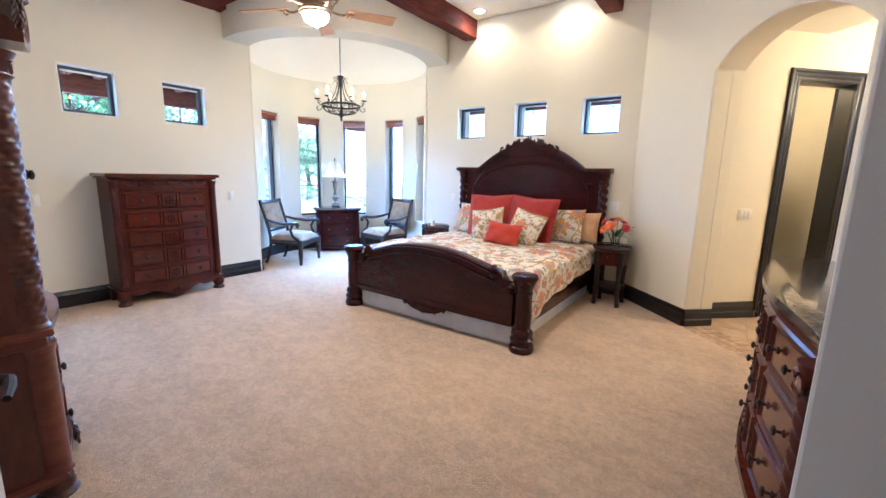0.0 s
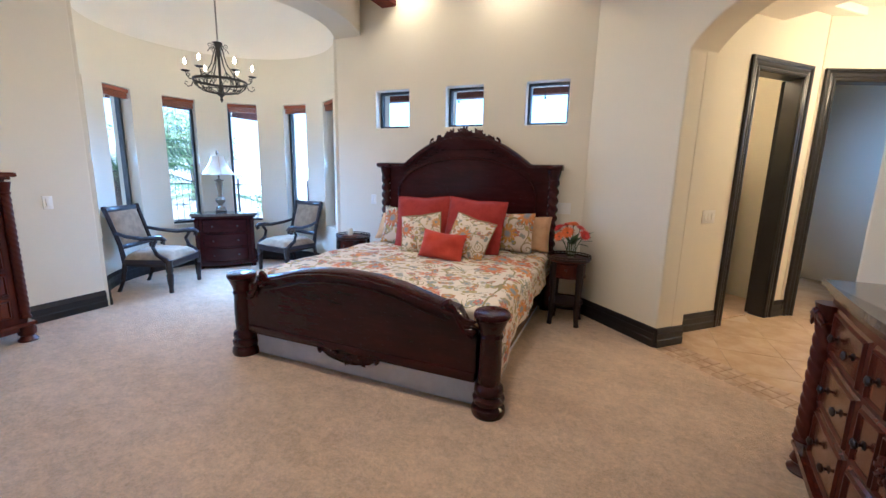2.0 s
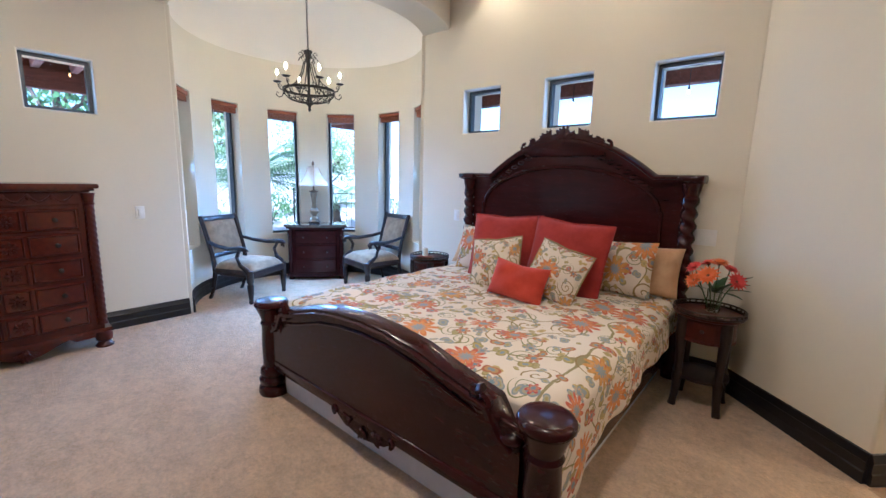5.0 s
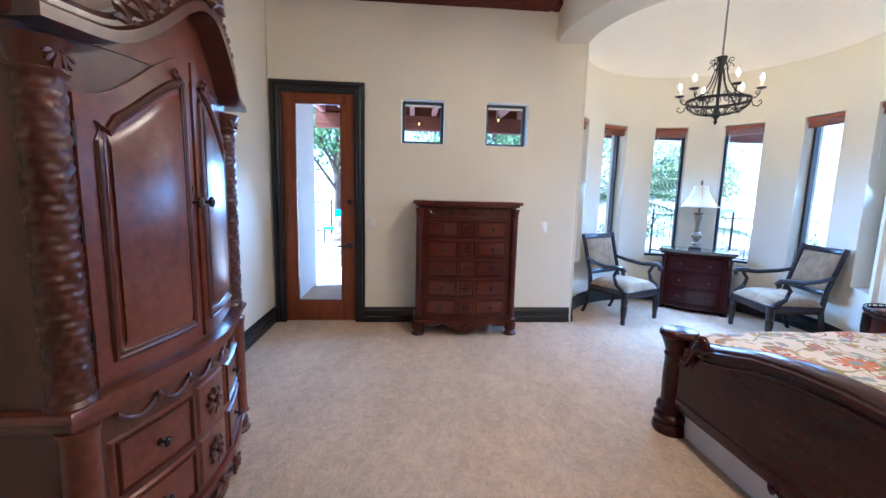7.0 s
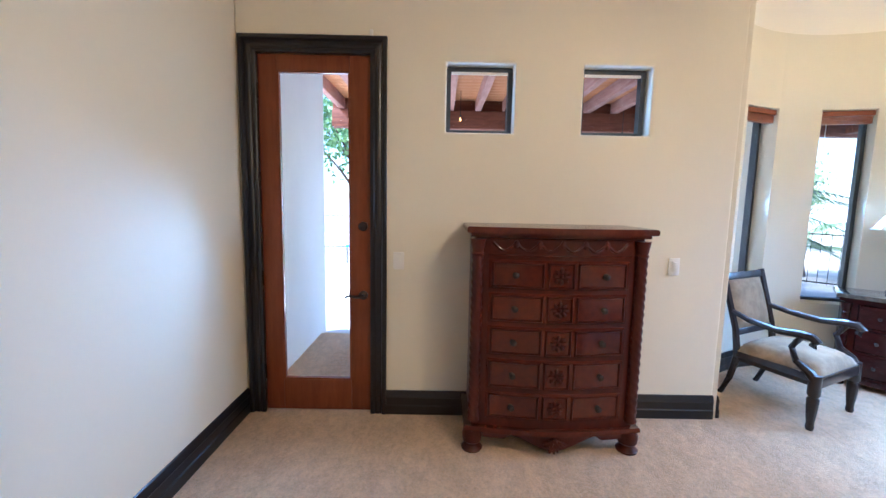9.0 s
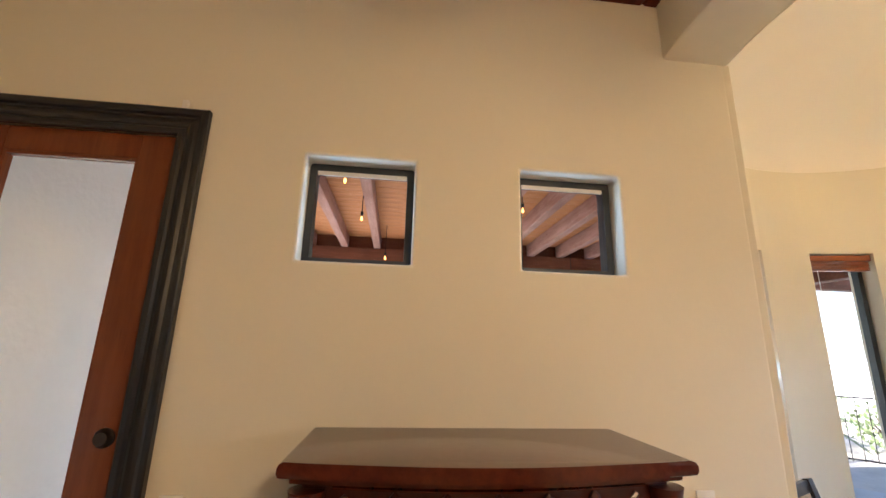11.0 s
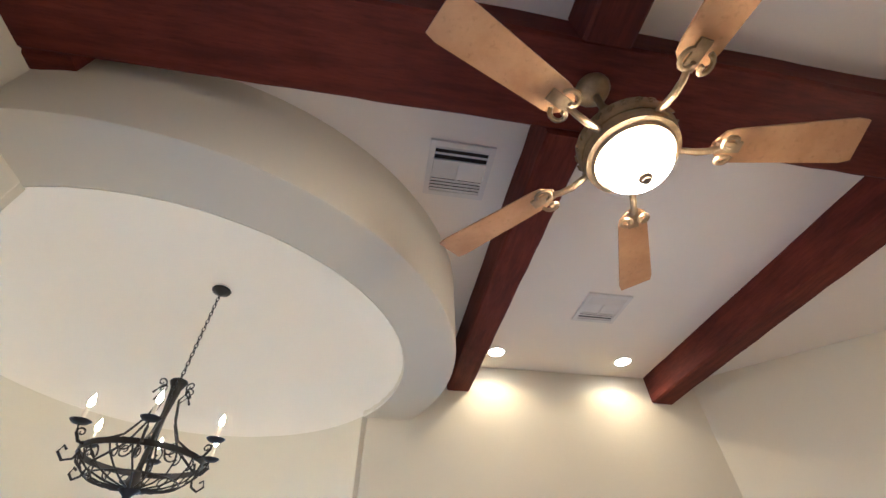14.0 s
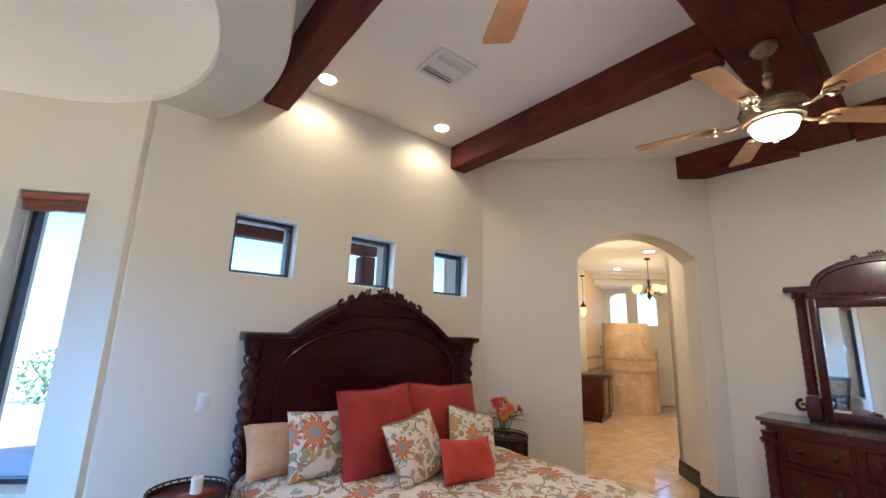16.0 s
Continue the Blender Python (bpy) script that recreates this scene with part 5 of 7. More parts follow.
def make_armoire():
    c = thing("armoire", pose(-2.625, SY + 0.01, 0, 0, 0, 180), "tall red mahogany armoire with arched doors and twisted columns", "armoire")
    half = 0.61
    part("base_body", slab(B(), bow_outline(0.595, 0.445, 0.125, 30), 0.10, 0.70), armoire_wood_deep, c)
    part("waist_moulding", slab(B(), bow_outline(0.61, 0.46, 0.125, 30, 0.03), 0.742, 0.775, 0.012), armoire_wood, c)
    part("lower_waist", slab(B(), bow_outline(0.605, 0.455, 0.125, 30, 0.014), 0.70, 0.742, 0.012), armoire_wood, c)
    part("base_moulding", slab(B(), bow_outline(0.60, 0.45, 0.125, 30, 0.022), 0.075, 0.115, 0.012), armoire_wood, c)
    part("upper_body", slab(B(), bow_outline(half, 0.425, 0.12, 30), 0.775, 1.90), armoire_wood_deep, c)
    H2, D2, B2 = 0.595, 0.445, 0.125
    for s in swag(H2, D2, B2, 0.62, 0.685, -0.46, 0.46, 6):
        part("carved_swag", s, armoire_wood_deep, c)
    for z0, z1 in ((0.13, 0.355), (0.37, 0.60)):
        for x0, x1 in ((-0.50, -0.135), (0.135, 0.50)):
            drawer(c, x0, x1, z0, z1, H2, D2, B2, armoire_wood, ((x0 + x1) / 2,), False)
        mid = part("center_panel", bow_panel(B(), -0.12, 0.12, z0, z1, H2, D2, B2, -0.004, 0.010), armoire_wood, c)
        part("flower_carving", rosette(B(), 0, bow(0, H2, D2, B2) - 0.016, (z0 + z1) / 2, 0.07), armoire_wood_deep, mid)
    DD, BB = 0.425, 0.12

    def door_top(x):
        f = min(1, abs(x) / 0.485)
        return 1.72 + 0.235 * (0.5 + 0.5 * math.cos(math.pi * f ** 1.1))
    for sx in (-1, 1):
        a, b = (0.012, 0.492)
        xs = [a + (b - a) * i / 16 for i in range(17)]
        bm = B()
        lo = [(sx * x, bow(x, half, DD, BB) - 0.012, 0.79) for x in xs]
        hi = [(sx * x, bow(x, half, DD, BB) - 0.012, door_top(x)) for x in xs]
        lob = [(x, y + 0.03, z) for x, y, z in lo]
        hib = [(x, y + 0.03, z) for x, y, z in hi]
        rows = [[bm.verts.new(p) for p in r] for r in (lob, lo, hi, hib)]
        for r, s in zip(rows, rows[1:]):
            for i in range(16):
                bm.faces.new((r[i], r[i + 1], s[i + 1], s[i]))
        for i in (0, 16):
            bm.faces.new([r[i] for r in rows])
        d = part("door", bm, armoire_wood, c)
        fm = B()
        pa, pb = 0.062, 0.43
        path = [(sx * pa, 0.865), (sx * pb, 0.865), (sx * pb, door_top(pb) - 0.09)]
        path += [(sx * (pb + (pa - pb) * i / 12), door_top(pb + (pa - pb) * i / 12) - 0.09 - (0.03 if i < 2 else 0)) for i in range(1, 13)] + [(sx * pa, 0.865)]
        fine = []
        for (x0, z0), (x1, z1) in zip(path, path[1:]):
            k = max(1, int(max(abs(x1 - x0), abs(z1 - z0)) / 0.05))
            fine += [(x0 + (x1 - x0) * j / k, z0 + (z1 - z0) * j / k) for j in range(k)]
        fine.append(path[-1])
        tube(fm, [(x, bow(x, half, DD, BB) - 0.012, z) for x, z in fine], 0.014, 8)
        mx, mz = (pa + pb) / 2, 1.3
        tube(fm, [(sx * (mx + (abs(x) - mx) * 0.93), bow(x, half, DD, BB) - 0.014, mz + (z - mz) * 0.965) for x, z in fine], 0.007, 6)
        for q in (0, 1):
            scroll(fm, sx * (pa + 0.028 + 0.02 * q), bow(pa, half, DD, BB) - 0.018, door_top(pa) - 0.082 + 0.022 * q, 0.02, 1.1, math.pi, -sx, 0.006)
        part("panel_moulding", fm, armoire_wood_deep, d)
        pn = B()
        xs2 = [pa + 0.03 + (pb - pa - 0.06) * i / 10 for i in range(11)]
        r0 = [pn.verts.new((sx * x, bow(x, half, DD, BB) - 0.012, 0.892)) for x in xs2]
        r1 = [pn.verts.new((sx * x, bow(x, half, DD, BB) - 0.022, 0.925)) for x in xs2]
        r2 = [pn.verts.new((sx * x, bow(x, half, DD, BB) - 0.022, door_top(x) - 0.165)) for x in xs2]
        r3 = [pn.verts.new((sx * x, bow(x, half, DD, BB) - 0.012, door_top(x) - 0.135)) for x in xs2]
        for p, q in ((r0, r1), (r1, r2), (r2, r3)):
            for i in range(10):
                pn.faces.new((p[i], p[i + 1], q[i + 1], q[i]))
        part("raised_panel", pn, armoire_wood, d)
        ky = bow(0.05, half, DD, BB) - 0.012
        kn = lathe(B(), [(0.02, 0), (0.02, 0.005), (0.007, 0.01), (0.007, 0.028), (0.02, 0.036), (0.021, 0.046), (0.008, 0.054)], seg=18, twist=(9, 0, 0.12, 0.034, 0.048), m=pose(sx * 0.05, ky, 1.385, 90))
        part("knob", kn, bronze, d, "fluted dark metal knob")
        es = B()
        for s2 in (-1, 1):
            scroll(es, sx * 0.05 + 0.006, ky - 0.002, 1.385 + s2 * 0.06, 0.022, 0.9, -s2 * math.pi / 2, 1, 0.004)
            tube(es, [(sx * 0.05, ky - 0.002, 1.385 + s2 * 0.02), (sx * 0.05 - 0.005, ky - 0.002, 1.385 + s2 * 0.06), (sx * 0.05, ky - 0.002, 1.385 + s2 * 0.11)], 0.004, 6)
        part("backplate", es, bronze, d, "pierced metal backplate")
        for z in (0.95, 1.30, 1.60):
            part("hinge", tube(B(), [(sx * 0.502, bow(0.502, half, DD, BB) - 0.016, z - 0.035), (sx * 0.502, bow(0.502, half, DD, BB) - 0.016, z + 0.035)], 0.008, 6), bronze, d)
        part("twisted_column", leaf_column(0.80, 1.74, 0.060, sx * 0.562, -0.432), armoire_wood_deep, c)
        part("lower_column", lathe(B(), [(0.06, 0.115), (0.052, 0.13), (0.052, 0.66), (0.06, 0.70)], sx * 0.565, -0.445, 18), armoire_wood, c)
        ft = B()
        lathe(ft, [(0.07, 0), (0.075, 0.012), (0.06, 0.03), (0.066, 0.05), (0.06, 0.075)], sx * 0.555, -0.44, 18)
        part("front_foot", ft, armoire_wood_deep, c)
        part("back_foot", box(B(), sx * 0.56 - 0.04, sx * 0.56 + 0.04, -0.09, -0.01, 0, 0.075, 0.006), armoire_wood_deep, c)
        cl = leafy(B(), sx * 0.562, -0.49, 1.82, 0.07, 3, 7, 2.8, -math.pi / 2)
        carving("capital_carving", cl, armoire_wood_deep, c)

    def crown(x):
        f = min(1.0, abs(x) / 0.48)
        return 1.93 + 0.27 * (0.5 + 0.5 * math.cos(math.pi * f))
    xs = [-0.60 + 1.2 * i / 32 for i in range(33)]
    up = B()
    fr_lo = [up.verts.new((x, bow(x, 0.62, 0.43, 0.12), 1.88)) for x in xs]
    fr_hi = [up.verts.new((x, bow(x, 0.62, 0.43, 0.12), crown(x) - 0.03)) for x in xs]
    bk_hi = [up.verts.new((x, -0.01, crown(x) - 0.03)) for x in xs]
    bk_lo = [up.verts.new((x, -0.01, 1.88)) for x in xs]
    for p, q in ((fr_lo, fr_hi), (fr_hi, bk_hi), (bk_hi, bk_lo), (bk_lo, fr_lo)):
        for i in range(32):
            up.faces.new((p[i], p[i + 1], q[i + 1], q[i]))
    for i in (0, 32):
        up.faces.new((fr_lo[i], fr_hi[i], bk_hi[i], bk_lo[i]))
    part("crown_board", up, armoire_wood, c)
    cm = strip(B(), [(x, bow(x, 0.64, 0.445, 0.12) - 0.02, crown(x) - 0.015) for x in [-0.64 + 1.28 * i / 40 for i in range(41)]], 0.13, 0.085)
    part("crown_moulding", cm, armoire_wood_deep, c)
    for sx in (-1, 1):
        part("side_crown", box(B(), sx * 0.61 - 0.035, sx * 0.61 + 0.035, -0.455, -0.01, 1.875, 1.955, 0.018), armoire_wood_deep, c)
    cv = B()
    for i in range(15):
        x = -0.35 + 0.05 * i
        leafy(cv, x, bow(x, 0.62, 0.445, 0.12) - 0.055, crown(x) - 0.02, 0.115, i, 7, 2.6, math.pi / 2 - x)
    leafy(cv, 0, -0.65, 2.20, 0.165, 40, 11, 3.6)
    carving("crest_carving", cv, armoire_wood_deep, c, "carved leaf crest")
    bp = leafy(B(), 0, -0.60, 0.08, 0.10, 41, 9, 2.8, -math.pi / 2)
    for sx in (-1, 1):
        leafy(bp, sx * 0.16, -0.59, 0.075, 0.09, 42, 7, 2.0, -math.pi / 2 + sx * 0.7)
    carving("apron_carving", bp, armoire_wood_deep, c)


make_armoire()

# ---- the round nook ----


def armchair(m, label):
    c = thing("armchair", m, label, "chair", "armchairs of the nook")
    # local frame: x across, y towards the front
    fw, bw, fd, bd = 0.30, 0.26, 0.27, -0.25
    part("seat_cushion", uv_cushion(0.57, 0.55, 0.10, 0.40), chair_cloth, c)
    rails = B()
    box(rails, -fw, fw, fd - 0.03, fd + 0.02, 0.30, 0.385, 0.008)
    part("front_rail", rails, chair_wood, c)
    part("back_rail", box(B(), -bw, bw, bd - 0.02, bd + 0.03, 0.30, 0.385, 0.008), chair_wood, c)
    for sx in (-1, 1):
        part("side_rail", tube(B(), [(sx * fw, fd, 0.345), (sx * bw, bd, 0.345)], 0.034, 4, 1.2), chair_wood, c)
        leg = lathe(B(), [(0.020, 0), (0.026, 0.02), (0.022, 0.05), (0.03, 0.12), (0.036, 0.22), (0.026, 0.235), (0.038, 0.255), (0.036, 0.39)], sx * fw, fd - 0.01, 14, (8, 0, 0.06, 0.04, 0.22))
        part("front_leg", leg, chair_wood, c)
        part("back_leg", tube(B(), [(sx * bw, bd - 0.10, 0.0), (sx * bw, bd - 0.04, 0.15), (sx * bw, bd, 0.34), (sx * bw, bd - 0.03, 0.55), (sx * bw * 1.04, bd - 0.155, 0.985)], [0.022, 0.024, 0.03, 0.026, 0.026], 6), chair_wood, c)
        arm = B()
        tube(arm, [(sx * 0.265, bd - 0.065, 0.69), (sx * 0.30, bd + 0.08, 0.655), (sx * 0.325, 0.02, 0.635), (sx * 0.335, 0.16, 0.65), (sx * 0.34, 0.23, 0.648), (sx * 0.34, 0.265, 0.62), (sx * 0.34, 0.25, 0.595), (sx * 0.34, 0.225, 0.605)], [0.02, 0.022, 0.024, 0.028, 0.03, 0.028, 0.024, 0.018], 8)
        part("arm_rest", arm, chair_wood, c)
        part("arm_support", tube(B(), [(sx * 0.335, 0.17, 0.635), (sx * 0.33, 0.12, 0.55), (sx * 0.325, 0.15, 0.46), (sx * 0.315, 0.23, 0.40), (sx * 0.305, 0.255, 0.36)], [0.022, 0.021, 0.023, 0.03, 0.034], 8), chair_wood, c)
    tilt = math.atan2(0.125, 0.435)
    bk = B()
    mt = Matrix.Translation((0, bd - 0.03, 0.50)) @ Matrix.Rotation(tilt, 4, "X")
    box(bk, -bw - 0.015, bw + 0.015, -0.022, 0.022, 0.435, 0.495, 0.008, mt)
    part("top_rail", bk, chair_wood, c)
    part("lower_rail", box(B(), -bw, bw, -0.02, 0.02, -0.005, 0.045, 0.006, mt), chair_wood, c)
    pad = B()
    n = 12
    for sgn in (-1, 1):
        vs = [[pad.verts.new(mt @ Vector(((2 * i / n - 1) * (bw - 0.025), sgn * (0.012 + 0.035 * ((1 - (2 * i / n - 1) ** 4) * (1 - (2 * j / n - 1) ** 4)) ** 0.5), 0.045 + 0.39 * j / n))) for i in range(n + 1)] for j in range(n + 1)]
        for j in range(n):
            for i in range(n):
                pad.faces.new((vs[j][i], vs[j][i + 1], vs[j + 1][i + 1], vs[j + 1][i]))
    part("back_cushion", pad, chair_cloth, c)
    nails = B()
    for i in range(20):
        blob(nails, -fw + 0.03 + (2 * fw - 0.06) * i / 19, fd + 0.021, 0.376, 0.005, 0.003, 0.005, 1)
    part("nail_heads", nails, old_gold, c, "row of brass nail heads")
    return c


def uv_cushion(w, d, t, z0):
    bm = B()
    n = 16
    vs = []
    for j in range(n + 1):
        row = []
        for i in range(n + 1):
            a, b = 2 * i / n - 1, 2 * j / n - 1
            f = ((1 - abs(a) ** 4) * (1 - abs(b) ** 4)) ** 0.5
            row.append(bm.verts.new((a * w / 2, b * d / 2 + 0.01, z0 - 0.015 + t * f)))
        vs.append(row)
    for j in range(n):
        for i in range(n):
            bm.faces.new((vs[j][i], vs[j][i + 1], vs[j + 1][i + 1], vs[j + 1][i]))
    rim = [vs[0][i] for i in range(n + 1)] + [vs[j][n] for j in range(1, n + 1)] + [vs[n][i] for i in range(n - 1, -1, -1)] + [vs[j][0] for j in range(n - 1, 0, -1)]
    bm.faces.new(rim)
    return bm


armchair(pose(-5.49, 3.96, 0, 0, 0, 26 - 90), "dark wood armchair with tan upholstery by the window")
armchair(pose(-4.83, 5.36, 0, 0, 0, -98.5 - 90), "dark wood armchair with tan upholstery beside the cabinet")


def nook_cabinet():
    c = thing("accent_cabinet", pose(-5.935, 5.235, 0, 0, 0, 50), "dark mahogany bow-front cabinet between the armchairs", "cabinet")
    half, deep, bulge = 0.37, 0.34, 0.075
    part("stone_top", slab(B(), bow_outline(0.41, 0.37, 0.075, 22, 0.02), 0.765, 0.80, 0.01), granite, c)
    part("top_moulding", slab(B(), bow_outline(0.395, 0.36, 0.075, 22, 0.01), 0.735, 0.764, 0.008), bed_wood, c)
    part("body", slab(B(), bow_outline(half, deep, bulge, 22), 0.085, 0.734), bed_wood, c)
    part("base_moulding", slab(B(), bow_outline(0.39, 0.36, 0.075, 22, 0.015), 0.05, 0.084, 0.008), bed_wood, c)
    for z0, z1 in ((0.10, 0.30), (0.31, 0.51), (0.52, 0.72)):
        d = part("drawer", bow_panel(B(), -0.29, 0.29, z0, z1, half, deep, bulge, -0.004, 0.012), bed_wood, c)
        for kx in (-0.16, 0.16):
            ky = bow(kx, half, deep, bulge) - 0.01
            part("knob", lathe(B(), [(0.012, 0), (0.005, 0.006), (0.005, 0.016), (0.014, 0.022), (0.008, 0.032)], seg=12, m=pose(kx, ky, (z0 + z1) / 2, 90)), bronze, d)
    for sx in (-1, 1):
        part("corner_column", column(0.14, 0.62, 0.028, sx * 0.355, -deep - 0.008, 4), bed_wood, c)
        part("front_foot", lathe(B(), [(0.04, 0), (0.045, 0.012), (0.035, 0.03), (0.04, 0.05)], sx * 0.35, -deep + 0.01, 14), bed_wood, c)
        part("back_foot", box(B(), sx * 0.35 - 0.03, sx * 0.35 + 0.03, -0.08, -0.01, 0, 0.05), bed_wood, c)


nook_cabinet()


def table_lamp():
    l = thing("table_lamp", pose(-5.82, 5.09, 0.801), "turned stone-look table lamp with cream bell shade", "lamp")
    part("base", box(B(), -0.075, 0.075, -0.075, 0.075, 0, 0.025, 0.006, pose(0, 0, 0, 0, 0, 50)), bronze, l)
    part("stem", lathe(B(), [(0.07, 0.025), (0.072, 0.04), (0.06, 0.055), (0.064, 0.07), (0.05, 0.085), (0.03, 0.10), (0.034, 0.12), (0.062, 0.155), (0.068, 0.18), (0.05, 0.21), (0.034, 0.225), (0.038, 0.24), (0.03, 0.28), (0.036, 0.36), (0.048, 0.42), (0.04, 0.44), (0.06, 0.455), (0.062, 0.47), (0.03, 0.475), (0.012, 0.49), (0.012, 0.56)], seg=24), lamp_stone, l)
    sh = B()
    prev = None
    for k in range(13):
        f = k / 12
        r = 0.085 + 0.135 * (1 - f) ** 1.5
        z = 0.545 + 0.265 * f
        row = [sh.verts.new((r * (1 - 0.03 * math.cos(6 * a)) * math.cos(a), r * (1 - 0.03 * math.cos(6 * a)) * math.sin(a), z)) for a in [2 * math.pi * i / 36 for i in range(36)]]
        if prev:
            for i in range(36):
                sh.faces.new((prev[i], prev[(i + 1) % 36], row[(i + 1) % 36], row[i]))
        prev = row
    shade = part("shade", sh, shade_cloth, l, "cream panelled bell shade")
    sol = shade.modifiers.new("cloth", "SOLIDIFY")
    sol.thickness = 0.003
    for k in range(6):
        a = k * math.pi / 3 + math.pi / 6
        pts = [((0.086 + 0.135 * (1 - f) ** 1.5) * 1.035 * math.cos(a), (0.086 + 0.135 * (1 - f) ** 1.5) * 1.035 * math.sin(a), 0.545 + 0.265 * f) for f in (0, 0.2, 0.4, 0.6, 0.8, 1)]
        part("seam", tube(B(), pts, 0.0028, 5), tan_cloth, shade, "tan seam trim")
    part("finial", lathe(B(), [(0.006, 0.80), (0.006, 0.83), (0.016, 0.84), (0.02, 0.855), (0.012, 0.87), (0.014, 0.88), (0.004, 0.89)], seg=14), lamp_stone, l)


table_lamp()


def candle_bulb(bm, x, y, z, s=1.0):
    return lathe(bm, [(0.006 * s, z), (0.013 * s, z + 0.012 * s), (0.015 * s, z + 0.022 * s), (0.011 * s, z + 0.042 * s), (0.004 * s, z + 0.06 * s), (0.001, z + 0.068 * s)], x, y, 12)


def chandelier():
    c = thing("chandelier", pose(CX, CY, 0), "black wrought iron chandelier with six lit candles", "chandelier")
    part("canopy", lathe(B(), [(0.065, 3.592), (0.06, 3.58), (0.03, 3.565), (0.012, 3.555)], seg=24), iron, c)
    ch = B()
    z, k = 3.56, 0
    while z > 2.90:
        pts = []
        for i in range(13):
            a = 2 * math.pi * i / 12
            px, pz = 0.009 * math.cos(a), 0.02 * math.sin(a)
            pts.append((px, 0, z - 0.016 + pz) if k % 2 else (0, px, z - 0.016 + pz))
        tube(ch, pts, 0.0028, 5)
        z -= 0.031
        k += 1
    part("chain", ch, iron, c)
    part("stem", lathe(B(), [(0.045, 2.90), (0.05, 2.89), (0.03, 2.85), (0.024, 2.78), (0.016, 2.70), (0.014, 2.42), (0.03, 2.36), (0.045, 2.33), (0.05, 2.315), (0.02, 2.29), (0.012, 2.27), (0.02, 2.255), (0.012, 2.235), (0.004, 2.222)], seg=18), iron, c)
    R, zr = 0.29, 2.46
    band = B()
    prev = None
    for i in range(49):
        a = 2 * math.pi * i / 48
        row = [band.verts.new(((R + dr) * math.cos(a), (R + dr) * math.sin(a), zr + dz)) for dr, dz in ((-0.004, -0.014), (0.004, -0.014), (0.004, 0.014), (-0.004, 0.014))]
        if prev:
            for j in range(4):
                band.faces.new((prev[j], row[j], row[(j + 1) % 4], prev[(j + 1) % 4]))
        prev = row
    part("ring_band", band, iron, c)
    basket = B()
    for i in range(18):
        a = 2 * math.pi * i / 18
        bar = B()
        tube(bar, [(r * math.cos(a + t), r * math.sin(a + t), z) for r, z, t in ((R, zr - 0.01, 0), (R * 0.95, zr - 0.05, 0.05), (R * 0.78, zr - 0.095, 0.12), (R * 0.5, zr - 0.125, 0.16), (R * 0.16, zr - 0.14, 0.18))], 0.0045, 5)
        sp = []
        for k in range(12):
            f = k / 11
            b = 5 * f
            rr = 0.03 * (1 - 0.75 * f)
            sp.append(((R - 0.012 - rr * 0.4 + 0.012 * math.cos(b)) * math.cos(a + 0.09 + rr * 2.6 * math.sin(b)), (R - 0.012 - rr * 0.4 + 0.012 * math.cos(b)) * math.sin(a + 0.09 + rr * 2.6 * math.sin(b)), zr - 0.045 + rr * math.cos(b)))
        tube(bar, sp, 0.004, 5)
        part("basket_bar", bar, iron, c)
    tube(basket, [(R * 0.72 * math.cos(k * math.tau / 32), R * 0.72 * math.sin(k * math.tau / 32), zr - 0.105) for k in range(33)], 0.005, 5)
    part("basket_ring", basket, iron, c)
    for k in range(6):
        a = k * math.pi / 3 + 0.815
        m = Matrix.Rotation(a, 4, "Z")
        arm = B()
        tube(arm, [(R, 0, zr - 0.03), (R + 0.012, 0, zr - 0.07), (R + 0.05, 0, zr - 0.085), (R + 0.082, 0, zr - 0.055), (R + 0.07, 0, zr - 0.025), (R + 0.052, 0, zr - 0.04)], 0.006, 6)
        tube(arm, [(R, 0, zr), (R + 0.03, 0, zr + 0.005), (R + 0.055, 0, zr + 0.04), (R + 0.065, 0, zr + 0.08)], 0.007, 6)
        scroll(arm, R + 0.035, 0, zr + 0.045, 0.022, 1.1, 0, 1, 0.005)
        bmesh.ops.transform(arm, matrix=m, verts=arm.verts)
        ap = part("arm", arm, iron, c)
        up = B()
        tube(up, [(R, 0, zr), (R * 0.8, 0, zr + 0.035), (R * 0.5, 0, zr + 0.09), (R * 0.28, 0, zr + 0.2), (R * 0.17, 0, zr + 0.32), (R * 0.3, 0, zr + 0.37), (R * 0.38, 0, zr + 0.33)], 0.0065, 6)
        scroll(up, R * 0.45, 0, zr + 0.055, 0.04, 1.3, math.pi, 1, 0.005)
        scroll(up, R * 0.3, 0, zr + 0.40, 0.03, 1.3, -math.pi / 2, -1, 0.005)
        bmesh.ops.transform(up, matrix=m, verts=up.verts)
        part("scroll_strut", up, iron, c)
        x, y = (R + 0.065) * math.cos(a), (R + 0.065) * math.sin(a)
        part("drip_pan", lathe(B(), [(0.012, zr + 0.075), (0.035, zr + 0.08), (0.048, zr + 0.092), (0.044, zr + 0.094), (0.012, zr + 0.084)], x, y, 18), iron, ap)
        part("candle_sleeve", lathe(B(), [(0.010, zr + 0.088), (0.010, zr + 0.160), (0.006, zr + 0.162)], x, y, 12), wax, ap, "ivory candle sleeve")
        part("bulb", candle_bulb(B(), x, y, zr + 0.163, 0.9), bulb_glow, ap, "lit flame bulb")


chandelier()

# ---- ceiling fixtures ----


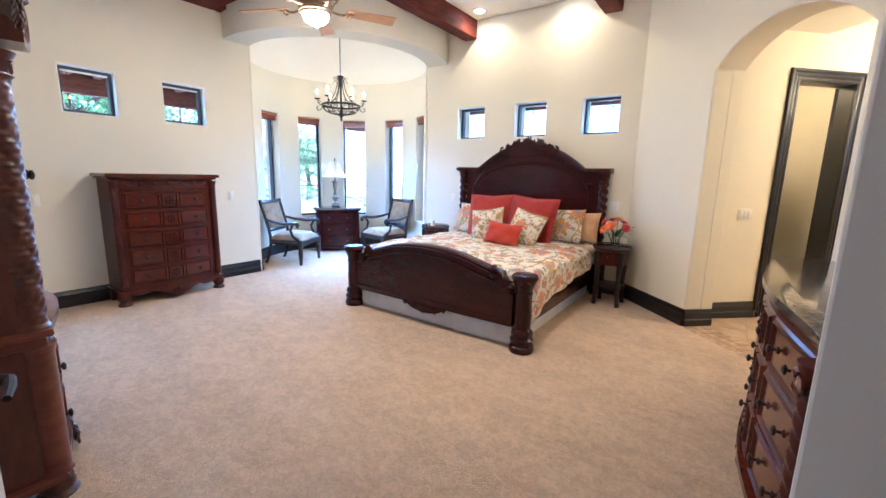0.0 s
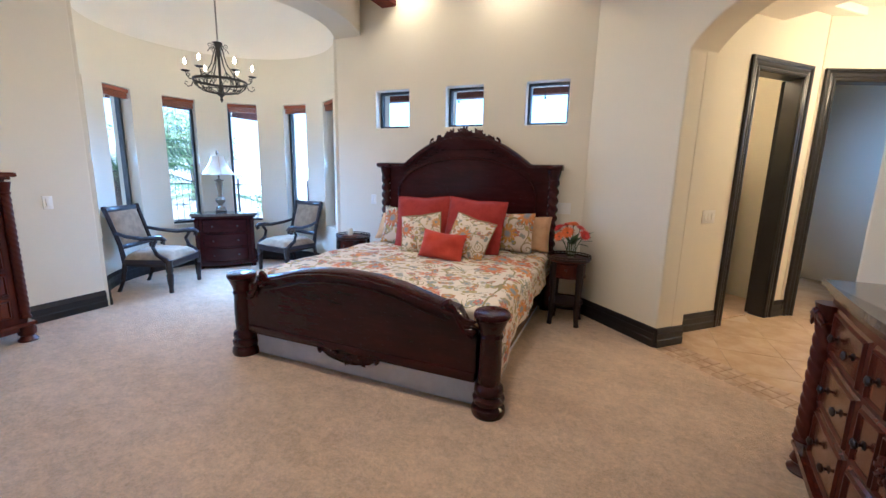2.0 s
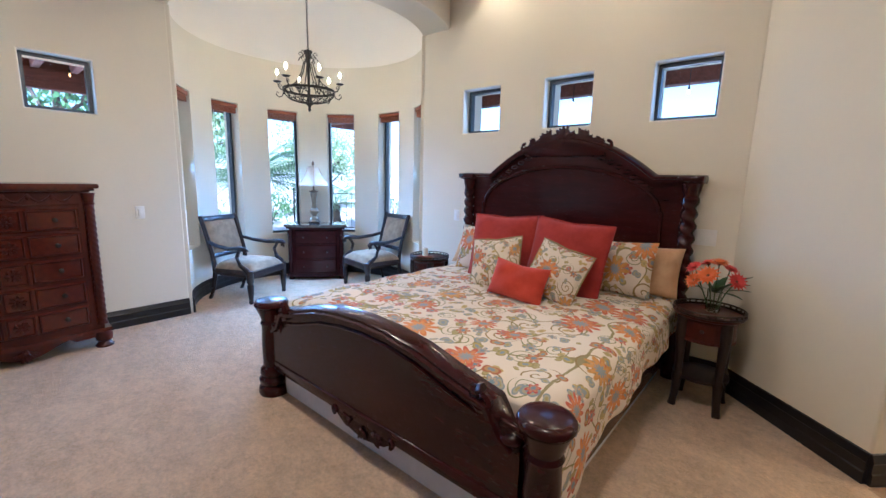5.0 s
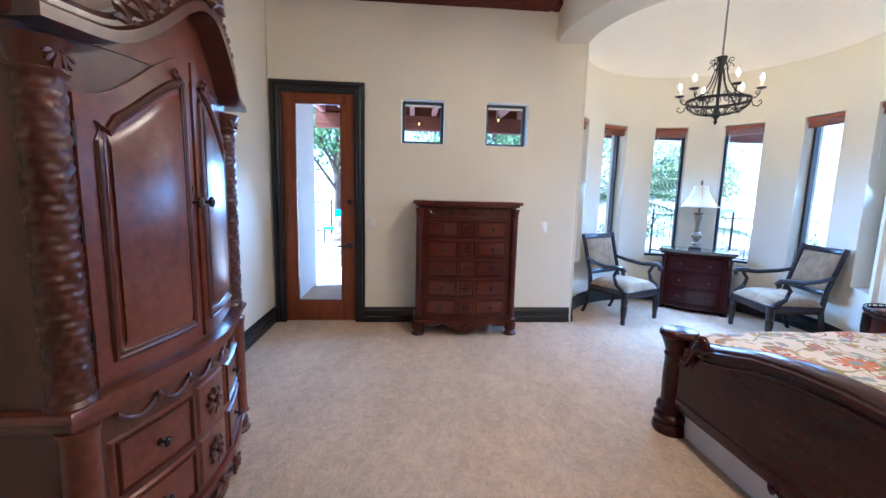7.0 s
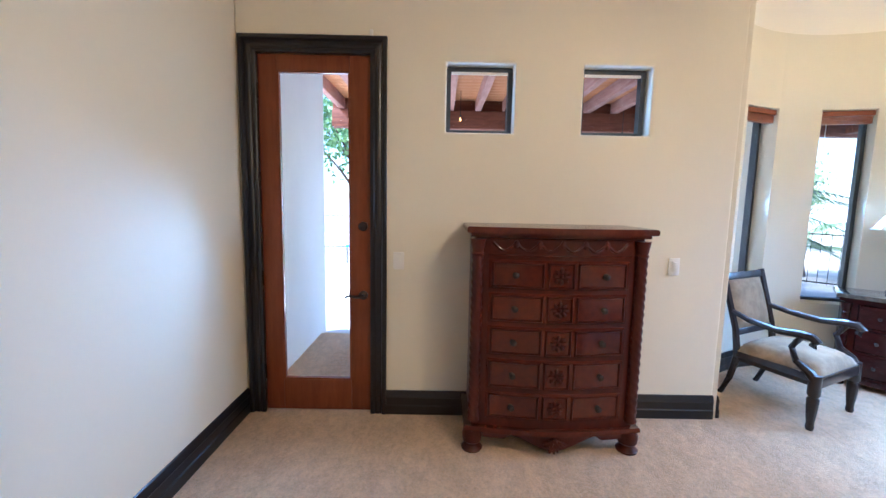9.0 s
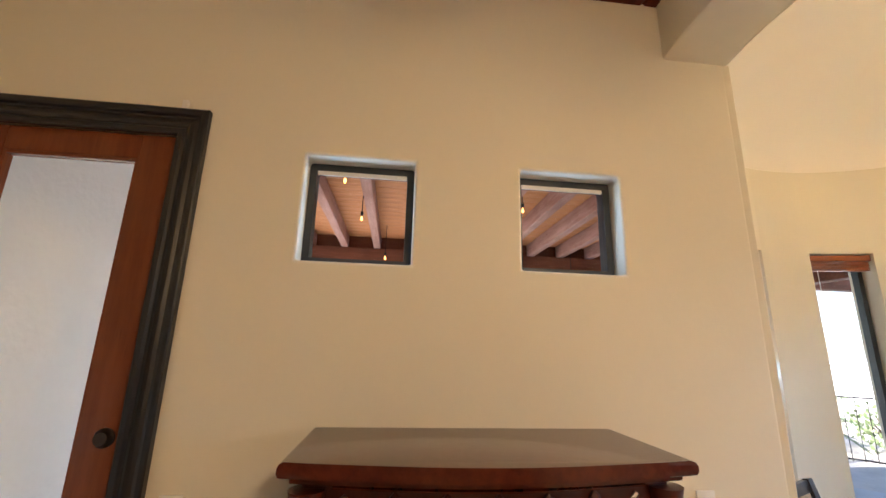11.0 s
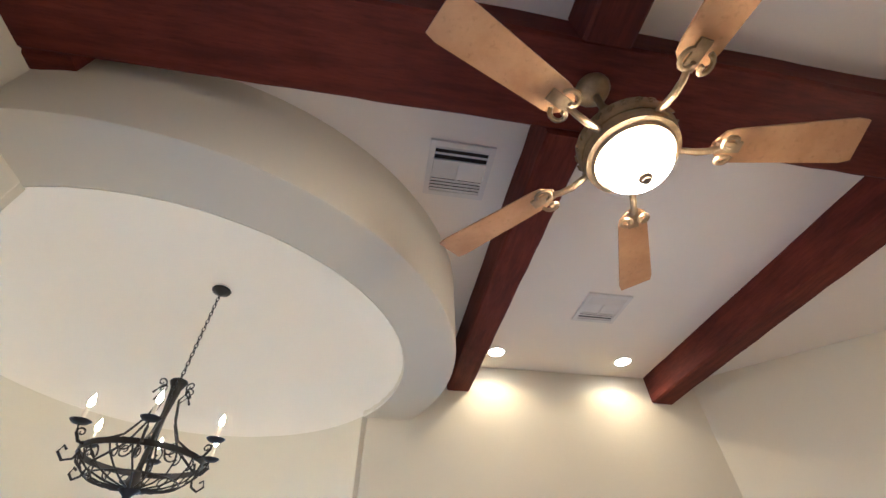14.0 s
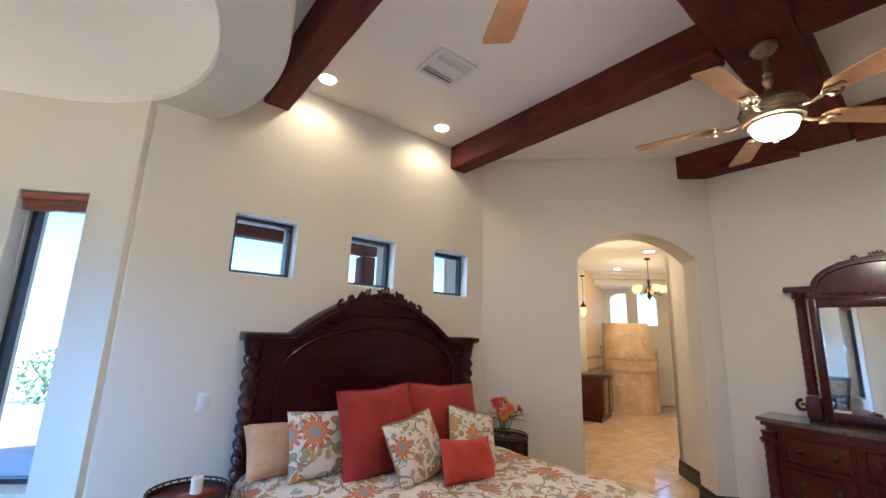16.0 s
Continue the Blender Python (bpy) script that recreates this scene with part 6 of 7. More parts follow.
def ceiling_fan(x, y, turn, label):
    f = thing("ceiling_fan", pose(x, y, 0, 0, 0, turn), label, "ceiling fan", "ceiling fans")
    part("canopy", lathe(B(), [(0.068, 3.349), (0.07, 3.33), (0.055, 3.30), (0.03, 3.285), (0.02, 3.275)], seg=24), old_gold, f)
    part("downrod", lathe(B(), [(0.014, 3.28), (0.014, 3.17), (0.026, 3.16), (0.018, 3.14), (0.03, 3.11), (0.018, 3.08), (0.014, 3.06), (0.03, 3.03), (0.05, 3.0)], seg=16), old_gold, f)
    part("motor_housing", lathe(B(), [(0.045, 3.01), (0.08, 3.0), (0.118, 2.98), (0.148, 2.955), (0.158, 2.945), (0.158, 2.90), (0.152, 2.89)], seg=40), old_gold, f, "cast brass motor housing")
    orn = B()
    for k in range(24):
        a = k * math.tau / 24
        pts = [((0.159 + 0.004 * math.cos(t)) * math.cos(a + 0.085 * math.cos(t) * (1 - t / 9)), (0.159 + 0.004 * math.cos(t)) * math.sin(a + 0.085 * math.cos(t) * (1 - t / 9)), 2.922 + 0.015 * math.sin(t) * (1 - t / 9)) for t in [0.7 * j for j in range(10)]]
        tube(orn, pts, 0.004, 5)
    carving("scroll_relief", orn, old_gold, f, "", "scroll")
    part("light_collar", lathe(B(), [(0.148, 2.89), (0.144, 2.875), (0.150, 2.868), (0.147, 2.85), (0.130, 2.845), (0.124, 2.832), (0.114, 2.834)], seg=40), old_gold, f)
    bw = B()
    lathe(bw, [(0.113, 2.838), (0.112, 2.82), (0.104, 2.795), (0.088, 2.775), (0.06, 2.76), (0.03, 2.752)], seg=36)
    part("glass_bowl", bw, bowl_glow, f, "lit amber glass bowl")
    part("finial", lathe(B(), [(0.012, 2.748), (0.02, 2.744), (0.022, 2.736), (0.012, 2.73), (0.014, 2.722), (0.004, 2.714)], seg=14), old_gold, f)
    for k in range(5):
        a = math.radians(72 * k)
        m = Matrix.Rotation(a, 4, "Z")
        irn = B()
        tube(irn, [(0.135, 0, 2.885), (0.17, 0, 2.875), (0.21, 0, 2.865), (0.25, 0, 2.868), (0.285, 0, 2.885)], [0.011, 0.011, 0.012, 0.011, 0.01], 8)
        for s in (-1, 1):
            pts = [(0.30 + 0.032 * math.cos(t) * (1 - t / 8), s * (0.026 + 0.028 * math.sin(t) * (1 - t / 8)), 2.872 - 0.004 * t) for t in [0.5 * j for j in range(11)]]
            tube(irn, pts, 0.008, 6)
        box(irn, 0.27, 0.36, -0.02, 0.02, 2.880, 2.888, 0.002)
        bmesh.ops.transform(irn, matrix=m, verts=irn.verts)
        part("blade_iron", irn, old_gold, f, "scrolled brass blade iron")
        bl = B()
        n = 14
        top, bot = [], []
        edge = []
        for i in range(n + 1):
            g = i / n
            xx = 0.27 + 0.475 * g
            ww = 0.052 + 0.022 * g
            if g < 0.12:
                ww *= math.sqrt(max(0.05, 1 - (1 - g / 0.12) ** 2))
            if g > 0.94:
                ww *= 1 - 0.12 * ((g - 0.94) / 0.06) ** 2
            edge.append((xx, ww))
        for z in (2.889, 2.897):
            row = []
            for xx, ww in edge:
                row.append((bl.verts.new((xx, -ww, z + ww * 0.2)), bl.verts.new((xx, ww, z - ww * 0.2))))
            (top if z > 2.89 else bot).extend(row)
        for i in range(n):
            bl.faces.new((top[i][0], top[i + 1][0], top[i + 1][1], top[i][1]))
            bl.faces.new((bot[i][0], bot[i][1], bot[i + 1][1], bot[i + 1][0]))
            bl.faces.new((bot[i][0], bot[i + 1][0], top[i + 1][0], top[i][0]))
            bl.faces.new((bot[i][1], top[i][1], top[i + 1][1], bot[i + 1][1]))
        for i in (0, n):
            bl.faces.new((bot[i][0], top[i][0], top[i][1], bot[i][1]))
        bmesh.ops.transform(bl, matrix=m, verts=bl.verts)
        part("blade", bl, blade_wood, f, "pale brown wooden blade")
    return f


blade_wood = timber("weathered maple blade", (0.40, 0.215, 0.085), (0.55, 0.33, 0.15), 0.4, (3, 3, 3), 0.1)
ceiling_fan(-3.08, 2.615, 60, "antique brass ceiling fan with lit bowl, nearer the nook")
ceiling_fan(-1.06, 2.62, 28, "antique brass ceiling fan with lit bowl, nearer the dresser")


def vent(x, y, turn, label):
    v = thing("ceiling_vent", pose(x, y, CEIL, 0, 0, turn), label, "vent", "ceiling vents")
    # Flat near-black sheet: the shade inside the duct is put into its colour.
    part("duct_shade_sheet", box(B(), -0.145, 0.145, -0.145, 0.145, -0.004, -0.001), void_dark, v)
    fr = B()
    for x0, x1, y0, y1 in ((-0.17, -0.14, -0.17, 0.17), (0.14, 0.17, -0.17, 0.17), (-0.14, 0.14, -0.17, -0.14), (-0.14, 0.14, 0.14, 0.17)):
        box(fr, x0, x1, y0, y1, -0.016, 0.0)
    part("frame", fr, vent_paint, v)
    part("blank_plate", box(B(), -0.138, 0.138, -0.055, 0.062, -0.013, -0.005), vent_paint, v)
    part("divider", box(B(), -0.006, 0.006, -0.055, 0.062, -0.022, -0.013), vent_paint, v)
    part("divider", box(B(), -0.138, 0.138, 0.056, 0.066, -0.022, -0.013), vent_paint, v)
    for y0 in (0.072, 0.106):
        part("slat", box(B(), -0.138, 0.138, -0.005, 0.005, -0.006, 0.006, 0, pose(0, y0 + 0.024, -0.010, 40)), vent_paint, v)
    for k in range(4):
        part("slat", box(B(), -0.138, 0.138, -0.013, 0.013, -0.0015, 0.0015, 0, pose(0, -0.068 - 0.021 * k, -0.012, -30)), vent_paint, v)
    return v


vent(-3.503, 3.235, 180, "white square ceiling grille beside the round soffit")
vent(-2.185, 4.291, 0, "white square ceiling grille above the bed")
for x in (-2.81, -1.627):
    c = thing("recessed_light", pose(x, 5.035, CEIL), "lit round recessed light close to the wall", "ceiling light", "recessed lights")
    part("trim_ring", lathe(B(), [(0.085, -0.001), (0.085, -0.006), (0.07, -0.009), (0.066, -0.003)], seg=28), white_plastic, c)
    part("lens", lathe(B(), [(0.064, -0.0015), (0.064, -0.006), (0.03, -0.009)], seg=24), can_glow, c, "lit lens")
    sd = bpy.data.lights.new("recessed_beam", "SPOT")
    sd.energy, sd.spot_size, sd.spot_blend, sd.shadow_soft_size, sd.color = SPOT, radians(142), 0.4, 0.04, (1.0, 0.60, 0.22)
    so = new("recessed_beam", sd)
    so.matrix_world = look((x, 5.035, CEIL - 0.02), (x, 5.28, 0))
sm = thing("smoke_detector", pose(0.233, 1.97, CEIL), "round white smoke detector on the ceiling", "detector")
part("housing", lathe(B(), [(0.062, -0.001), (0.062, -0.015), (0.05, -0.032), (0.02, -0.036)], seg=24), white_plastic, sm)
sk = thing("ceiling_speaker", pose(-0.01, 1.48, CEIL), "round white flush ceiling speaker", "speaker")
part("grille", lathe(B(), [(0.11, -0.001), (0.11, -0.006), (0.10, -0.009), (0.05, -0.010)], seg=32), vent_paint, sk)

# ---- bath beyond the arch ----
AX, AY = 0.375, 4.158


def bath(n, s):
    """A place in the bath: n metres in through the arch, s to its right."""
    return (AX + 0.7071 * (n + s), AY + 0.7071 * (n - s))


def bath_wall(name, a, b, z1=3.2, holes=(), mat=None, thick=0.14, z0=0.0):
    return straight(name, bath(*a), bath(*b), 1, z1, thick, holes, mat or plaster, 0.01, z0)


P2, P3 = (2.06, -0.785), (5.35, 0.70)
bath_wall("wall_bath_return", (0.315, -0.60), (0.315, -0.785))
bath_wall("wall_bath_left", (0.315, -0.785), P2, 3.2, [(0.765, 1.485, -1, 2.435)])
bath_wall("wall_bath_door", P2, P3, 3.2, [(0.13, 0.93, -1, 2.435)])
P4 = (6.9, 1.55)
bath_wall("wall_bath_vanity", P3, P4, 3.2, [], bath_paint)
bath_wall("wall_bath_far", P4, (6.3, 4.2), 3.2, [(0.14, 0.54, 1.93, 2.75), (0.80, 1.25, 1.93, 2.75)])
far_at = line_map(bath(*P4), bath(6.3, 4.2), 1)
for u, way in ((0.14, 1), (1.25, -1)):
    bm = B()
    edge = [(u - way * 0.01, 2.76)] + [(u - way * 0.01 + way * 0.28 * (1 - math.cos(math.pi / 2 * k / 8)), 2.52 + 0.24 * math.sin(math.pi / 2 * k / 8)) for k in range(9)]
    rows = [[bm.verts.new(far_at(p, v, z)) for p, z in edge] for v in (0.004, 0.136)]
    bm.faces.new(rows[0])
    bm.faces.new(rows[1][::-1])
    for k in range(10):
        bm.faces.new((rows[0][k], rows[0][(k + 1) % 10], rows[1][(k + 1) % 10], rows[1][k]))
    setting("trim", bm, plaster, False)
for s0 in (0.34, 1.025):
    x, y, z = far_at(s0, -0.03, 2.3)
    daylight(x, y, z, 0.36, 0.6, -150, 0.8, 0.5, 150)
bath_wall("wall_bath_right", (6.3, 4.2), (1.2, 3.2))
bath_wall("wall_bath_right_b", (1.2, 3.2), (1.2, 0.785))
bath_wall("wall_bath_passage", (1.2, 0.785), (0.315, 0.785))
bath_wall("wall_bath_return_b", (0.315, 0.785), (0.315, 0.60))


def bath_slab(name, pts, z0, z1, mat):
    return setting(name, slab(B(), [bath(*p) for p in pts], z0, z1), mat, False)


bath_slab("floor_bath", [(0.02, -0.9), (7.2, -0.9), (7.2, 4.4), (0.02, 4.4)], -0.12, -0.008, grout)
bath_slab("ceiling_bath", [(0.31, -0.95), (7.3, -2.2), (7.3, 4.5), (0.31, 4.5)], 3.16, 3.28, ceiling_paint)


def tray(name, n0, n1, s0, s1, z, w, h):
    """A stepped soffit round the raised ceiling."""
    bm = B()
    for a0, a1, b0, b1 in ((n0, n0 + w, s0, s1), (n1 - w, n1, s0, s1), (n0 + w, n1 - w, s0, s0 + w), (n0 + w, n1 - w, s1 - w, s1)):
        pts = [bath(a0, b0), bath(a1, b0), bath(a1, b1), bath(a0, b1)]
        slab(bm, pts, z, z + h)
    return setting(name, bm, ceiling_paint, False, 0.012)


tray("ceiling_tray_low", 0.312, 7.1, -1.9, 4.4, 2.86, 1.05, 0.15)
tray("ceiling_tray_mid", 0.312, 7.1, -1.9, 4.4, 3.011, 1.25, 0.08)
tray("ceiling_tray_top", 0.312, 7.1, -1.9, 4.4, 3.092, 1.42, 0.068)

# closet behind the first door, small room behind the second
bath_wall("wall_closet_a", (0.30, -0.93), (0.30, -1.95), 3.0)
bath_wall("wall_closet_b", (0.30, -1.95), (2.35, -1.95), 3.0)
bath_wall("wall_closet_c", (2.35, -1.94), (2.35, -1.0), 3.0)
bath_slab("floor_closet", [(0.2, -0.9), (0.2, -2.05), (2.5, -2.05), (2.5, -0.92)], -0.1, 0.0, carpet_mat)
bath_slab("ceiling_closet", [(0.2, -0.92), (0.2, -2.05), (2.3, -2.05), (2.3, -0.92)], 2.9, 3.0, ceiling_paint)
sh = thing("closet_shelf_unit", pose(*bath(1.5, -1.45), 0, 0, 0, 45), "cream built-in closet shelves with rounded end panel", "shelves")
bm = B()
plate(bm, [(-0.3, 0.02), (0.36, 0.02), (0.36, 1.6), (0.30, 1.84), (0.15, 1.95), (-0.3, 1.95)], -0.012, 0.012)
part("end_panel", bm, plaster, sh)
for z in (0.25, 0.65, 1.05, 1.45, 1.85):
    part("shelf", box(B(), -0.3, 0.28, 0.014, 0.44, z, z + 0.022), plaster, sh)
bath_wall("wall_wc_a", (2.25, -0.94), (4.4, -2.0), 3.0)
bath_wall("wall_wc_b", (4.4, -2.3), (4.4, 0.1), 3.0)
bath_slab("ceiling_wc", [(2.0, -0.85), (4.5, -2.5), (4.5, 0.2)], 2.9, 3.0, ceiling_paint)
bath_slab("floor_wc", [(2.0, -0.85), (4.5, -2.5), (4.5, 0.2)], -0.1, -0.004, travertine)
# Added bluish lamp for a glow on the wall; no window is built here.
daylight(*bath(2.95, -1.15), 1.75, 0.4, 0.6, 20, 1.2, 0.1, 110)


def bath_casing(name, a, b, h):
    setting(name, casing(B(), bath(*a), bath(*b), -1, h, 0.10, 0.03), trim_black, False)


bath_casing("door_frame_3", (1.085, -0.785), (1.795, -0.785), 2.43)
d23 = (Vector(P3) - Vector(P2)).normalized()
bath_casing("door_frame_4", tuple(Vector(P2) + d23 * 0.13), tuple(Vector(P2) + d23 * 0.93), 2.43)


def jamb_lining(name, a, b, h, deep):
    """Black boards that line a doorway from a to b, as deep as its wall."""
    at = line_map(bath(*a), bath(*b), 1)
    L = (Vector(b) - Vector(a)).length
    bm = B()
    for u0, u1, z0, z1 in ((0.001, 0.022, 0.0, h), (L - 0.022, L - 0.001, 0.0, h), (0.023, L - 0.023, h - 0.021, h)):
        vs = [bm.verts.new(at(u, v, z)) for u in (u0, u1) for v in (0.001, deep) for z in (z0, z1)]
        for f in ((0, 1, 3, 2), (4, 6, 7, 5), (0, 4, 5, 1), (2, 3, 7, 6), (0, 2, 6, 4), (1, 5, 7, 3)):
            bm.faces.new([vs[i] for i in f])
    setting(name, bm, trim_black, False)


jamb_lining("door_frame_5", (1.08, -0.785), (1.80, -0.785), 2.434, 0.146)
jamb_lining("door_frame_6", tuple(Vector(P2) + d23 * 0.13), tuple(Vector(P2) + d23 * 0.93), 2.434, 0.146)
d3 = tagged(new("door_3"), "black painted closet door standing open inwards", "door", kind="structure")
d3.matrix_basis = pose(*bath(1.775, -0.94), 0.012, 0, 0, 73.5)
part("leaf", box(B(), 0, 0.62, -0.02, 0.02, 0, 2.40, 0.003), trim_black, d3)
part("knob", lathe(B(), [(0.025, 0), (0.01, 0.008), (0.01, 0.03), (0.027, 0.045), (0.02, 0.06)], seg=16, m=pose(0.55, -0.02, 0.95, 90)), bronze, d3)
base_run("baseboard_bath_left", [bath(0.315, -0.62), bath(0.315, -0.785), bath(0.985, -0.785)], 1)
base_run("baseboard_bath_left_b", [bath(1.895, -0.785), bath(*P2), tuple(bath(*(Vector(P2) + d23 * 0.03)))], 1)
base_run("baseboard_bath_passage", [bath(1.2, 0.785), bath(0.315, 0.785)], 1)

# vanity, shower, lights
va = thing("vanity_cabinet", pose(*bath(4.56, 0.36), 0, 0, 0, 17.5), "dark red wooden bathroom vanity cabinet", "cabinet")
part("body", box(B(), -0.35, 0.55, -0.5, -0.02, 0.09, 0.84, 0.012), chest_wood_deep, va)
part("counter", box(B(), -0.38, 0.58, -0.53, -0.02, 0.842, 0.88, 0.008), granite, va)
for k in (0, 1):
    part("door", box(B(), -0.31 + 0.43 * k, 0.08 + 0.43 * k, -0.516, -0.501, 0.14, 0.80, 0.006), chest_wood, va)
part("plinth", box(B(), -0.33, 0.53, -0.47, -0.03, 0.0, 0.089), chest_wood_deep, va)


def shower():
    th = thing("shower_wall", pose(*bath(5.75, 1.75), 0), "curved half-height travertine shower wall with trim bands", "shower wall")
    core = B()
    n = 26
    R = 0.58
    base = math.radians(45)
    a0, a1 = base + math.radians(75), base + math.radians(285)

    def tilecap(bm, r0, r1, z0, z1, f0, f1, k):
        rows = []
        for i in range(k + 1):
            a = a0 + (a1 - a0) * (f0 + (f1 - f0) * i / k)
            rows.append([bm.verts.new((r * math.cos(a), r * math.sin(a), z)) for r, z in ((r0, z0), (r1, z0), (r1, z1), (r0, z1))])
        for p, q in zip(rows, rows[1:]):
            for j in range(4):
                bm.faces.new((p[j], q[j], q[(j + 1) % 4], p[(j + 1) % 4]))
        bm.faces.new(rows[0])
        bm.faces.new(rows[-1][::-1])
        return bm
    part("core", tilecap(B(), R - 0.10, R - 0.008, 0.0, 1.25, 0, 1, n), grout, th)
    part("upper_core", tilecap(B(), R - 0.10, R - 0.008, 1.25, 1.93, 0.0, 0.62, n), grout, th)
    cols = 8
    for r, (z0, z1) in enumerate(((0.0, 0.28), (0.283, 0.56), (0.563, 0.83), (0.90, 1.10), (1.17, 1.40), (1.403, 1.66), (1.663, 1.93))):
        for k in range(cols):
            if z0 > 1.2 and (k + 1) / cols > 0.63:
                continue
            part("tile", tilecap(B(), R - 0.009, R, z0, z1, k / cols + 0.001, (k + 1) / cols - 0.001, 4), travertine, th)
    for z in (0.835, 1.105):
        part("trim_band", tilecap(B(), R - 0.02, R + 0.02, z, z + 0.06, 0, 1, n), mosaic_stone, th)


shower()
hd = thing("shower_head", pose(*bath(6.3, 2.25), 1.78, 0, 0, 45), "dark bronze shower head on a bent arm", "shower head")
part("arm", tube(B(), [(0.3, 0, 0.05), (0.12, 0, 0.1), (0.0, 0, 0.06)], 0.012), bronze, hd)
part("head", lathe(B(), [(0.02, 0.06), (0.07, 0.0), (0.075, -0.02), (0.02, -0.022)], seg=18), bronze, hd)
tw = thing("towel_ring", pose(*bath(6.27, 1.225), 1.36, 0, 0, 17), "dark bronze towel ring on the wall", "towel ring")
part("ring", tube(B(), [(0.085 * math.cos(k * math.tau / 24), -0.03, -0.085 + 0.085 * math.sin(k * math.tau / 24)) for k in range(25)], 0.006, 6), bronze, tw)
part("mount", lathe(B(), [(0.025, 0), (0.02, 0.02), (0.01, 0.035)], seg=14, m=pose(0, 0, 0, 90)), bronze, tw)


def bath_rail(z, a, b):
    at0, at1 = Vector((*bath(*a), z)), Vector((*bath(*b), z))
    return setting("trim", strip(B(), [at0, at0.lerp(at1, 0.5), at1], 0.03, 0.06), mosaic_stone, False)


bath_rail(1.13, P3, P4)
bath_rail(0.86, P3, P4)


def bath_light(n, s, z=3.16):
    c = thing("recessed_light", pose(*bath(n, s), z), "lit round recessed light in the bath ceiling", "ceiling light", "bath recessed lights")
    part("trim_ring", lathe(B(), [(0.10, -0.001), (0.10, -0.006), (0.08, -0.009), (0.078, -0.003)], seg=24), white_plastic, c)
    part("lens", lathe(B(), [(0.076, -0.0015), (0.076, -0.006), (0.03, -0.009)], seg=24), can_glow, c, "lit lens")


for n, s in ((2.2, 0.35), (3.18, 1.36), (5.24, 1.41)):
    bath_light(n, s)
# Closet fixture is unseen, added with a point lamp below to brighten the shelves.
bath_light(0.85, -1.45, 2.899)
for n, s, z, share in ((2.0, 0.4, 2.5, 2.3), (4.4, 1.5, 2.3, 1.2), (0.85, -1.45, 2.7, 0.8)):
    pd = bpy.data.lights.new("bath_lamp", "POINT")
    pd.energy, pd.shadow_soft_size, pd.color = BATH * share, 0.12, (1.0, 0.60, 0.22)
    po = new("bath_lamp", pd)
    po.location = (*bath(n, s), z)


def bath_chandelier(n, s):
    c = thing("bath_chandelier", pose(*bath(n, s), 0), "bronze chandelier with lit amber glass shades", "chandelier")
    part("canopy", lathe(B(), [(0.06, 3.158), (0.05, 3.13), (0.01, 3.12)], seg=18), bronze, c)
    part("stem", lathe(B(), [(0.006, 3.12), (0.006, 2.75), (0.03, 2.70), (0.014, 2.6), (0.02, 2.5), (0.045, 2.40), (0.02, 2.36), (0.004, 2.33)], seg=14), bronze, c)
    for k in range(5):
        a = k * math.tau / 5 + 0.3
        m = Matrix.Rotation(a, 4, "Z")
        ar = tube(B(), [(0.01, 0, 2.62), (0.10, 0, 2.46), (0.2, 0, 2.43), (0.26, 0, 2.48)], 0.008, 6)
        bmesh.ops.transform(ar, matrix=m, verts=ar.verts)
        ap = part("arm", ar, bronze, c)
        part("shade", lathe(B(), [(0.03, 2.48), (0.055, 2.50), (0.065, 2.54), (0.058, 2.59), (0.072, 2.61)], 0.26 * math.cos(a), 0.26 * math.sin(a), 18), shade_glow, ap, "lit amber glass shade")


bath_chandelier(3.9, 1.58)
pl = thing("pendant_lantern", pose(*bath(4.35, 0.42), 0), "bronze pendant lantern with lit amber glass", "pendant lamp")
part("canopy", lathe(B(), [(0.05, 2.858), (0.04, 2.84), (0.008, 2.83)], seg=16), bronze, pl)
part("chain", tube(B(), [(0, 0, 2.84), (0, 0, 2.3)], 0.005, 6), bronze, pl)
part("cage", lathe(B(), [(0.01, 2.32), (0.03, 2.26), (0.06, 2.22), (0.064, 2.2), (0.02, 2.19)], seg=16), bronze, pl)
part("glass_cup", lathe(B(), [(0.055, 2.19), (0.065, 2.12), (0.05, 2.04), (0.01, 2.0)], seg=18), shade_glow, pl, "lit amber glass cup")

# stone floor pieces
tile_mesh = bpy.data.meshes.new("tile")
tb = box(B(), -0.222, 0.222, -0.222, 0.222, -0.008, 0.0, 0.003)
tb.to_mesh(tile_mesh)
tb.free()
tile_mesh.materials.append(travertine)
floor_bath = bpy.data.objects["floor_bath"]
for i in range(18):
    for j in range(18):
        x, y = -0.2 + 0.45 * i, 1.9 + 0.45 * j
        n, s = ((x - AX) + (y - AY)) * 0.7071, ((x - AX) - (y - AY)) * 0.7071
        if n < 0.2 or n > 7 or s < -1.0 or s > 4.2 or (n < 1.2 and s > 0.95):
            continue
        t = new("tile", tile_mesh)
        t.parent = floor_bath
        t.matrix_basis = pose(x, y, -0.0045, 0, 0, 90 * ((i * 3 + j) % 4))
small_mesh = bpy.data.meshes.new("mosaic_tile")
tb = box(B(), -0.046, 0.046, -0.046, 0.046, -0.008, 0.0, 0.004)
tb.to_mesh(small_mesh)
tb.free()
small_mesh.materials.append(mosaic_stone)
for i in range(3):
    for j in range(12):
        t = new("mosaic_tile", small_mesh)
        t.parent = floor_bath
        t.matrix_basis = pose(*bath(0.02 + 0.096 * i, -0.53 + 0.0965 * j), 0.0005, 0, 0, 45 + 90 * ((i + j) % 4))

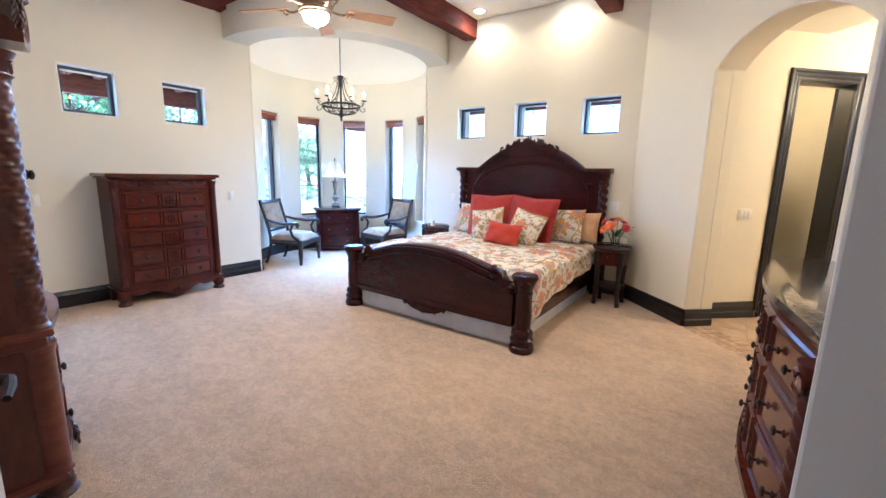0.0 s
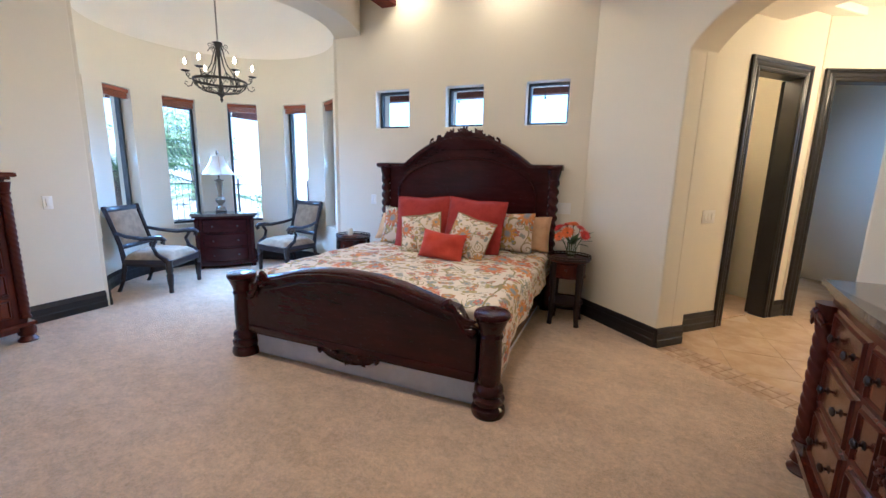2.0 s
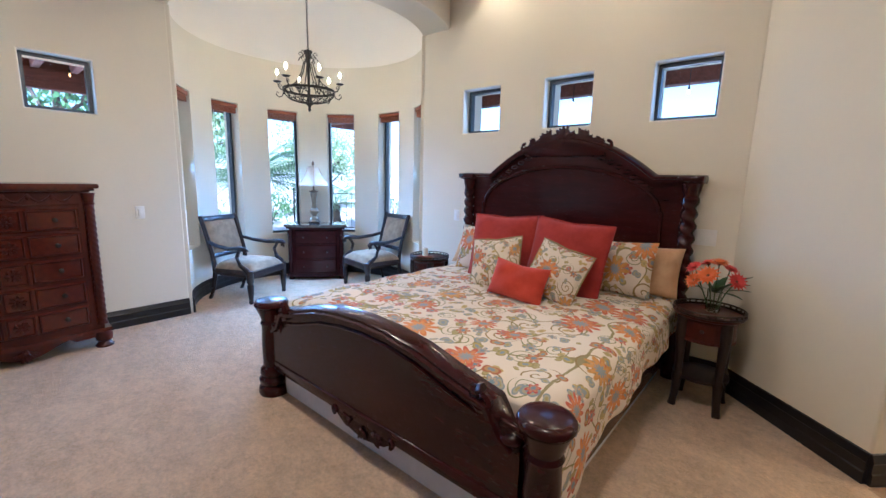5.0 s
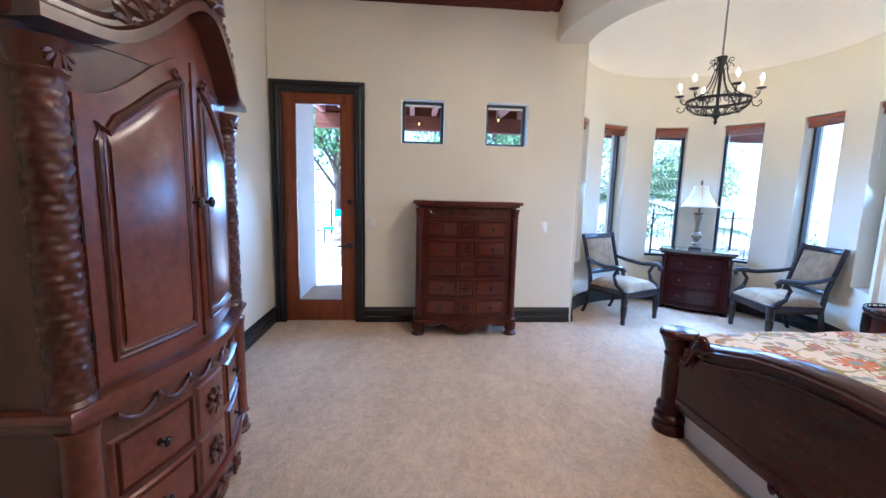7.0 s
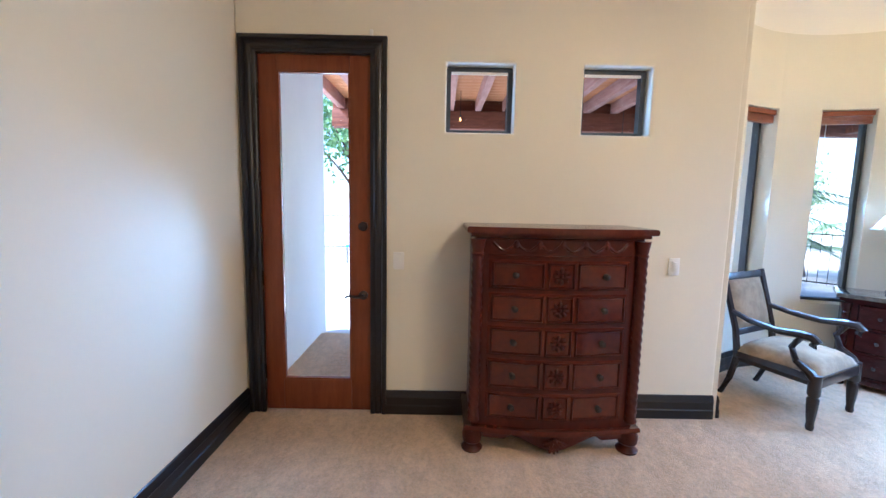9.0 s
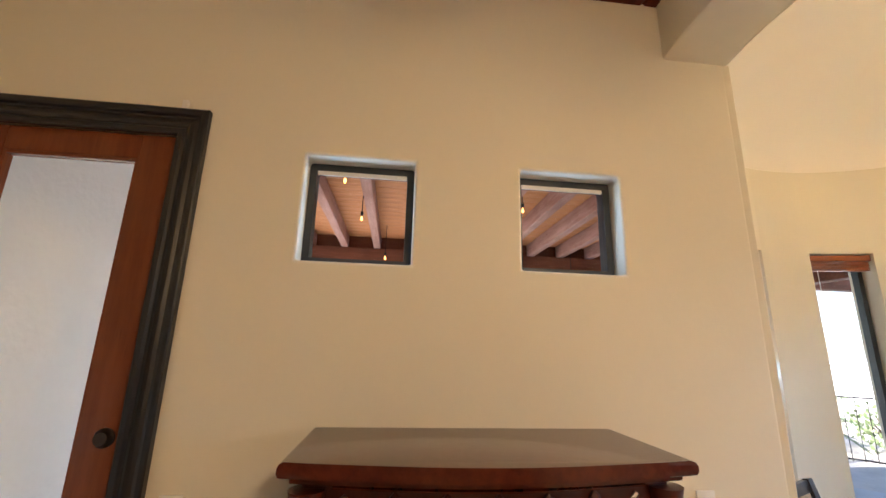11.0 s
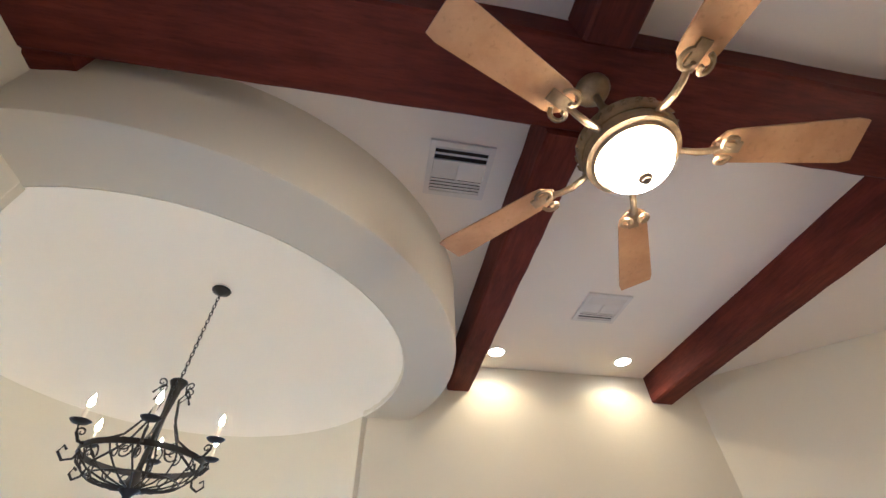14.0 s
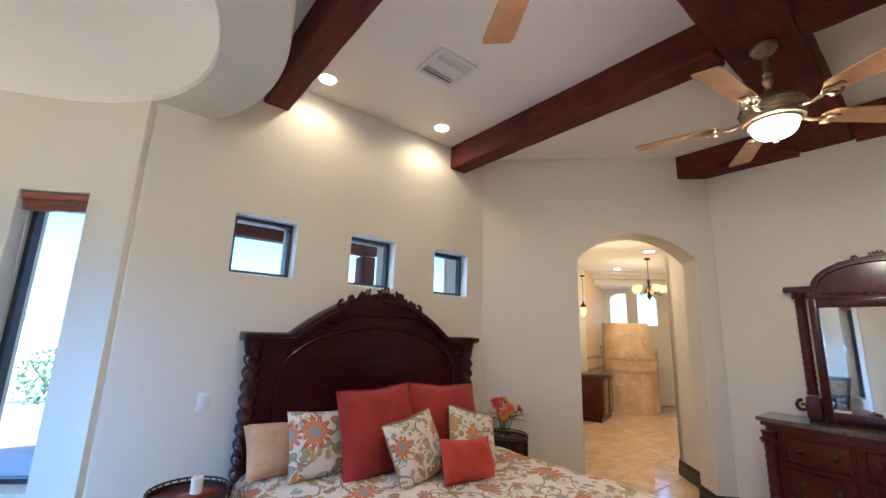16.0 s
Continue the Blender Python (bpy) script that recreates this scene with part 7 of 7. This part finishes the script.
# ---- outdoors ----
setting("ground", slab(B(), [(-120, -120), (120, -120), (120, 120), (-120, 120)], -0.3, -0.16), gravel, False)
setting("patio", slab(B(), [(-10.6, -6), (-5.4, -6), (-5.4, 2.9), (-6.7, 4.5), (-5.0, 6.3), (3, 6.3), (3, 9.4), (-7, 9.4), (-10.6, 7)], -0.159, -0.05), concrete, False)
setting("wall_outside", box(B(), -7.18, -5.464, -0.40, -0.085, -0.1, 3.35), stucco, False)
ROOF = 3.0
for i in range(30):
    x = -9.75 + 0.142 * i
    y1 = 9.0 if x < -6.75 else 2.75
    pk = thing("roof_plank", pose(x, 0, ROOF + 0.11), "orange stained pine plank of the patio roof", "plank", "patio roof planks")
    part("board", box(B(), 0.0, 0.137, -0.42, y1, 0, 0.03, 0.003), patio_plank, pk)
for i in range(10):
    y = 6.25 + 0.142 * i
    pk = thing("roof_plank", pose(0, y, ROOF + 0.112), "orange stained pine plank of the north eave", "plank", "patio roof planks")
    part("board", box(B(), -6.73, -0.85, 0, 0.137, 0, 0.03, 0.003), patio_plank, pk)
for i in range(22):
    y = -0.35 + 0.43 * i
    x1 = -5.47 if y < 2.7 else -6.76
    rf = thing("rafter", pose(0, y, ROOF), "weathered pinkish patio rafter under the planks", "rafter", "patio rafters")
    part("timber", box(B(), -9.6, x1, -0.045, 0.045, -0.06, 0.108, 0.006), patio_rafter, rf)
for i in range(9):
    x = -6.0 + 0.6 * i
    rf = thing("rafter", pose(x, 0, ROOF), "weathered pinkish eave rafter under the planks", "rafter", "patio rafters")
    part("timber", box(B(), -0.045, 0.045, 6.25, 7.6, -0.06, 0.110, 0.006), patio_rafter, rf)
hd1 = thing("roof_header", pose(-9.2, 0, 0), "dark red timber header along the patio edge", "beam", "patio headers")
part("timber", box(B(), -0.09, 0.09, -0.5, 9.1, 2.66, 2.938, 0.01), patio_dark, hd1)
part("fascia_board", box(B(), -0.02, 0.02, -0.5, 9.1, 2.94, 3.105), patio_dark, hd1)
hd2 = thing("roof_header", pose(0, 7.6, 0), "dark red timber header along the north eave", "beam", "patio headers")
part("timber", box(B(), -9.0, -0.85, -0.09, 0.09, 2.68, 2.935, 0.01), patio_dark, hd2)
part("fascia_board", box(B(), -9.0, -0.85, -0.02, 0.02, 2.94, 3.105), patio_dark, hd2)
for x, y in ((-9.2, 0.09), (-1.0, 7.6)):
    p = thing("patio_post", pose(x, y, -0.05), "square timber post on a stacked stone base", "post", "patio posts")
    part("post", box(B(), -0.11, 0.11, -0.11, 0.11, 0.9, 2.708, 0.01), patio_dark, p)
    rng = random.Random(int(x * 10 + y * 3))
    for k in range(7):
        w = 0.30 - 0.012 * k
        for q in range(2):
            part("stone", box(B(), -w + (w * q if k % 2 else 0) * 1.0, (w if not (k % 2) else -w + w * (q + 1)) - 0.006, (-w + w * q if not k % 2 else -w), ((-w + w * (q + 1)) if not k % 2 else w) - 0.006, 0.13 * k, 0.13 * k + 0.124, 0.018, pose(rng.uniform(-0.012, 0.012), rng.uniform(-0.012, 0.012), 0)), ledge_stone, p)
    part("cap_stone", box(B(), -0.24, 0.24, -0.24, 0.24, 0.905, 0.96, 0.012), ledge_stone, p)
for k, (x, y, z) in enumerate([(-6.5, 1.25 + 0.0, 2.86), (-7.4, 1.3, 2.86), (-8.6, 1.5, 2.75), (-6.9, 2.7, 2.86), (-8.2, 2.9, 2.8), (-8.9, 0.35, 2.60), (-8.9, 2.2, 2.60), (-8.9, 4.0, 2.60), (-8.0, 5.4, 2.80), (-6.6, 7.2, 2.8), (-5.2, 7.4, 2.6), (-3.0, 7.4, 2.6), (-1.6, 7.4, 2.6)]):
    s = thing("string_light", pose(x, y, z), "small lit bulb of the patio string lights", "string light", "patio string lights")
    part("cable", tube(B(), [(0, 0, 0.02), (0, 0, ROOF - z + 0.112)], 0.004, 5), iron, s)
    part("socket", lathe(B(), [(0.012, 0.02), (0.014, 0.0), (0.013, -0.02)], seg=10), iron, s)
    part("bulb", candle_bulb(B(), 0, 0, -0.07, 0.75), string_glow, s, "lit bulb")


def crown_mesh(bm, rng, cx, cy, cz, rad, n, size, flat=0.75):
    for _ in range(n):
        d = Vector((rng.gauss(0, 1), rng.gauss(0, 1), rng.gauss(0, 1))).normalized() * rad * rng.uniform(0.35, 1.0) ** 0.6
        c = Vector((cx + d.x, cy + d.y, cz + d.z * flat))
        q = Euler((rng.uniform(0, 6.3), rng.uniform(0, 6.3), rng.uniform(0, 6.3))).to_matrix()
        L, w = size * rng.uniform(0.7, 1.3), size * 0.32
        vs = [bm.verts.new(c + q @ Vector(p)) for p in ((0, 0, 0), (L * 0.5, w, w * 0.2), (L, 0, 0), (L * 0.5, -w, w * 0.2))]
        bm.faces.new(vs)


def tree(x, y, h, rad, mat, seed, label):
    t = thing("tree", pose(x, y, -0.17), label, "tree", "garden trees")
    rng = random.Random(seed)
    tr = B()
    tube(tr, [(0, 0, 0), (0.06, 0.03, h * 0.25), (0.02, -0.05, h * 0.5), (0.1, 0.04, h * 0.8)], [0.16, 0.13, 0.10, 0.04], 10)
    cr = B()
    for k in range(9):
        a = rng.uniform(0, 6.28)
        z0 = h * rng.uniform(0.3, 0.55)
        e = Vector((math.cos(a) * rad * rng.uniform(0.4, 0.85), math.sin(a) * rad * rng.uniform(0.4, 0.85), h * rng.uniform(0.5, 0.95)))
        tube(tr, [(0.03, 0, z0), (e.x * 0.5, e.y * 0.5, (z0 + e.z) / 2 + 0.1), e], [0.06, 0.04, 0.015], 6)
        crown_mesh(cr, rng, e.x, e.y, e.z, rad * rng.uniform(0.35, 0.55), 330, 0.16)
    crown_mesh(cr, rng, 0, 0, h * 0.72, rad * 0.9, 700, 0.16)
    part("trunk", tr, bark, t)
    part("crown", cr, mat, t)


def palm(x, y, h, n, L, seed, label):
    t = thing("palm", pose(x, y, -0.17), label, "palm", "garden palms")
    rng = random.Random(seed)
    part("trunk", lathe(B(), [(0.2, 0), (0.17, 0.1), (0.14, h * 0.5), (0.15, h)], seg=14, twist=(9, 3, 0.06, 0, h)), bark, t)
    for k in range(n):
        fr = B()
        a = k * 2.4 + rng.uniform(-0.2, 0.2)
        el = rng.uniform(0.1, 1.25)
        d, side = Vector((math.cos(a), math.sin(a), 0)), Vector((-math.sin(a), math.cos(a), 0))
        spine = []
        for i in range(15):
            f = i / 14
            spine.append(Vector((0, 0, h)) + d * L * f * math.cos(el * (1 - f * 0.4)) + Vector((0, 0, L * (f * math.sin(el) - 0.55 * f * f))))
        tube(fr, spine, [0.015 * (1 - 0.8 * i / 14) for i in range(15)], 5)
        for i in range(2, 14):
            for f2 in (0.0, 0.5):
                p = spine[i].lerp(spine[min(14, i + 1)], f2)
                for s in (-1, 1):
                    ln = L * 0.3 * math.sin(math.pi * (0.15 + 0.8 * i / 14))
                    tip = p + side * s * ln + d * ln * 0.5 + Vector((0, 0, -ln * 0.35))
                    w = d * 0.018
                    fr.faces.new([fr.verts.new(p - w), fr.verts.new(p + w), fr.verts.new(tip)])
        part("frond", fr, leaf_pale if k % 3 else leaf_green, t)


tree(-15.5, -1.2, 5.2, 2.4, leaf_green, 1, "leafy green garden tree beyond the patio")
tree(-15.0, 3.6, 5.6, 2.6, leaf_green, 2, "leafy green garden tree by the fence")
tree(-17.5, 7.4, 5.0, 2.4, leaf_pale, 3, "pale green desert tree by the fence")
tree(-20, 15, 4.0, 2.6, leaf_pale, 4, "pale green desert tree far off")
tree(-8.8, 15.8, 2.6, 1.6, leaf_pale, 5, "low pale green desert tree")
palm(-10.9, 6.6, 1.5, 36, 2.5, 7, "spreading palm beside the patio")
palm(-12.6, 10.2, 0.7, 20, 1.7, 8, "low feathery palm beyond the patio")
palm(-8.9, 12.4, 0.5, 18, 1.5, 9, "low feathery palm in the gravel")


def shrub(x, y, r, mat, seed):
    s = thing("shrub", pose(x, y, -0.17), "rounded pale green desert shrub", "shrub", "garden shrubs")
    rng = random.Random(seed)
    st = B()
    for k in range(6):
        a = rng.uniform(0, 6.28)
        tube(st, [(0, 0, 0), (math.cos(a) * r * 0.3, math.sin(a) * r * 0.3, r * 0.4), (math.cos(a) * r * 0.6, math.sin(a) * r * 0.6, r * 0.8)], [0.03, 0.02, 0.01], 5)
    part("stems", st, bark, s)
    cr = B()
    crown_mesh(cr, rng, 0, 0, r * 0.62, r, 520, 0.11, 0.62)
    part("foliage", cr, mat, s)


for k, (x, y, r) in enumerate(((-11.5, 3.0, 0.8), (-13.5, 5.8, 1.0), (-14, 8.5, 0.9), (-11.2, 11.6, 0.8), (-10.0, 14.0, 1.0), (-6.6, 13.2, 0.8), (-4.4, 14.5, 1.0), (-17, 11, 1.3), (-13.4, 1.4, 0.9))):
    shrub(x, y, r, leaf_pale if k % 2 else leaf_green, 50 + k)


def iron_fence(p, q):
    f = thing("iron_fence", pose(*p, -0.17), "black wrought iron garden fence", "fence", "garden fences")
    d = Vector((q[0] - p[0], q[1] - p[1], 0))
    n = int(d.length / 0.16)
    for z in (0.12, 1.15):
        part("rail", tube(B(), [(0, 0, z), (d.x, d.y, z)], 0.016, 5), iron, f)
    for i in range(n + 1):
        c = d * (i / n)
        if i % 12 == 0:
            part("post", tube(B(), [(c.x, c.y, 0), (c.x, c.y, 1.3)], 0.03, 6), iron, f)
        else:
            part("picket", tube(B(), [(c.x, c.y, 0.08), (c.x, c.y, 1.2)], 0.008, 4), iron, f)


iron_fence((-12.2, 8.4), (-7.6, 12.2))
iron_fence((-16.2, -3.5), (-16.2, 5.5))


def garden_chair(x, y, turn):
    c = thing("garden_chair", pose(x, y, -0.05, 0, 0, turn), "blue garden chair out on the terrace", "chair", "garden chairs")
    part("seat", box(B(), -0.26, 0.26, -0.26, 0.26, 0.40, 0.46, 0.02), blue_plastic, c)
    part("backrest", box(B(), -0.26, 0.26, 0.22, 0.28, 0.46, 0.95, 0.02), blue_plastic, c)
    for sx in (-1, 1):
        for sy in (-1, 1):
            part("leg", tube(B(), [(sx * 0.23, sy * 0.23, 0), (sx * 0.23, sy * 0.23, 0.40)], 0.02, 6), iron, c)


setting("terrace", slab(B(), [(-13.6, -3.5), (-10.62, -3.5), (-10.62, 1.6), (-13.6, 1.6)], -0.159, -0.05), concrete, False)
garden_chair(-12.6, -0.75, 60)
garden_chair(-12.9, 0.15, 100)
setting("wall_garden", box(B(), -24, -23.6, -30, 32, -0.16, 1.7), stucco, False)
setting("wall_garden_north", box(B(), -23.5, 20, 21, 21.4, -0.16, 1.5), stucco, False)
